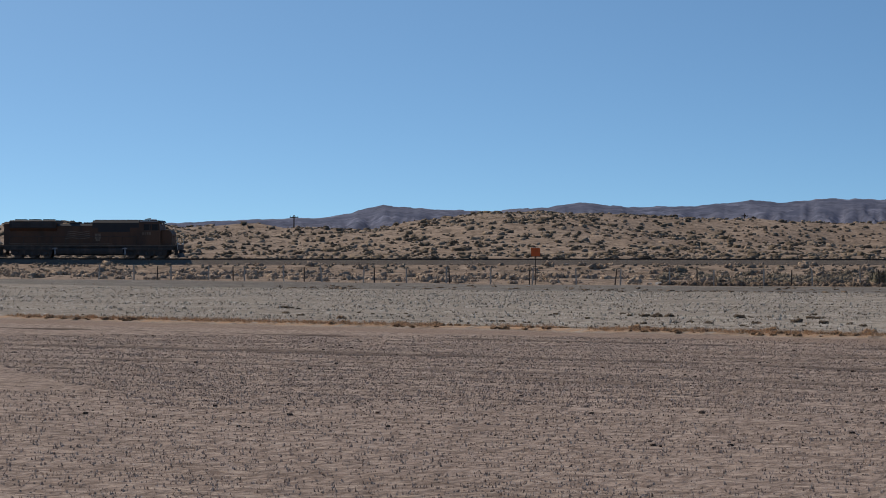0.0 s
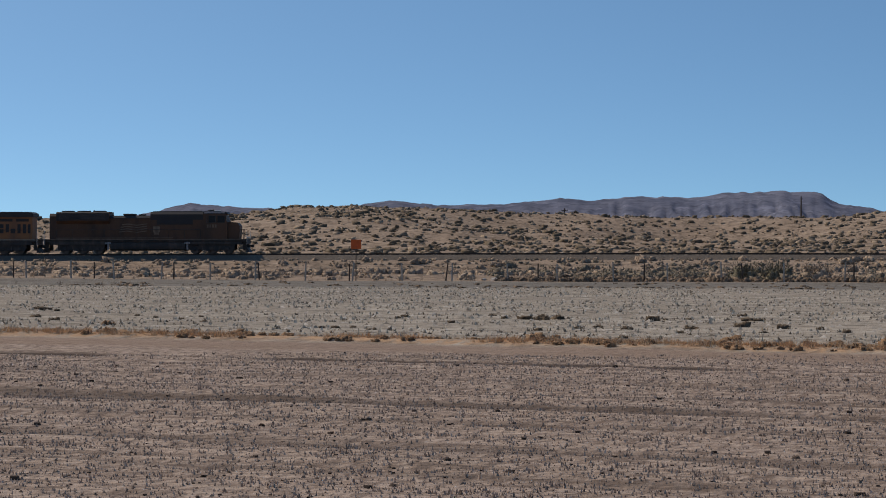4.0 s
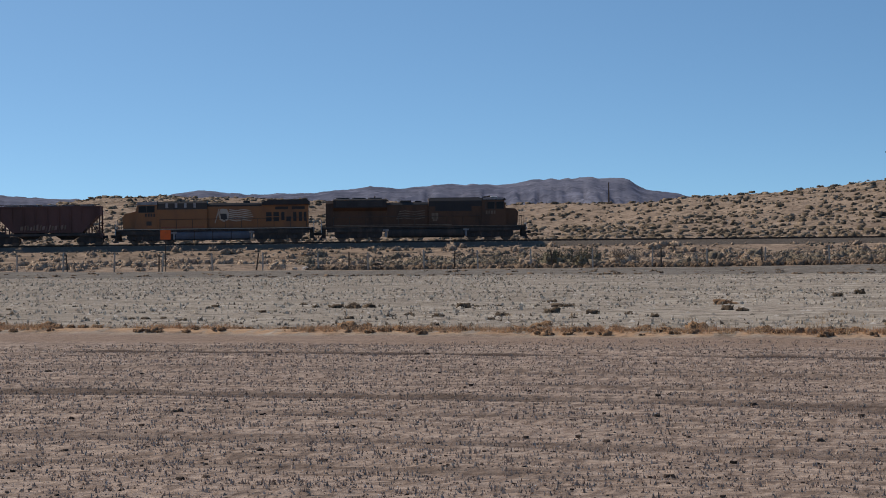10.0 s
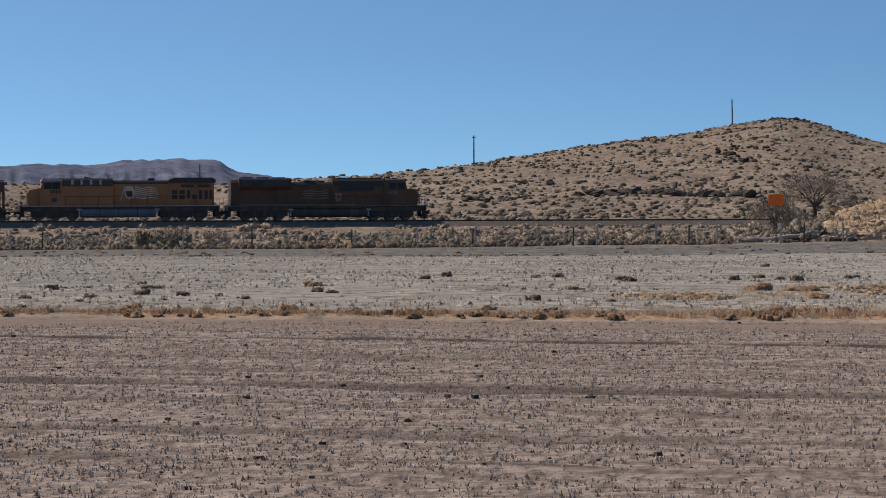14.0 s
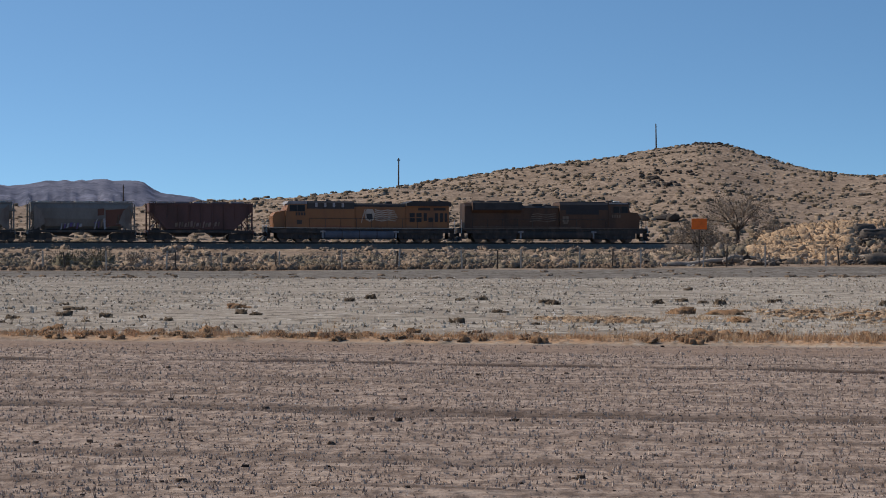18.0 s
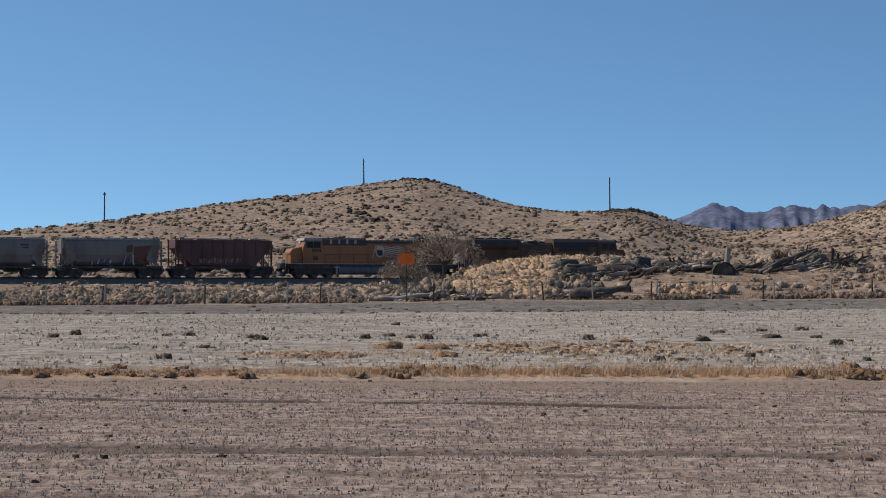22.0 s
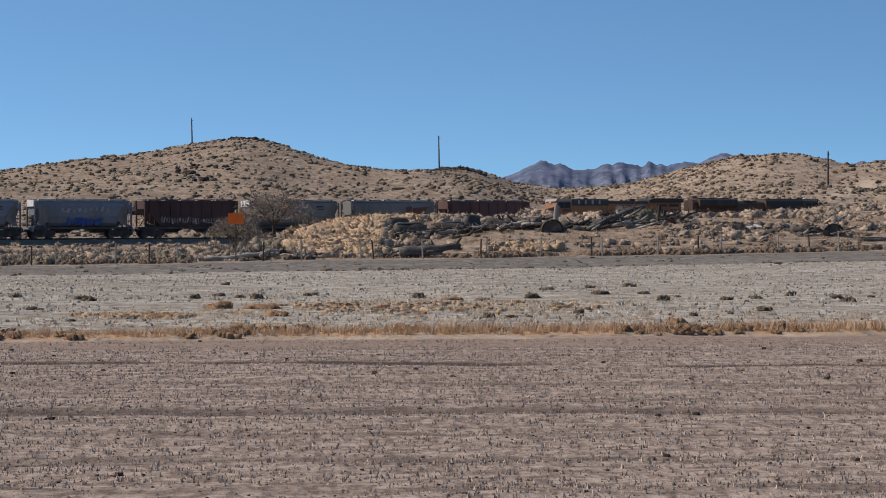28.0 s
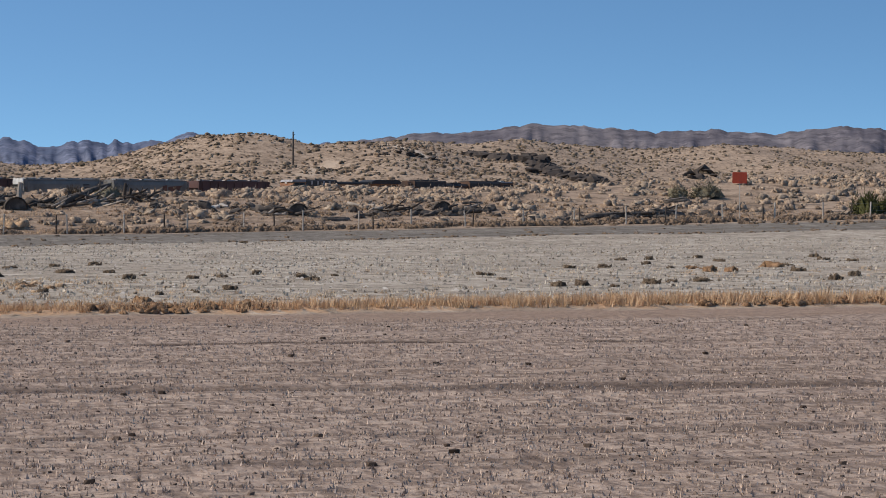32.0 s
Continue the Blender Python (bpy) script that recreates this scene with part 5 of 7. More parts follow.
def loco_second():
    root = new("second_locomotive")
    tagged(root, "yellow diesel locomotive with grey roof coupled behind the leader", "locomotive", "locomotives")
    loco_base(root, YELLOW, TANK)
    part("nose", Mesh().prism([(-1.5, 1.62), (-1.4, 2.9), (-1.7, 3.3), (-2.9, 3.55), (-2.9, 1.62)], -1.1, 1.1), YELLOW, root)
    part("cab", Mesh().prism([(-2.8, 1.62), (-2.8, 3.3), (-3.1, 4.25), (-5.2, 4.25), (-5.2, 1.62)], -1.5, 1.5), YELLOW, root)
    part("cab_roof", Mesh().prism([(-2.9, 4.254), (-3.1, 4.55), (-5.2, 4.6), (-5.2, 4.254)], -1.4, 1.4), MARK, root, "pale cab roof")
    cab_windows(root, -5.0, -3.15, 1.504, 3.45, 4.1)
    part("auxiliary_cabinet", ring_box(-10.6, -5.204, 1.45, 1.62, 3.72, 0.02), YELLOW, root)
    part("blower_housing", ring_box(-10.6, -5.25, 1.4, 3.724, 4.58, 0.2), GREYROOF, root, "dark grey upper body with square vents")
    for s in (-1, 1):
        # the vents' pale colour stands for light falling on them
        for k in range(4):
            x = -9.4 + 1.0 * k
            part("vent", Mesh().box(x, x + 0.28, min(s * 1.404, s * 1.42), max(s * 1.404, s * 1.42), 3.9, 4.4), MARK, root, "square vent, coloured pale as if lit")
    part("engine_hood", ring_box(-16.6, -10.604, 1.12, 1.62, 4.28, 0.2), YELLOW, root)
    part("hood_roof", ring_box(-16.55, -10.65, 1.13, 3.98, 4.36, 0.2), BLACKROOF, root, "sooty black hood roof")
    part("exhaust_stack", Mesh().box(-15.2, -14.5, -0.3, 0.3, 4.344, 4.62, 0.04), BLACKROOF, root)
    part("radiator_cab", ring_box(-21.6, -16.604, 1.2, 1.62, 4.1, 0.02), YELLOW, root)
    part("radiator_roof", Mesh().prism([(-21.75, 4.104), (-21.75, 4.45), (-21.4, 4.66), (-17.3, 4.66), (-16.6, 4.4), (-16.6, 4.104)], -1.52, 1.52), BLACKROOF, root)
    for s in (-1, 1):
        y = s * 1.204
        for k, (x0, x1, z0, z1) in enumerate(((-17.6, -17.0, 2.3, 2.75), (-17.6, -17.0, 2.85, 3.3), (-18.4, -17.8, 2.3, 2.75), (-18.4, -17.8, 2.85, 3.3), (-19.0, -18.65, 2.4, 3.3), (-19.7, -19.2, 2.3, 2.8), (-20.3, -19.95, 2.3, 3.3), (-20.9, -20.55, 2.3, 3.3), (-21.4, -21.1, 2.3, 3.3))):
            part("grille", louvres(x0, x1, y, z0, z1, 3, s * 0.03), BLACKROOF, root, "dark square grille")
        bars(root, "upper_vent", BLACKROOF, y, [(-21.2, -19.8, 3.6, 3.9), (-19.4, -18.0, 3.6, 3.9)], "dark upper vent")
        for k in range(7):
            x = -16.3 + 0.8 * k
            part("engine_door", Mesh().box(x, x + 0.72, min(s * 1.124, s * 1.14), max(s * 1.124, s * 1.14), 1.85, 3.9), YELLOW, root)
        a, b = sorted((s * 1.146, s * 1.152))
        for k in range(6):
            z, x, e = 2.35 + 0.22 * k, -15.6 + 0.1 * abs(k - 2), -13.0
            part("emblem_feather", Mesh().prism([(x, z), (x + 0.8, z + 0.12), (x + 1.6, z - 0.02), (e, z + 0.14), (e, z + 0.26), (x + 1.6, z + 0.1), (x + 0.8, z + 0.24), (x, z + 0.1)], a, b), PALEMARK, root, "pale wing stripe")
        part("emblem_shield", Mesh().prism([(-12.9, 2.5), (-12.4, 2.3), (-11.95, 2.55), (-11.8, 3.3), (-12.1, 3.75), (-12.75, 3.7), (-13.0, 3.2)], a, b), PALEMARK, root, "pale shield")
        part("emblem_stroke", Mesh().prism([(-11.5, 2.2), (-11.4, 2.2), (-11.85, 3.75), (-11.95, 3.75)], a, b), PALEMARK, root, "pale slanting stroke")
        part("emblem_field", Mesh().prism([(-12.75, 2.7), (-12.4, 2.5), (-12.1, 2.7), (-12.0, 3.2), (-12.7, 3.2)], *sorted((s * 1.154, s * 1.158))), DARKMARK, root, "dark field of the emblem")
        bars(root, "sill_line", RED, s * 1.454, [(-10.3, -5.6, 1.75, 1.82)])
        bars(root, "painted_number", DARKMARK, s * 1.506, [(-5.0 + 0.3 * k, -5.0 + 0.3 * k + 0.2, 2.95, 3.3) for k in range(4)], "number as plain bars")
        bars(root, "cab_mark", DARKMARK, s * 1.506, [(-4.6, -4.05, 2.0, 2.45)], "dark square label")
    part("headlight", Mesh().tube((-2.95, -0.14, 4.12), (-2.85, -0.14, 4.12), 0.1, n=10).tube((-2.95, 0.14, 4.12), (-2.85, 0.14, 4.12), 0.1, n=10), LENS, root)
    for s in (-1, 1):
        part("ditch_light", Mesh().tube((-0.72, s * 0.9, 1.75), (-0.58, s * 0.9, 1.75), 0.1, n=10), LENS, root)
    part("air_horn", Mesh().tube((-8.2, 0.3, 4.62), (-7.6, 0.3, 4.7), 0.04, 0.1, 8), STEEL, root)
    handrails(root, -21.4, -5.5, 10)
    handrails(root, -1.35, -0.9, 2)
    return root


CAR_LEN = 12.95


def car_truck(root, cx):
    tr = part("truck", Mesh().box(-0.2, 0.2, -1.0, 1.0, 0.45, 0.78, 0.03), UNDER, root, "two-axle freight truck", pose(cx, 0, 0))
    for s in (-1, 1):
        a, b = sorted((s * 0.95, s * 1.12))
        part("side_frame", Mesh().prism([(-1.35, 0.3), (-0.75, 0.36), (-0.45, 0.16), (0.45, 0.16), (0.75, 0.36), (1.35, 0.3), (1.35, 0.72), (0.7, 0.95), (-0.7, 0.95), (-1.35, 0.72)], a, b), UNDER, tr)
        for k in (-0.15, 0.15):
            part("spring", Mesh().tube((k, s * 1.0, 0.3), (k, s * 1.0, 0.55), 0.09, n=8), STEEL, tr)
    for k in (-0.89, 0.89):
        wheelset(tr, k, 0.46, 0.46)
    return tr


def hopper(label, paint, curved, patches=(), end_white=False):
    """Covered hopper car; x runs from 0 at the leading coupler face to -12.8."""
    root = new("hopper_car")
    tagged(root, label, "hopper car", "hopper cars of the train")
    x0, x1 = -12.15, -0.65
    if curved:
        sec = lambda z0: [(-0.75, z0), (0.75, z0), (1.32, z0 + 0.55), (1.56, z0 + 1.35 if z0 < 2.2 else z0 + 0.7), (1.56, 3.6), (1.38, 4.05), (0.95, 4.28), (-0.95, 4.28), (-1.38, 4.05), (-1.56, 3.6), (-1.56, z0 + 1.35 if z0 < 2.2 else z0 + 0.7), (-1.32, z0 + 0.55)]
        stations = ((x0 + 0.25, 2.6), (x0 + 0.9, 1.9), (x0 + 1.8, 1.12), (x1 - 1.8, 1.12), (x1 - 0.9, 1.9), (x1 - 0.25, 2.6))
    else:
        sec = lambda z0: [(-1.5, z0), (1.5, z0), (1.52, 4.05), (1.2, 4.25), (-1.2, 4.25), (-1.52, 4.05)]
        stations = ((x0 + 0.15, 3.3), (x0 + 2.0, 1.35), (x1 - 2.0, 1.35), (x1 - 0.15, 3.3))
    body = Mesh().loft([[(x, y, z) for y, z in sec(z0)] for x, z0 in stations])
    part("body", body, paint, root)
    if curved:
        for x, d in ((x0 + 0.6, 1), (x1 - 0.6, -1)):
            for s in (-1, 1):
                part("corner_sheet", Mesh().prism([(x, 1.3), (x + d * 0.12, 1.3), (x + d * 1.25, 2.0), (x + d * 0.75, 3.3), (x + d * 0.1, 3.9), (x, 3.9)], *sorted((s * 1.575, s * 1.6))), RUSTGREY, root, "rust-stained corner sheet")
    for s in (-1, 1):
        a, b = sorted((s * 1.5, s * 1.58))
        part("top_chord", Mesh().box(x0, x1, a, b, 4.06, 4.2) if not curved else Mesh().box(x0 + 0.2, x1 - 0.2, sorted((s * 1.3, s * 1.42))[0], sorted((s * 1.3, s * 1.42))[1], 4.08, 4.18), paint, root)
        part("side_sill", Mesh().box(x0, x1, a, b, 1.0, 1.26), UNDER, root, "dark sill")
        if curved:
            # pale panels put the sunlit roof edge into the colour
            for k in range(7):
                xa = x0 + 0.5 + k * 1.52
                part("roof_edge_panel", Mesh().box(xa, xa + 1.38, sorted((s * 1.0, s * 1.36))[0], sorted((s * 1.0, s * 1.36))[1], 4.19, 4.25), PALEROOF, root, "roof edge panel, pale as if sunlit")
        if not curved:
            for k in range(9):
                x = x0 + 0.7 + k * (x1 - x0 - 1.4) / 8
                lo = 1.29 if 2.0 < x - x0 < x1 - x0 - 2.0 else 2.4
                part("side_rib", Mesh().box(x - 0.05, x + 0.05, min(s * 1.522, s * 1.62), max(s * 1.522, s * 1.62), lo, 4.05), paint, root)
        for x in (x0 + 0.12, x1 - 0.12, x0 + 1.25, x1 - 1.25):
            part("end_post", Mesh().box(x - 0.07, x + 0.07, min(s * 1.42, s * 1.54), max(s * 1.42, s * 1.54), 1.281, 4.05 if abs(x - (x0 + x1) / 2) > 5.4 else 3.0), paint, root)
        for x, d in ((x0 + 0.05, 1), (x1 - 0.05, -1)):
            lad = Mesh().tube((x, s * 1.6, 0.9), (x, s * 1.6, 4.3), 0.02, n=5).tube((x + d * 0.42, s * 1.6, 0.9), (x + d * 0.42, s * 1.6, 4.3), 0.02, n=5)
            for k in range(9):
                lad.tube((x, s * 1.6, 1.05 + 0.37 * k), (x + d * 0.42, s * 1.6, 1.05 + 0.37 * k), 0.016, n=4)
            part("ladder", lad, paint, root)
        part("roof_walk", Mesh().box(x0 + 0.1, x1 - 0.1, min(s * 0.75, s * 1.15), max(s * 0.75, s * 1.15), 4.36, 4.4), PALEROOF if curved else STEEL, root)
        for k in range(6):
            x = x0 + 0.8 + 1.98 * k
            part("walk_bracket", Mesh().box(x, x + 0.06, min(s * 0.8, s * 1.1), max(s * 0.8, s * 1.1), 4.25, 4.36), UNDER, root)
    for k in range(5):
        x = x0 + 1.0 + 2.05 * k
        part("hatch", Mesh().box(x, x + 1.5, -0.42, 0.42, 4.28, 4.42, 0.03), MARK if k % 2 else WHITE, root, "pale roof hatch")
    for k, (a, b) in enumerate(((x0 + 1.9, -6.65), (-6.15, x1 - 1.9))):
        c = (a + b) / 2
        bay = Mesh().loft([[(a, -1.3, 1.34), (b, -1.3, 1.34), (b, 1.3, 1.34), (a, 1.3, 1.34)], [(c - 0.7, -0.6, 0.66), (c + 0.7, -0.6, 0.66), (c + 0.7, 0.6, 0.66), (c - 0.7, 0.6, 0.66)]])
        part("discharge_bay", bay, UNDER, root, "dark steel discharge bay")
        part("outlet_gate", Mesh().box(c - 0.7, c + 0.7, -0.75, 0.75, 0.54, 0.656), STEEL, root)
    for x, d in ((x0, -1), (x1, 1)):
        part("end_platform", Mesh().box(min(x, x - d * 1.3), max(x, x - d * 1.3), -1.49, 1.49, 0.9, 1.015), UNDER, root)
        part("end_sill", Mesh().box(min(x, x + d * 0.1), max(x, x + d * 0.1), -1.5, 1.5, 0.75, 1.25), paint, root)
        coupler(root, x, d * 0.95)
        for s in (-1, 1):
            part("slope_brace", Mesh().tube((x - d * 0.2, s * 1.2, 1.05), (x - d * 0.9, s * 1.1, 2.2), 0.05, n=6), paint, root)
    part("brake_reservoir", Mesh().tube((x0 + 0.35, -0.9, 1.35), (x0 + 1.25, -0.9, 1.35), 0.2, n=10), UNDER, root)
    part("brake_wheel", Mesh().tube((x1 + 0.02, 0.6, 2.9), (x1 + 0.06, 0.6, 2.9), 0.28, n=14), STEEL, root)
    if end_white:
        # white panel added for the sun's reflection off the car end
        part("end_panel", Mesh().box(x0 + 0.02, x0 + 0.42, -1.35, 1.35, 3.55, 4.3, 0.03), WHITE, root, "white end panel standing for sun glint on the car end")
    for x, z, w, h, mat in patches:
        m = Mesh()
        y = -1.57 if curved else -1.535
        lean = 0.12 * math.sin(37.0 * x + 11.0 * z) * h if w < 0.6 else 0.0
        m.prism([(x - w / 2 - lean, z - h / 2), (x + w / 2 - lean, z - h / 2 + 0.1 * h), (x + w / 2 + lean, z + h / 2), (x - w / 2 + lean, z + h / 2 - 0.1 * h)], y - 0.02, y)
        part("paint_patch", m, mat, root)
    car_truck(root, x0 + 1.25)
    car_truck(root, x1 - 1.25)
    return root


def scrawl(cx, cz, wide, tall, mats, seed):
    """Sprayed marks: leaning strokes, no letters."""
    g = np.random.default_rng(seed)
    out = []
    n = int(wide / 0.32)
    for k in range(n):
        out.append((cx - wide / 2 + wide * (k + 0.5) / n, cz + g.uniform(-0.12, 0.12), g.uniform(0.12, 0.3), tall * g.uniform(0.5, 1.0), mats[k % len(mats)]))
        if g.uniform() < 0.5:
            out.append((cx - wide / 2 + wide * (k + 0.5) / n, cz + g.uniform(-0.4, 0.4) * tall, g.uniform(0.25, 0.5), 0.1, mats[(k + 1) % len(mats)]))
    return out


SCRAPE = worn("scraped_paint", (0.27, 0.19, 0.16), (0.12, 0.075, 0.062), 0.75, 0, 0.7, 1.5)
RUSTGREY = worn("rust_stained_grey", (0.22, 0.2, 0.18), (0.1, 0.075, 0.06), 0.75, 0, 0.7, 0.9)
PALEROOF = worn("sunlit_pale_roof", (0.42, 0.39, 0.35), (0.2, 0.17, 0.14), 0.8, 0, 0.5, 1.0)
OXIDE = worn("oxide_brown", (0.135, 0.072, 0.065), (0.06, 0.04, 0.035), 0.75, 0, 0.6, 0.5)
DEEPBROWN = worn("deep_brown", (0.092, 0.049, 0.046), (0.035, 0.026, 0.023), 0.75, 0, 0.6, 0.5)
CARGREY = worn("car_grey", (0.205, 0.195, 0.18), (0.10, 0.088, 0.075), 0.6, 0, 0.6, 0.45)
CARGREEN = worn("car_olive_grey", (0.15, 0.15, 0.13), (0.075, 0.068, 0.058), 0.65, 0, 0.6, 0.45)
CARBLUE = worn("car_blue_grey", (0.185, 0.203, 0.235), (0.115, 0.105, 0.098), 0.6, 0, 0.55, 0.45)
SPRAYBLUE = worn("blue_spray", (0.035, 0.09, 0.32), (0.03, 0.05, 0.14), 0.6, 0, 0.4, 2.0)
SPRAYVIOLET = worn("violet_spray", (0.13, 0.09, 0.22), (0.07, 0.05, 0.1), 0.6, 0, 0.4, 2.0)
RUST = worn("rusty_panel", (0.15, 0.07, 0.05), (0.06, 0.04, 0.034), 0.8, 0, 0.6, 1.0)
SMALLTEXT = [(-3.2, 3.55, 0.9, 0.18, DARKMARK), (-3.1, 3.25, 0.7, 0.12, DARKMARK), (-9.9, 2.6, 0.7, 0.12, DARKMARK)]

lead = loco_lead()
# the leader is of a longer type than the second one
for piece in lead.children:
    if piece.name.startswith("truck"):
        piece.matrix_basis = pose(piece.matrix_basis.translation.x * LONGER, 0, 0)
    else:
        for vert in piece.data.vertices:
            vert.co.x *= LONGER
second = loco_second()
cars = [
    hopper("oxide brown hopper car with pale sprayed marks low down", OXIDE, False, scrawl(-6.8, 1.85, 5.0, 0.85, (OLDMARK, SCRAPE), 1)),
    hopper("grey covered hopper with rusty end panel and sprayed marks", CARGREY, True, [(-2.6, 2.6, 2.6, 2.0, RUST), (-4.4, 3.2, 0.7, 0.8, RUST)] + scrawl(-4.3, 1.95, 1.6, 1.3, (MARK, SPRAYVIOLET, OLDMARK), 2) + scrawl(-7.6, 1.75, 2.4, 0.8, (MARK, SPRAYVIOLET), 3) + scrawl(-1.9, 2.4, 1.6, 1.7, (OLDMARK, SCRAPE, MARK), 11)),
    hopper("plain grey curved-side covered hopper car", CARGREY, True, SMALLTEXT, True),
    hopper("dark brown hopper car with pale sprayed marks", DEEPBROWN, False, scrawl(-6.2, 1.95, 8.0, 0.8, (OLDMARK, MARK, SCRAPE), 4)),
    hopper("pale blue-grey covered hopper with blue sprayed marks", CARBLUE, True, scrawl(-6.2, 1.9, 4.2, 1.0, (SPRAYBLUE,), 5) + scrawl(-6.0, 3.2, 6.0, 0.6, (MARK, CARGREY), 6), True),
    hopper("blue-grey covered hopper car with faint sprayed marks", CARBLUE, True, SMALLTEXT + scrawl(-6.5, 1.75, 6.0, 0.5, (MARK,), 7), True),
    hopper("grey covered hopper with white lettering as bars", CARBLUE, True, [(-3.0 - 0.75 * k, 3.3, 0.4, 0.7, WHITE) for k in range(4)] + SMALLTEXT),
    hopper("olive-grey covered hopper car with small dark markings", CARGREEN, True, SMALLTEXT, True),
    hopper("oxide brown hopper car in a freight train", OXIDE, False, scrawl(-6.8, 1.9, 5.0, 0.7, (OLDMARK, SCRAPE), 8)),
]

# seconds and how far the leader's nose has come along the line
TRAIN_S = [(0, -62.4), (1, -54.7), (2, -47.2), (3, -39.0), (6, -13.6), (9, 12.1), (13, 46.5), (17, 81.4), (19, 99.3), (23, 135.5), (28, 182.05), (30, 202.3), (32, 223.7)]


def on_track(s):
    p = TRACK_N * TRACK_D + TRACK_U * s
    z0, z1 = float(rail_z(np.array(s - 3.0))), float(rail_z(np.array(s + 3.0)))
    return pose(p[0], p[1], (z0 + z1) / 2, 0, -math.degrees(math.atan2(z1 - z0, 6.0)), math.degrees(math.atan2(TRACK_U[1], TRACK_U[0])))


def roll_wheels():
    """Every axle turns as far as its wheels roll along the rail."""
    way = [s for t, s in TRAIN_S]
    when = [t for t, s in TRAIN_S]
    for ob, x, z, r in AXLES:
        engine = ob.parent.parent
        back = -1 if engine is second else 1
        full = (way[-1] - way[0]) / r
        n = int(full / radians(80)) + 1
        rows_ = []
        for k in range(n + 1):
            s = way[0] + (way[-1] - way[0]) * k / n
            t = float(np.interp(s, way, when))
            rows_.append((t, pose(x, 0, z, 0, back * math.degrees((s - way[0]) / r), 0)))
        walk(ob, rows_)


def motions():
    walk(lead, [(t, on_track(s + 0.4)) for t, s in TRAIN_S])
    walk(second, [(t, on_track(s - 45.65) @ pose(0, 0, 0, 0, 0, 180)) for t, s in TRAIN_S])
    roll_wheels()
    for k, car in enumerate(cars):
        walk(car, [(t, on_track(s - 45.9 - CAR_LEN * k)) for t, s in TRAIN_S])


# ---- railway, fence, poles, signs ----
RAILSTEEL = worn("rail_steel", (0.10, 0.07, 0.055), (0.05, 0.036, 0.03), 0.55, 0.6, 0.6, 0.8, streak=False)
TIEWOOD = worn("creosoted_tie", (0.075, 0.058, 0.045), (0.15, 0.12, 0.095), 0.9, 0, 0.6, 1.2, streak=False)
PALEWOOD = worn("bleached_wood", (0.37, 0.315, 0.26), (0.2, 0.165, 0.135), 0.9, 0, 0.5, 2.0)
GREYROCK = worn("weathered_concrete", (0.22, 0.19, 0.165), (0.09, 0.075, 0.065), 0.95, 0, 0.6, 1.2, streak=False)
GREYWOOD = worn("weathered_wood", (0.34, 0.30, 0.255), (0.17, 0.14, 0.115), 0.9, 0, 0.6, 2.0)
DARKWOOD = worn("dark_old_wood", (0.085, 0.065, 0.05), (0.035, 0.028, 0.024), 0.9, 0, 0.6, 1.5)
POSTSTEEL = worn("galvanised_post", (0.48, 0.43, 0.37), (0.25, 0.2, 0.155), 0.7, 0.0, 0.5, 2.0)
POLEWOOD = worn("pole_wood", (0.10, 0.08, 0.065), (0.055, 0.045, 0.04), 0.9, 0, 0.5, 0.8)
WIRE = Mat("fence_wire", 0.5, 0.7, 0.4).color((0.22, 0.2, 0.18)).m
ROCK = worn("dark_rock", (0.07, 0.056, 0.047), (0.028, 0.024, 0.022), 0.95, 0, 0.7, 0.5, streak=False)
RUBBLE = worn("dark_rubble", (0.065, 0.054, 0.046), (0.19, 0.158, 0.13), 0.95, 0, 0.8, 1.6, streak=False)
PALEROCK = worn("pale_rubble", (0.5, 0.46, 0.41), (0.28, 0.24, 0.2), 0.9, 0, 0.5, 1.5, streak=False)


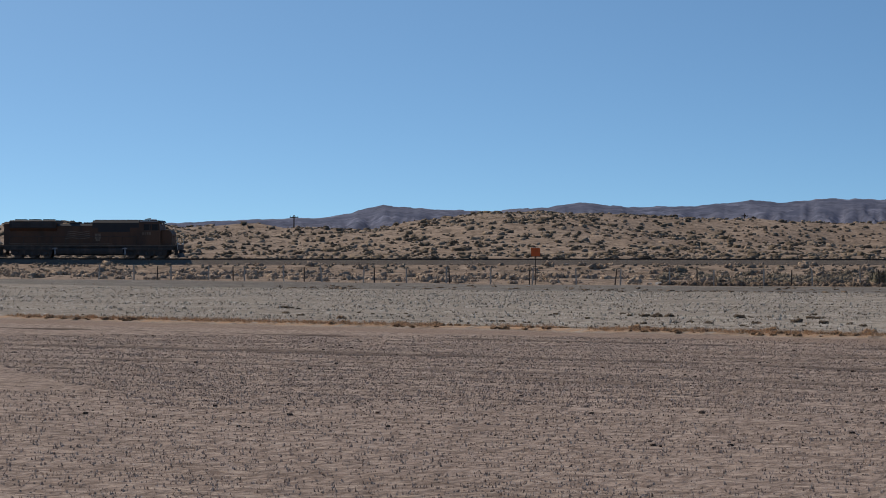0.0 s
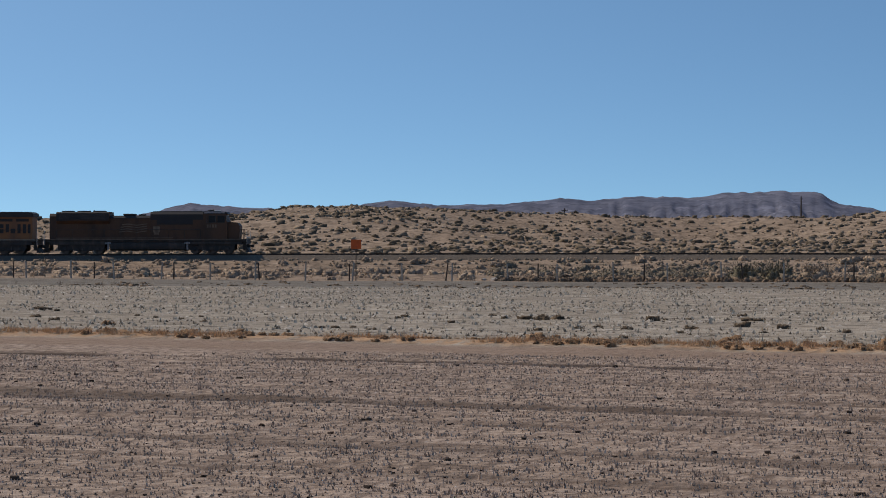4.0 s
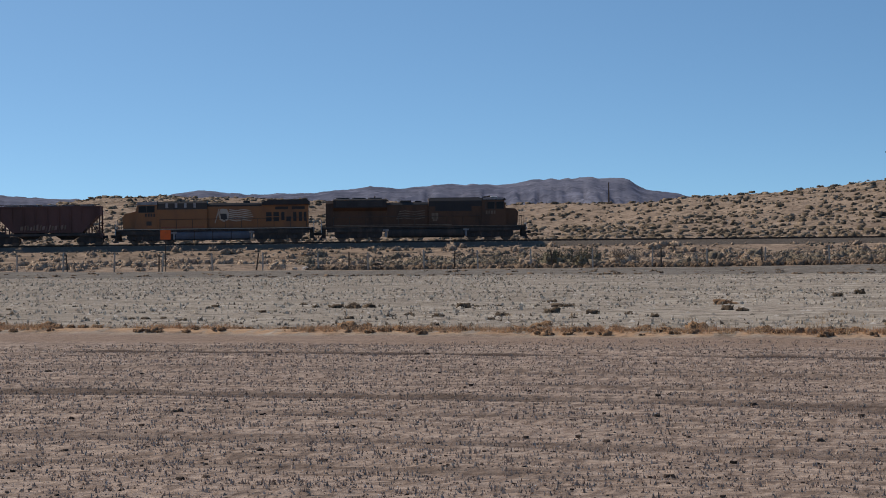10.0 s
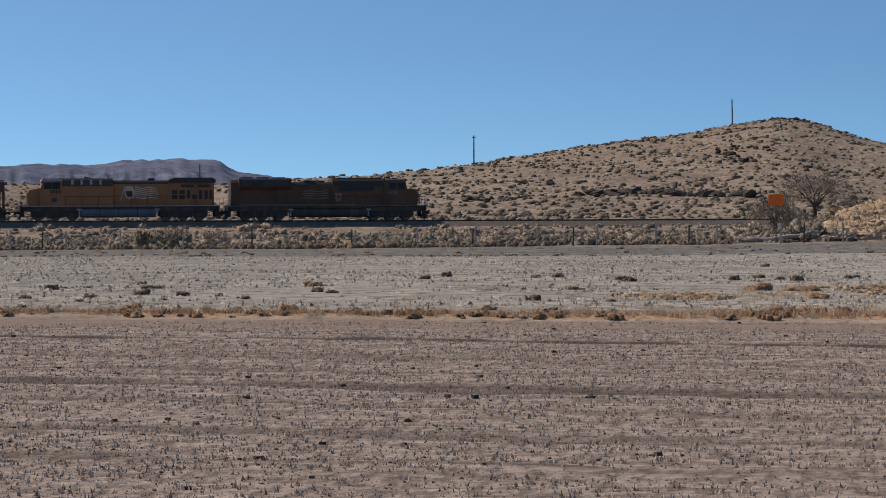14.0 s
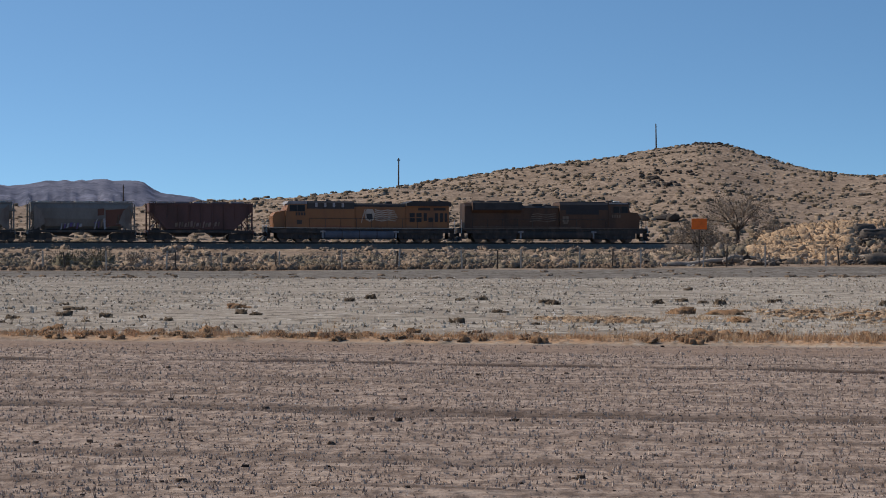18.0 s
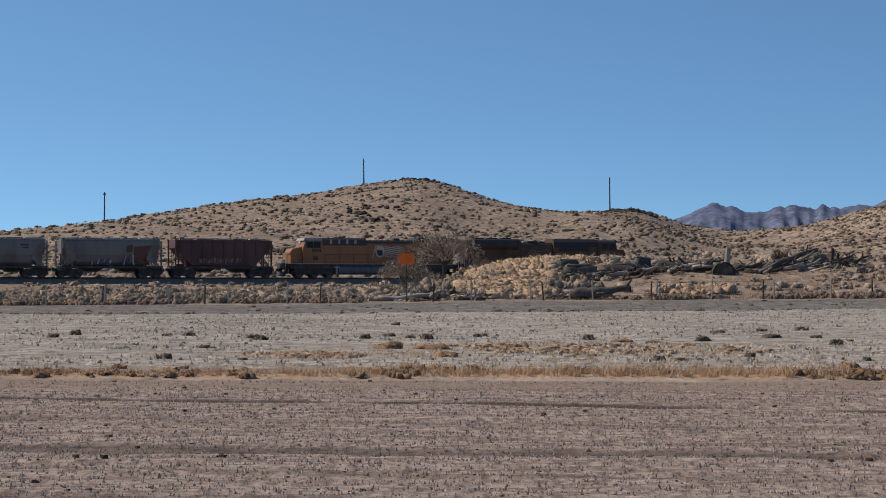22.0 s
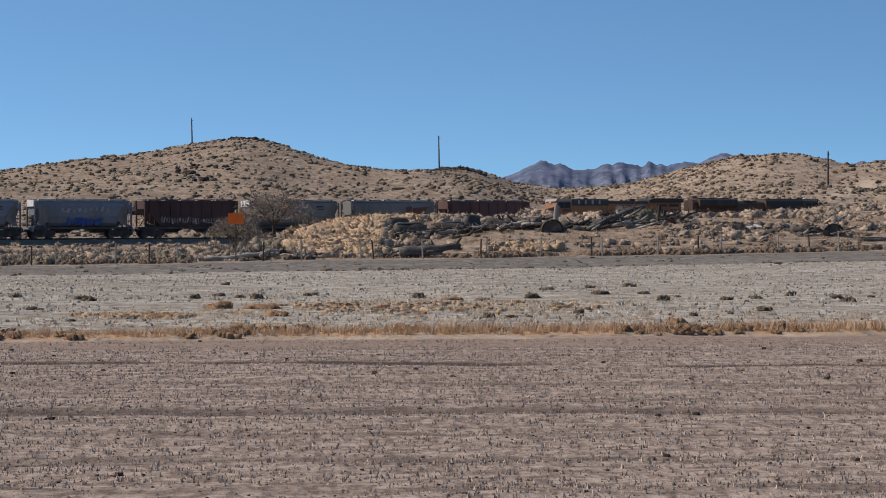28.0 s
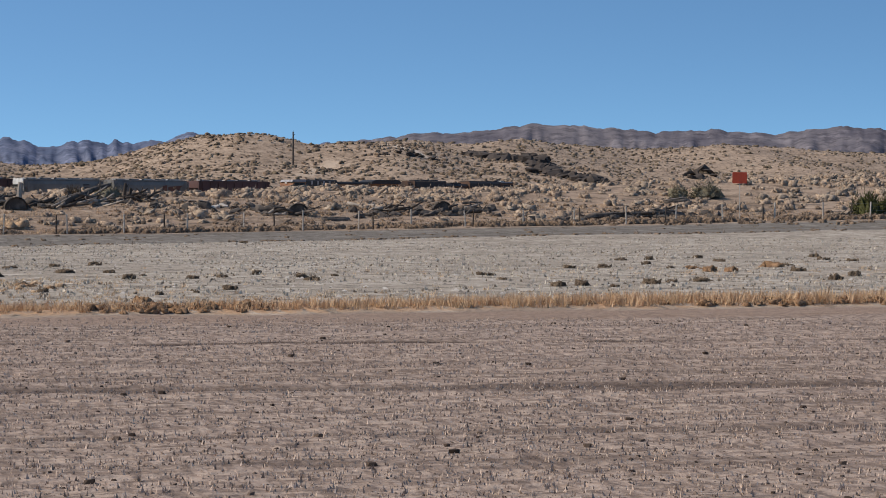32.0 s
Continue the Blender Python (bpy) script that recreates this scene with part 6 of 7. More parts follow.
def railway():
    s = np.arange(-190, 420, 3.0)
    p = TRACK_N[None] * TRACK_D + TRACK_U[None] * s[:, None]
    z = rail_z(s)
    yaw = math.atan2(TRACK_U[1], TRACK_U[0])
    root = tagged(new("railway_track"), "railway track on a dark ballast bank across the desert", "railway track")
    side = TRACK_N

    def sweep(profile):
        rings = []
        for k in range(len(s)):
            rings.append([(p[k, 0] + side[0] * o, p[k, 1] + side[1] * o, z[k] + h) for o, h in profile])
        return Mesh().loft(rings)

    m = Mat("ballast_stone", 0.95, 0, 0.15)
    v = m.voronoi(m.pos, 9)
    n = m.noise(m.pos, 0.5, 4)
    m.color(m.mix(m.ramp(n, 0.35, 0.65), m.mix(v, (0.09, 0.074, 0.06), (0.24, 0.2, 0.163)), (0.15, 0.122, 0.098))).bump(v, 0.9, 0.05)
    part("ballast", sweep([(-4.2, -1.3), (-1.95, -0.19), (1.95, -0.19), (4.2, -1.3)]), m.m, root)
    for o in (-0.755, 0.755):
        part("rail", sweep([(o - 0.07, -0.17), (o + 0.07, -0.17), (o + 0.07, -0.15), (o + 0.012, -0.13), (o + 0.012, -0.045), (o + 0.036, -0.03), (o + 0.036, 0.0), (o - 0.036, 0.0), (o - 0.036, -0.03), (o - 0.012, -0.045), (o - 0.012, -0.13), (o - 0.07, -0.15)]), RAILSTEEL, root)
    tie = Mesh().box(-0.12, 0.12, -1.3, 1.3, -0.34, -0.175, 0.015).data("tie")
    tie.materials.append(TIEWOOD)
    for k in range(300):
        q = TRACK_N * TRACK_D + TRACK_U * (0.6 * k - 60.0)
        part("tie", tie, TIEWOOD, root, at=pose(q[0], q[1], float(rail_z(np.array(0.6 * k - 60.0))), 0, 0, math.degrees(yaw) + 0.6 * math.sin(k * 7.1)))
    c, sn = math.cos(yaw), math.sin(yaw)
    box = np.array([(x, y, h) for x in (-0.12, 0.12) for y in (-1.3, 1.3) for h in (-0.34, -0.175)])
    quad = np.array([(0, 1, 3, 2), (4, 6, 7, 5), (0, 4, 5, 1), (2, 3, 7, 6), (0, 2, 6, 4), (1, 5, 7, 3)])
    vs, fs = [], []
    for k, t in enumerate(np.concatenate([np.arange(-150, -60.3, 0.6), np.arange(120, 330, 0.6)])):
        q = TRACK_N * TRACK_D + TRACK_U * t
        vs.append(np.stack([box[:, 0] * c - box[:, 1] * sn + q[0], box[:, 0] * sn + box[:, 1] * c + q[1], box[:, 2] + float(rail_z(np.array(t)))], 1))
        fs.append(quad + 8 * k)
    rest = stuff("tie_bed", np.concatenate(vs), np.concatenate(fs), TIEWOOD, "dark wooden ties under the rails", "", "stuff")
    rest.parent = root


railway()


def fence():
    root = tagged(new("wire_fence"), "wire fence on pale steel posts and dark wooden posts", "fence")
    tpost = Mesh().box(-0.02, 0.02, -0.035, 0.035, -0.1, 1.32).box(-0.035, 0.035, 0.02, 0.032, 0.0, 1.3).data("post")
    tpost.materials.append(POSTSTEEL)
    wood = Mesh().tube((0, 0, -0.1), (0.02, 0, 1.28), 0.06, 0.05, 8).data("wooden_post")
    wood.materials.append(DARKWOOD)
    for k in range(-29, 27):
        x = 4.05 * k + 1.4 + float(rng.normal(0, 0.12))
        ob = part("post", tpost, POSTSTEEL, root, at=pose(x, FENCE_Y, float(height(x, FENCE_Y)), float(rng.normal(0, 2)), float(rng.normal(0, 2)), 0))
        ob.scale = (1.5, 1.5, float(rng.uniform(0.92, 1.08)))
    for k in range(-15, 15):
        x = 7.45 * k + 2.9 + float(rng.normal(0, 0.25))
        part("wooden_post", wood, DARKWOOD, root, "dark weathered wooden post", pose(x, FENCE_Y + 0.25, float(height(x, FENCE_Y)), float(rng.normal(0, 3)), float(rng.normal(0, 3)), 0))
    xs = np.arange(-118, 112, 2.0)
    zs = height(xs, xs * 0 + FENCE_Y)
    for h in (0.35, 0.62, 0.9, 1.18):
        m = Mesh()
        m.loft([[(float(x), FENCE_Y - 0.06, float(z) + h - 0.006), (float(x), FENCE_Y - 0.048, float(z) + h), (float(x), FENCE_Y - 0.06, float(z) + h + 0.006)] for x, z in zip(xs, zs)])
        part("wire", m, WIRE, root)


fence()


def orange_sign(az, el, wide, tall, colour, label):
    r = (FENCE_Y + 0.8) / math.cos(radians(az))
    x, y, g = spot(az, r)
    zc = EYE + r * math.tan(radians(el))
    root = tagged(new("orange_sign"), label, "sign", "orange signs along the fence")
    root.matrix_basis = pose(x, y, g, 0, 0, -az)
    m = Mat("sign_orange", 0.5, 0, 0.3)
    nz = m.noise(m.local(), 3, 4)
    m.color(m.mix(m.math("MULTIPLY", m.ramp(nz, 0.45, 0.75), 0.4), colour, tuple(c * 0.6 for c in colour)))
    h = zc - g
    part("panel", Mesh().box(-wide / 2, wide / 2, -0.012, 0.012, h - tall / 2, h + tall / 2, 0.004), m.m, root)
    part("post", Mesh().tube((0, 0.04, -0.15), (0, 0.04, h + tall / 2 - 0.05), 0.035, n=8), POSTSTEEL if wide > 1.05 else DARKWOOD, root)
    for k in (-0.25, 0.25):
        part("bolt", Mesh().tube((0, -0.03, h + k * tall), (0, 0.01, h + k * tall), 0.02, n=6), STEEL, root)


orange_sign(-25.40, 0.33, 0.76, 0.70, (0.72, 0.13, 0.03), "small square orange sign on a post by the fence")
orange_sign(0.43, 0.66, 1.02, 0.72, (0.95, 0.17, 0.02), "bright orange rectangular sign beside a bare tree")
orange_sign(26.72, 1.13, 1.08, 0.84, (0.50, 0.075, 0.035), "dull red-orange rectangular sign on a tall post")


def utility_pole(az, r, top_el, arm):
    x, y, g = spot(az, r)
    h = EYE + r * math.tan(radians(top_el)) - g
    root = tagged(new("utility_pole"), "tall dark wooden utility pole on a desert ridge", "utility pole", "utility poles")
    root.matrix_basis = pose(x, y, g, float(rng.normal(0, 0.5)), float(rng.normal(0, 0.5)), -az)
    part("pole", Mesh().tube((0, 0, -0.3), (0, 0, h), 0.2, 0.14, 10), POLEWOOD, root)
    if arm:
        part("crossarm", Mesh().box(-arm, arm, -0.08, 0.08, h - 0.7, h - 0.5), POLEWOOD, root)
        for k in (-0.9, -0.3, 0.3, 0.9):
            part("insulator", Mesh().tube((k * arm, 0, h - 0.5), (k * arm, 0, h - 0.3), 0.06, n=6), GLASS, root)
    else:
        part("top_insulator", Mesh().tube((0, 0, h), (0, 0, h + 0.25), 0.05, n=6), GLASS, root)
        part("side_insulator", Mesh().tube((0.12, 0, h - 0.6), (0.4, 0, h - 0.5), 0.05, n=6), GLASS, root)


def crest_r(az):
    return (TRACK_D + float(np.interp(az, CREST_AZ, CREST_Q))) / math.cos(radians(az) - TURN)


for az, off, el, arm in ((-32.0, 30, 1.16, 1.0), (-20.1, 20, 1.27, 0.7), (-14.15, 8, 1.57, 0), (-7.2, 6, 2.31, 0.35), (-0.66, 10, 3.19, 0), (5.6, 8, 2.74, 0), (15.4, -85, 2.28, 0), (20.95, -40, 2.06, 0), (28.3, -70, 1.75, 0)):
    utility_pole(az, crest_r(az) + off, el, arm)


# ---- trees and large shrubs ----
def limb(m, a, d, length, r, depth, g):
    """One limb, then its forks."""
    a = Vector(a)
    b = a + d * length
    mid = a + d * length * 0.5 + Vector(g.normal(0, 0.05 * length, 3))
    m.tube(a, mid, r, r * 0.82, 6)
    m.tube(mid, b, r * 0.82, r * 0.6, 6)
    if depth:
        for k in range(int(g.integers(2, 4))):
            turn = Vector(g.normal(0, 0.55, 3))
            nd = (d + turn + Vector((0, 0, 0.12))).normalized()
            limb(m, b if k else mid, nd, length * g.uniform(0.55, 0.8), r * 0.55, depth - 1, g)


def bare_tree(x, y, tall, seed, label, brush=True):
    g = np.random.default_rng(seed)
    root = tagged(new("bare_tree"), label, "tree")
    root.matrix_basis = pose(x, y, float(height(x, y)))
    t = Mesh().tube((0, 0, -0.1), (0.1, 0, tall * 0.2), 0.2, 0.15, 8).tube((0.1, 0, tall * 0.2), (0.0, 0.1, tall * 0.34), 0.15, 0.12, 8)
    part("trunk", t, DARKWOOD, root)
    for k in range(6):
        a = k * 1.05 + g.uniform(0, 0.5)
        m = Mesh()
        limb(m, (0.02, 0.05, tall * g.uniform(0.24, 0.34)), Vector((math.cos(a) * 0.8, math.sin(a) * 0.8, g.uniform(0.5, 1.1))).normalized(), tall * g.uniform(0.26, 0.36), 0.075, 4, g)
        part("limb", m, DARKWOOD, root)
    tw = np.zeros((2600, 3, 3))
    for k in range(2600):
        a, e = g.uniform(0, math.tau), g.uniform(-0.2, 1.3)
        rad = tall * 0.5 * g.uniform(0.45, 1.0)
        c = np.array((rad * 1.25 * math.cos(e) * math.cos(a), rad * 1.25 * math.cos(e) * math.sin(a), tall * 0.42 + rad * 0.75 * math.sin(e)))
        d = g.normal(size=3)
        d /= np.linalg.norm(d)
        w = g.normal(size=3) * 0.016
        tw[k] = c - d * 0.22 - w, c - d * 0.22 + w, c + d * 0.25
    me = bpy.data.meshes.new("crown")
    me.from_pydata([tuple(q) for q in tw.reshape(-1, 3)], [], [(3 * k, 3 * k + 1, 3 * k + 2) for k in range(2600)])
    part("crown", me, GREYBRUSH, root, "leafless grey twigs")


bare_tree(4.4, 184.0, 5.4, 3, "bare grey desert tree with spreading limbs beside a sign")
bare_tree(1.2, 181.0, 3.6, 5, "low bare grey tree with tangled limbs by the railway")


def big_shrub(x, y, wide, tall, material, seed, label):
    root = tagged(new("large_shrub"), label, "shrub", "large shrubs by the fence")
    root.matrix_basis = pose(x, y, float(height(x, y)) - 0.03)
    v, f = lobed(11, 7, seed, 0.48, 0)
    v, f = both((v * 0.82, f), twigs(1300, 0.09, 0.01, seed, 0.5))
    v = v * (wide, wide, tall / v[:, 2].max())
    me = bpy.data.meshes.new("crown")
    me.from_pydata([tuple(q) for q in v], [], [tuple(int(i) for i in q) for q in f])
    me.polygons.foreach_set("use_smooth", [True] * len(me.polygons))
    part("crown", me, material, root)
    for k in range(7):
        a = k * 0.9
        part("stem", Mesh().tube((0.05 * math.cos(a), 0.05 * math.sin(a), -0.05), (wide * 0.33 * math.cos(a), wide * 0.33 * math.sin(a), tall * 0.75), 0.025, 0.01, 5), DARKWOOD, root)


OLIVE = leafy("olive_brush", (0.15, 0.132, 0.09), (0.27, 0.24, 0.168))
for x, y, w, h, mat, sd, lab in (
        (87.6, 152.5, 3.0, 2.5, GREEN, 201, "dense green creosote shrub behind a wire fence"), (89.6, 153.0, 2.4, 2.0, GREEN, 202, "dense green creosote shrub behind a wire fence"),
        (83.0, 171.0, 3.2, 1.7, OLIVE, 203, "olive desert shrub on sandy ground"), (80.6, 171.5, 2.0, 1.3, OLIVE, 204, "olive desert shrub on sandy ground"),
        (-43.0, 154.5, 3.2, 1.8, OLIVE, 205, "olive grey shrub behind a wire fence"), (-40.6, 154.0, 2.8, 1.8, OLIVE, 206, "olive grey shrub behind a wire fence"),
        (-38.0, 155.0, 2.6, 1.6, GREYBRUSH, 207, "leafless grey shrub behind a wire fence"), (3.0, 180.0, 4.6, 1.7, GREYBRUSH, 208, "leafless grey thicket below an orange sign"),
        (-1.0, 181.0, 3.6, 1.5, GREYBRUSH, 209, "leafless grey thicket below an orange sign"), (7.5, 184.0, 3.4, 1.5, GREYBRUSH, 210, "leafless grey thicket beside a bare tree"),
        (33.5, 177.0, 2.8, 1.5, OLIVE, 211, "olive shrub among dumped logs"), (31.0, 178.0, 1.6, 1.4, DARKBUSH, 212, "dark dead shrub among dumped logs")):
    big_shrub(x, y, w, h, mat, sd, lab)


# ---- dumped logs, rubble and rocks ----
def log(a, b, r, material, label, seed, lift=0.0):
    """A fallen trunk from a to b, tapered, crooked, with knots and stubs."""
    g = np.random.default_rng(seed)
    za, zb = float(height(*a)), float(height(*b))
    n = 9
    ax, bx = Vector((a[0], a[1], za + r * 0.75)), Vector((b[0], b[1], zb + r * 0.6 + lift))
    m = Mesh()
    rings = []
    up = Vector((0, 0, 1))
    d = (bx - ax).normalized()
    sd_ = d.cross(up).normalized()
    for k in range(n):
        u = k / (n - 1)
        c = ax.lerp(bx, u) + sd_ * float(g.normal(0, 0.12)) + up * float(g.normal(0, 0.05))
        rr = r * (1 - 0.45 * u) * float(g.uniform(0.85, 1.15))
        rings.append([tuple(c + (sd_ * math.cos(i * math.tau / 9) + up * math.sin(i * math.tau / 9)) * rr * float(g.uniform(0.88, 1.12))) for i in range(9)])
    m.loft(rings)
    root = tagged(new("fallen_log"), label, "log", "dumped logs by the railway")
    part("stem", m, material, root, smooth=True)
    for k in range(4):
        u = g.uniform(0.15, 0.95)
        c = ax.lerp(bx, u)
        e = c + Vector((g.normal(0, 0.4), g.normal(0, 0.3), g.uniform(0.2, 0.7)))
        part("branch_stub", Mesh().tube(c, e, r * 0.3, r * 0.14, 6), material, root)
    return root


log((-1.0, 153.0), (5.0, 153.2), 0.17, GREYWOOD, "long pale weathered log lying behind the fence", 1, 0.45)
log((1.2, 154.4), (3.6, 154.7), 0.24, RUBBLE, "dark broken log lying behind the fence", 2, 0.15)
log((12.2, 152.6), (16.4, 152.9), 0.42, RUBBLE, "thick dark log at the foot of a mound", 3, 0.55)
log((16.3, 169.0), (20.6, 171.0), 0.24, PALEWOOD, "grey weathered log on a mound of earth", 5, 0.2)
log((20.8, 172.6), (24.6, 171.2), 0.52, RUBBLE, "thick dark log on a mound of earth", 6)
log((26.2, 170.6), (29.4, 171.4), 0.26, RUBBLE, "dark log beside a culvert barrel", 8, 0.1)
log((28.5, 170.0), (33.2, 174.5), 0.32, RUBBLE, "long dark trunk propped up on a heap", 7, 1.15)
log((35.2, 176.0), (37.4, 175.6), 0.3, RUBBLE, "dark log half hidden in dry brush", 9)
log((42.8, 166.0), (45.2, 164.8), 0.34, RUBBLE, "dark log lying on sandy ground", 10)
log((51.6, 171.0), (55.6, 166.8), 0.17, PALEWOOD, "thin pale log lying on sandy ground", 11, 0.1)
log((58.0, 164.2), (61.0, 163.8), 0.28, RUBBLE, "dark log lying near the fence", 12)
log((66.0, 157.0), (72.0, 157.5), 0.25, RUBBLE, "dark log in the brush behind the fence", 13, 0.2)
log((7.5, 156.0), (9.5, 158.5), 0.22, PALEWOOD, "pale broken log end by tumbleweed", 14)


def slab(x, y, long, deep, tall, turn, lean, label, seed):
    """A broken block of old concrete with uneven edges."""
    g = np.random.default_rng(seed)
    root = tagged(new("broken_slab"), label, "slab", "dumped slabs by the railway")
    root.matrix_basis = pose(x, y, float(height(x, y)) - 0.15, 0, lean, turn)
    rings = []
    for k in range(7):
        u = (k / 6 - 0.5) * long
        end = 0.8 if k in (0, 6) else 1.0
        rings.append([(u + g.normal(0, 0.05), o * deep * end * g.uniform(0.85, 1.1), h * tall * end * g.uniform(0.85, 1.15)) for o, h in ((-0.5, 0), (-0.52, 0.5), (-0.4, 0.95), (0, 1.05), (0.4, 0.95), (0.5, 0.4), (0.5, 0))])
    part("block", Mesh().loft(rings), RUBBLE, root, smooth=True)
    part("ledge", Mesh().box(-long * 0.42, long * 0.35, -deep * 0.35, deep * 0.35, tall * 0.98, tall * 1.1, 0.03), GREYROCK, root, "paler weathered top face")


def brushwood(x, y, wide, count, material, label, seed, long=1.6):
    """A low tangle of broken boughs."""
    g = np.random.default_rng(seed)
    root = tagged(new("brushwood_pile"), label, "brushwood", "brushwood piles by the railway")
    root.matrix_basis = pose(x, y, float(height(x, y)))
    for k in range(count):
        cx, cy = g.normal(0, wide * 0.4), g.normal(0, 0.7)
        base = float(height(x + cx, y + cy)) - float(height(x, y)) - 0.05
        turn, rise, size = g.normal(0, 0.5), g.normal(0.12, 0.22), long * g.uniform(0.5, 1.3)
        d = Vector((math.cos(turn) * math.cos(rise), math.sin(turn) * math.cos(rise), math.sin(rise))) * (1 if g.uniform() < 0.5 else -1)
        r = g.uniform(0.05, 0.16)
        a = Vector((cx, cy, base + g.uniform(0, 0.55)))
        mid = a + d * size * 0.5 + Vector(g.normal(0, 0.1, 3))
        end = a + d * size
        end.z = max(end.z, base)
        m = Mesh().tube(a, mid, r, r * 0.85, 7).tube(mid, end, r * 0.85, r * 0.4, 7)
        m.tube(mid, mid + Vector((g.normal(0, 0.3), g.normal(0, 0.2), g.uniform(0.1, 0.5))), r * 0.5, r * 0.2, 5)
        part("bough", m, material if g.uniform() < 0.75 else PALEWOOD, root, smooth=True)
    return root


for k, (x, y, wide, count, long) in enumerate(((14.5, 169.4, 2.6, 22, 1.7), (19.0, 169.8, 2.8, 24, 1.8), (23.2, 170.6, 2.0, 18, 1.5), (28.4, 170.6, 2.2, 20, 1.8), (31.8, 172.0, 2.4, 22, 2.0), (36.0, 174.4, 1.6, 12, 1.3), (44.6, 164.2, 1.8, 14, 1.4), (53.6, 165.2, 2.4, 18, 1.6), (58.6, 164.4, 2.0, 16, 1.5), (70.5, 157.6, 3.0, 20, 1.6), (13.6, 152.9, 2.0, 16, 1.3), (3.2, 153.8, 1.8, 12, 1.3), (5.6, 153.0, 0.8, 14, 0.8))):
    brushwood(x, y, wide, count, DARKWOOD if k % 2 else RUBBLE, "tangle of dark broken boughs and bleached sticks on the dump", 500 + k, long)

slab(14.5, 170.6, 2.5, 1.2, 1.0, 4, -3, "dark broken slab on a mound of earth", 401)
slab(17.4, 170.8, 2.6, 1.2, 0.85, -3, -5, "dark broken slab on a mound of earth", 402)
slab(13.8, 174.0, 1.8, 1.0, 0.9, 12, 2, "dark broken slab on a mound of earth", 403)
slab(19.4, 173.2, 1.4, 0.9, 1.1, 20, 6, "dark upright slab on a mound of earth", 404)
slab(47.6, 161.0, 2.2, 0.9, 0.4, 3, 0, "low dark slab on sandy ground", 405)
slab(39.4, 169.0, 1.0, 0.8, 0.7, -20, 8, "small dark slab beside pale rubble", 406)
slab(73.5, 158.6, 3.0, 1.0, 0.6, 8, 4, "low dark slab in the brush behind the fence", 407)
slab(79.0, 168.5, 2.0, 1.0, 0.5, -6, -8, "brown slab lying on sandy ground", 408)


def stump(x, y, tall, r, material, label, seed):
    g = np.random.default_rng(seed)
    root = tagged(new("tree_stump"), label, "stump")
    root.matrix_basis = pose(x, y, float(height(x, y)) - 0.1)
    rings = []
    for k in range(6):
        u = k / 5
        rings.append([(0.12 * u + r * (1.25 - 0.5 * u) * g.uniform(0.85, 1.15) * math.cos(i * math.tau / 9), r * (1.25 - 0.5 * u) * math.sin(i * math.tau / 9), u * tall * g.uniform(0.97, 1.03)) for i in range(9)])
    part("stem", Mesh().loft(rings), material, root)
    part("branch_stub", Mesh().tube((0.05, 0, tall * 0.6), (0.35, -0.1, tall * 0.95), r * 0.4, r * 0.2, 6), material, root)


stump(25.6, 170.4, 1.9, 0.22, PALEWOOD, "pale split stump beside a culvert barrel", 1)
stump(34.4, 174.6, 1.5, 0.15, DARKWOOD, "dark broken stump on a heap", 2)
stump(34.9, 175.0, 1.1, 0.13, DARKWOOD, "dark broken stump on a heap", 3)


def half_pipe(x, y, r, length, turn, label):
    """An old culvert barrel, half sunk."""
    root = tagged(new("culvert_barrel"), label, "culvert", "dumped culvert barrels")
    root.matrix_basis = pose(x, y, float(height(x, y)) - 0.1, 0, 0, turn)
    rings = []
    n = 18
    for k in range(n * 2):
        yy = length * k / (2 * n - 1) - length / 2
        rr = r + (0.03 if k % 2 else 0)
        rings.append([(rr * math.cos(math.pi * i / 14), yy, rr * 1.05 * math.sin(math.pi * i / 14)) for i in range(15)])
    m = Mesh().loft(rings, caps=False, closed=False)
    inner = [[(x_ * 0.93, y_, z_ * 0.93) for x_, y_, z_ in ring] for ring in rings]
    m.loft(inner, caps=False, closed=False)
    part("barrel", m, RUBBLE, root)
    part("end_wall", Mesh().loft([[(r * 0.92 * math.cos(math.pi * i / 14), yy, r * 0.96 * math.sin(math.pi * i / 14)) for i in range(15)] for yy in (-length / 2 + 0.12, -length / 2 + 0.16)]), RUBBLE, root)


half_pipe(45.7, 164.6, 0.85, 2.2, -12, "dark half-buried culvert barrel on sandy ground")
half_pipe(55.5, 164.6, 0.42, 1.4, -18, "small dark half-buried culvert barrel")
half_pipe(57.9, 166.4, 0.75, 2.0, -16, "dark half-buried culvert barrel on sandy ground")
half_pipe(25.2, 169.6, 0.85, 2.6, -5, "large dark half-buried culvert barrel on a mound")
half_pipe(-2.4, 153.0, 0.5, 1.0, 2, "dark round barrel end behind the fence")
half_pipe(-56.5, 154.5, 0.55, 1.6, 25, "small weathered culvert barrel behind the fence")


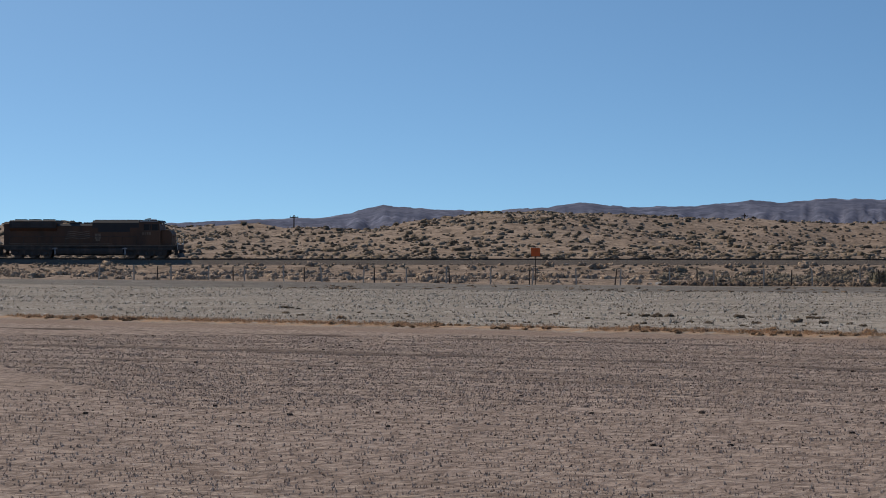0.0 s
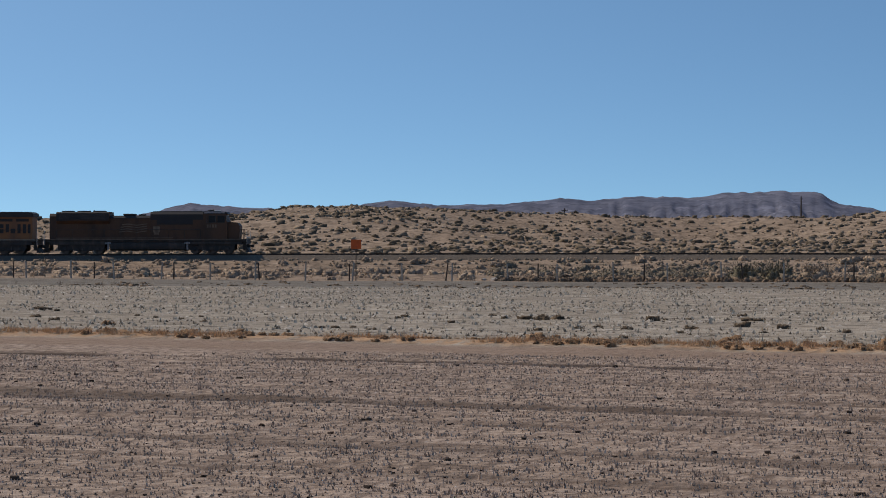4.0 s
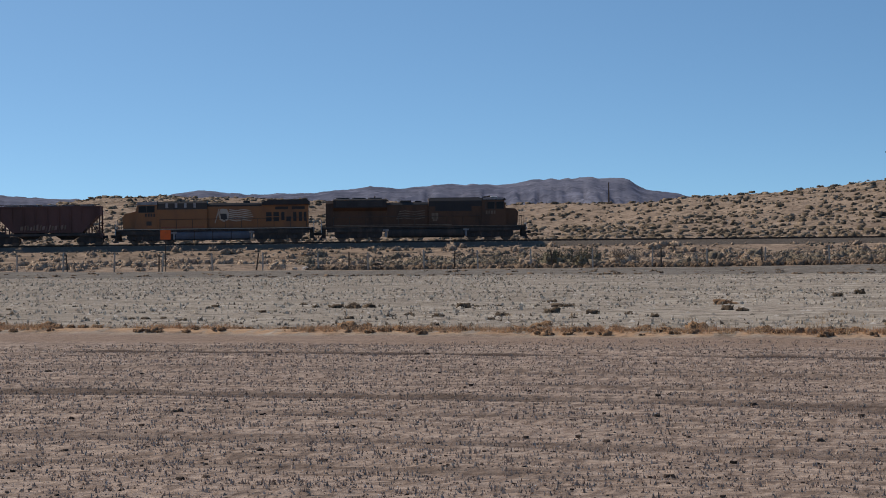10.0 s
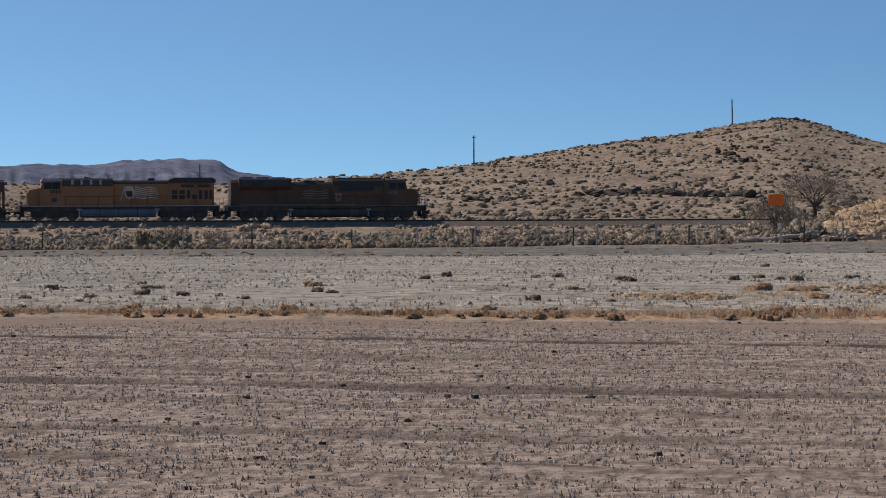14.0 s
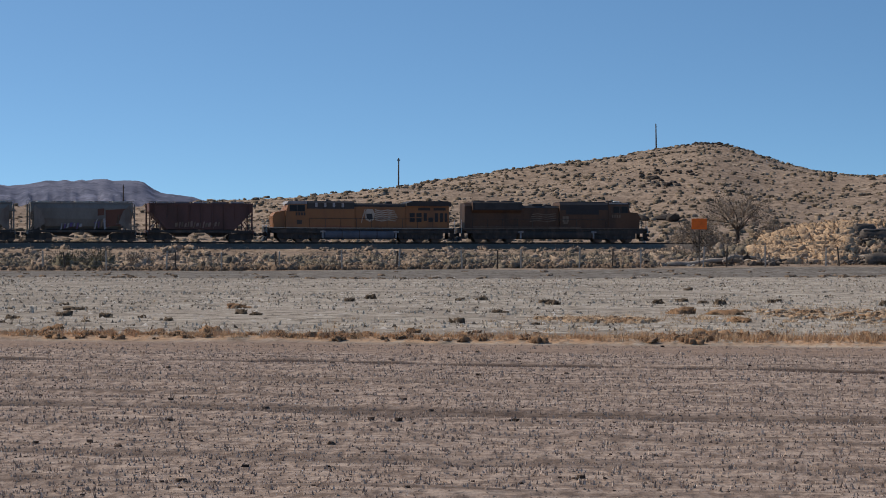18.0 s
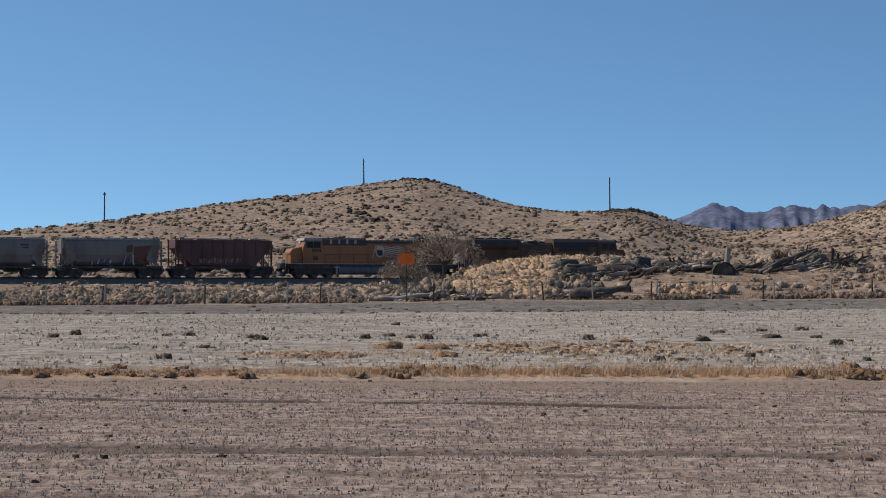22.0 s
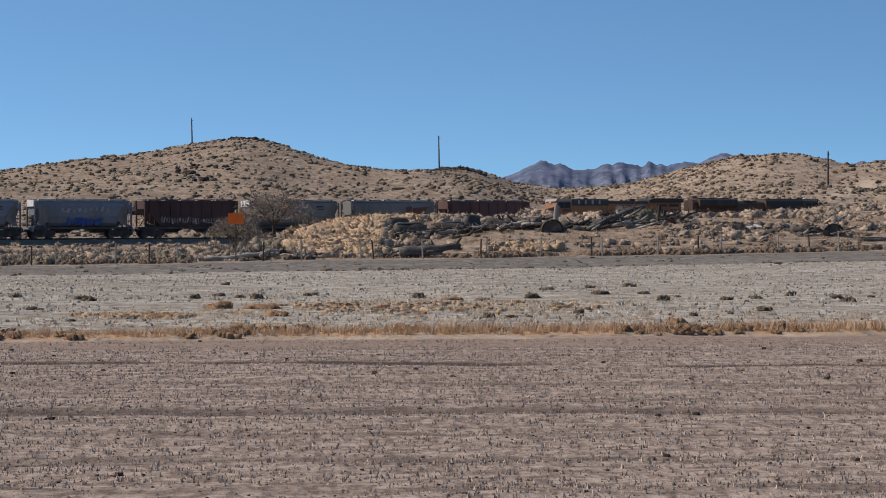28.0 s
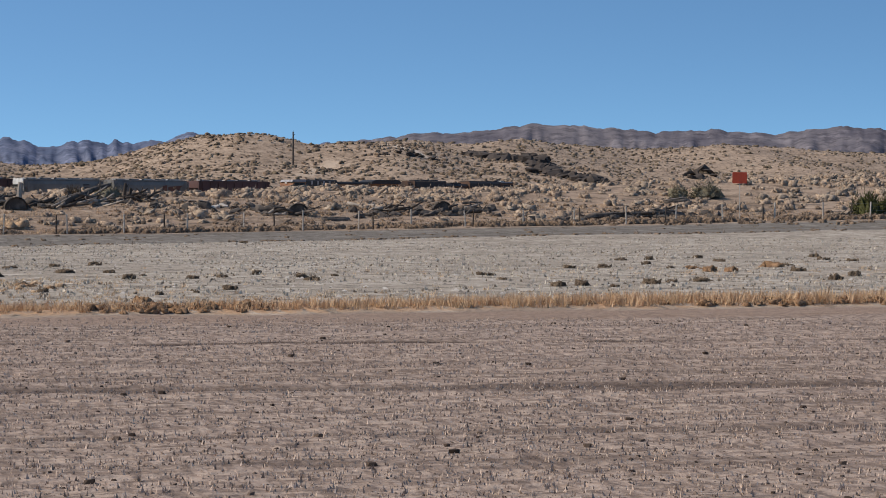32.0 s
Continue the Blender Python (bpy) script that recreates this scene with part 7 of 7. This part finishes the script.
def heap(name, a, b, count, size, material, label, category, seed, spread=0.5, piece="boulder"):
    """A broken line of rocks from a to b."""
    g = np.random.default_rng(seed)
    root = tagged(new(name), label, category)
    shapes = []
    for k in range(4):
        v, f = stone_shape(seed + k)
        me = bpy.data.meshes.new(piece)
        me.from_pydata([tuple(q) for q in v], [], [tuple(int(i) for i in q) for q in f])
        me.materials.append(material)
        shapes.append(me)
    for k in range(count):
        u = (k + g.uniform(0, 1)) / count
        x, y = a[0] + (b[0] - a[0]) * u + g.normal(0, spread), a[1] + (b[1] - a[1]) * u + g.normal(0, spread * 2)
        s = size * g.uniform(0.5, 1.4)
        ob = part(piece, shapes[k % 4], material, root, at=pose(x, y, float(height(x, y)) + s * 0.12, g.uniform(-25, 25), g.uniform(-25, 25), g.uniform(0, 360)))
        ob.scale = (s * g.uniform(0.8, 1.7), s, s * g.uniform(0.55, 1.0))
    return root


heap("rock_outcrop", (-8.0, 440), (4.0, 432), 24, 0.8, ROCK, "dark rock outcrop near a desert hilltop", "rocks", 301, 1.5)
heap("rock_outcrop", (0.0, 569), (15.0, 567), 70, 1.0, ROCK, "dark rocky crown of a desert hill", "rocks", 302, 1.5)
heap("rock_outcrop", (-7.2, 437), (-1.0, 410), 16, 1.3, ROCK, "low dark rock ledge on a hillside", "rocks", 303, 1.0)
heap("rock_outcrop", (50.0, 569), (67.0, 566), 90, 1.6, ROCK, "dark rocky cap at the end of a ridge", "rocks", 304, 1.2)
heap("rock_outcrop", (180, 494), (190, 476), 120, 3.0, ROCK, "long black rock outcrop running down a hillside", "rocks", 305, 1.4)
heap("rock_outcrop", (188, 478), (179, 420), 150, 2.7, ROCK, "long black rock outcrop running down a hillside", "rocks", 306, 1.6)
heap("rock_outcrop", (-27, 352), (-14, 346), 34, 1.7, ROCK, "dark rock ledge low on a hillside", "rocks", 307, 0.7)
heap("rock_outcrop", (-14, 346), (-1, 336), 34, 1.6, ROCK, "dark rock ledge low on a hillside", "rocks", 308, 0.7)
heap("rock_outcrop", (-46, 352), (-36, 346), 22, 1.1, ROCK, "dark rocks low on a hillside", "rocks", 309, 0.8)
heap("rock_outcrop", (-18, 350), (-10, 343), 18, 1.0, ROCK, "dark rocks low on a hillside", "rocks", 310, 0.8)
heap("rock_outcrop", (238, 500), (247, 508), 10, 2.4, ROCK, "small dark rock outcrop on a far hillside", "rocks", 311, 0.8)
heap("rock_outcrop", (142, 446), (156, 452), 14, 1.3, ROCK, "dark rocks under a pale dirt scar", "rocks", 312, 0.8)
heap("rubble_heap", (18.6, 174.0), (24.5, 173.0), 40, 0.8, RUBBLE, "heap of dark rubble on a mound of earth", "rubble", 320, 0.5, "lump")
heap("rubble_heap", (13.0, 172.4), (19.0, 173.0), 30, 0.7, RUBBLE, "heap of dark rubble on a mound of earth", "rubble", 321, 0.5, "lump")
heap("rubble_heap", (26.0, 171.0), (34.0, 174.0), 40, 0.7, RUBBLE, "heap of dark rubble beside a culvert barrel", "rubble", 322, 0.6, "lump")
heap("rubble_heap", (10.5, 153.6), (17.0, 154.5), 26, 0.5, RUBBLE, "dark rubble along the foot of a mound", "rubble", 323, 0.4, "lump")
heap("rubble_heap", (4.9, 153.0), (6.2, 153.4), 14, 0.6, RUBBLE, "dark rubble at the end of a log", "rubble", 324, 0.3, "lump")
heap("rubble_heap", (34.0, 171.0), (44.0, 168.0), 34, 0.75, RUBBLE, "scattered dark rubble on sandy ground", "rubble", 325, 1.0, "lump")
heap("rubble_heap", (50.0, 165.0), (62.0, 164.0), 36, 0.7, RUBBLE, "scattered dark rubble near the fence", "rubble", 326, 0.8, "lump")
heap("rubble_heap", (60.0, 156.0), (78.0, 157.0), 44, 0.7, RUBBLE, "dark rubble and brush behind the fence", "rubble", 327, 1.0, "lump")
heap("pale_rubble", (0.2, 152.2), (0.8, 152.4), 3, 0.4, PALEROCK, "white broken block beside a log", "rubble", 330, 0.1, "block")
heap("pale_rubble", (21.6, 156.5), (22.6, 156.8), 3, 0.35, PALEROCK, "white broken block at the foot of a mound", "rubble", 331, 0.1, "block")
heap("pale_rubble", (40.2, 169.5), (41.4, 169.5), 5, 0.5, PALEROCK, "pale broken rubble on sandy ground", "rubble", 332, 0.2, "block")
heap("pale_rubble", (-62.5, 153.5), (-59.8, 153.8), 5, 0.4, PALEROCK, "pale broken rubble behind the fence", "rubble", 333, 0.2, "block")


motions()
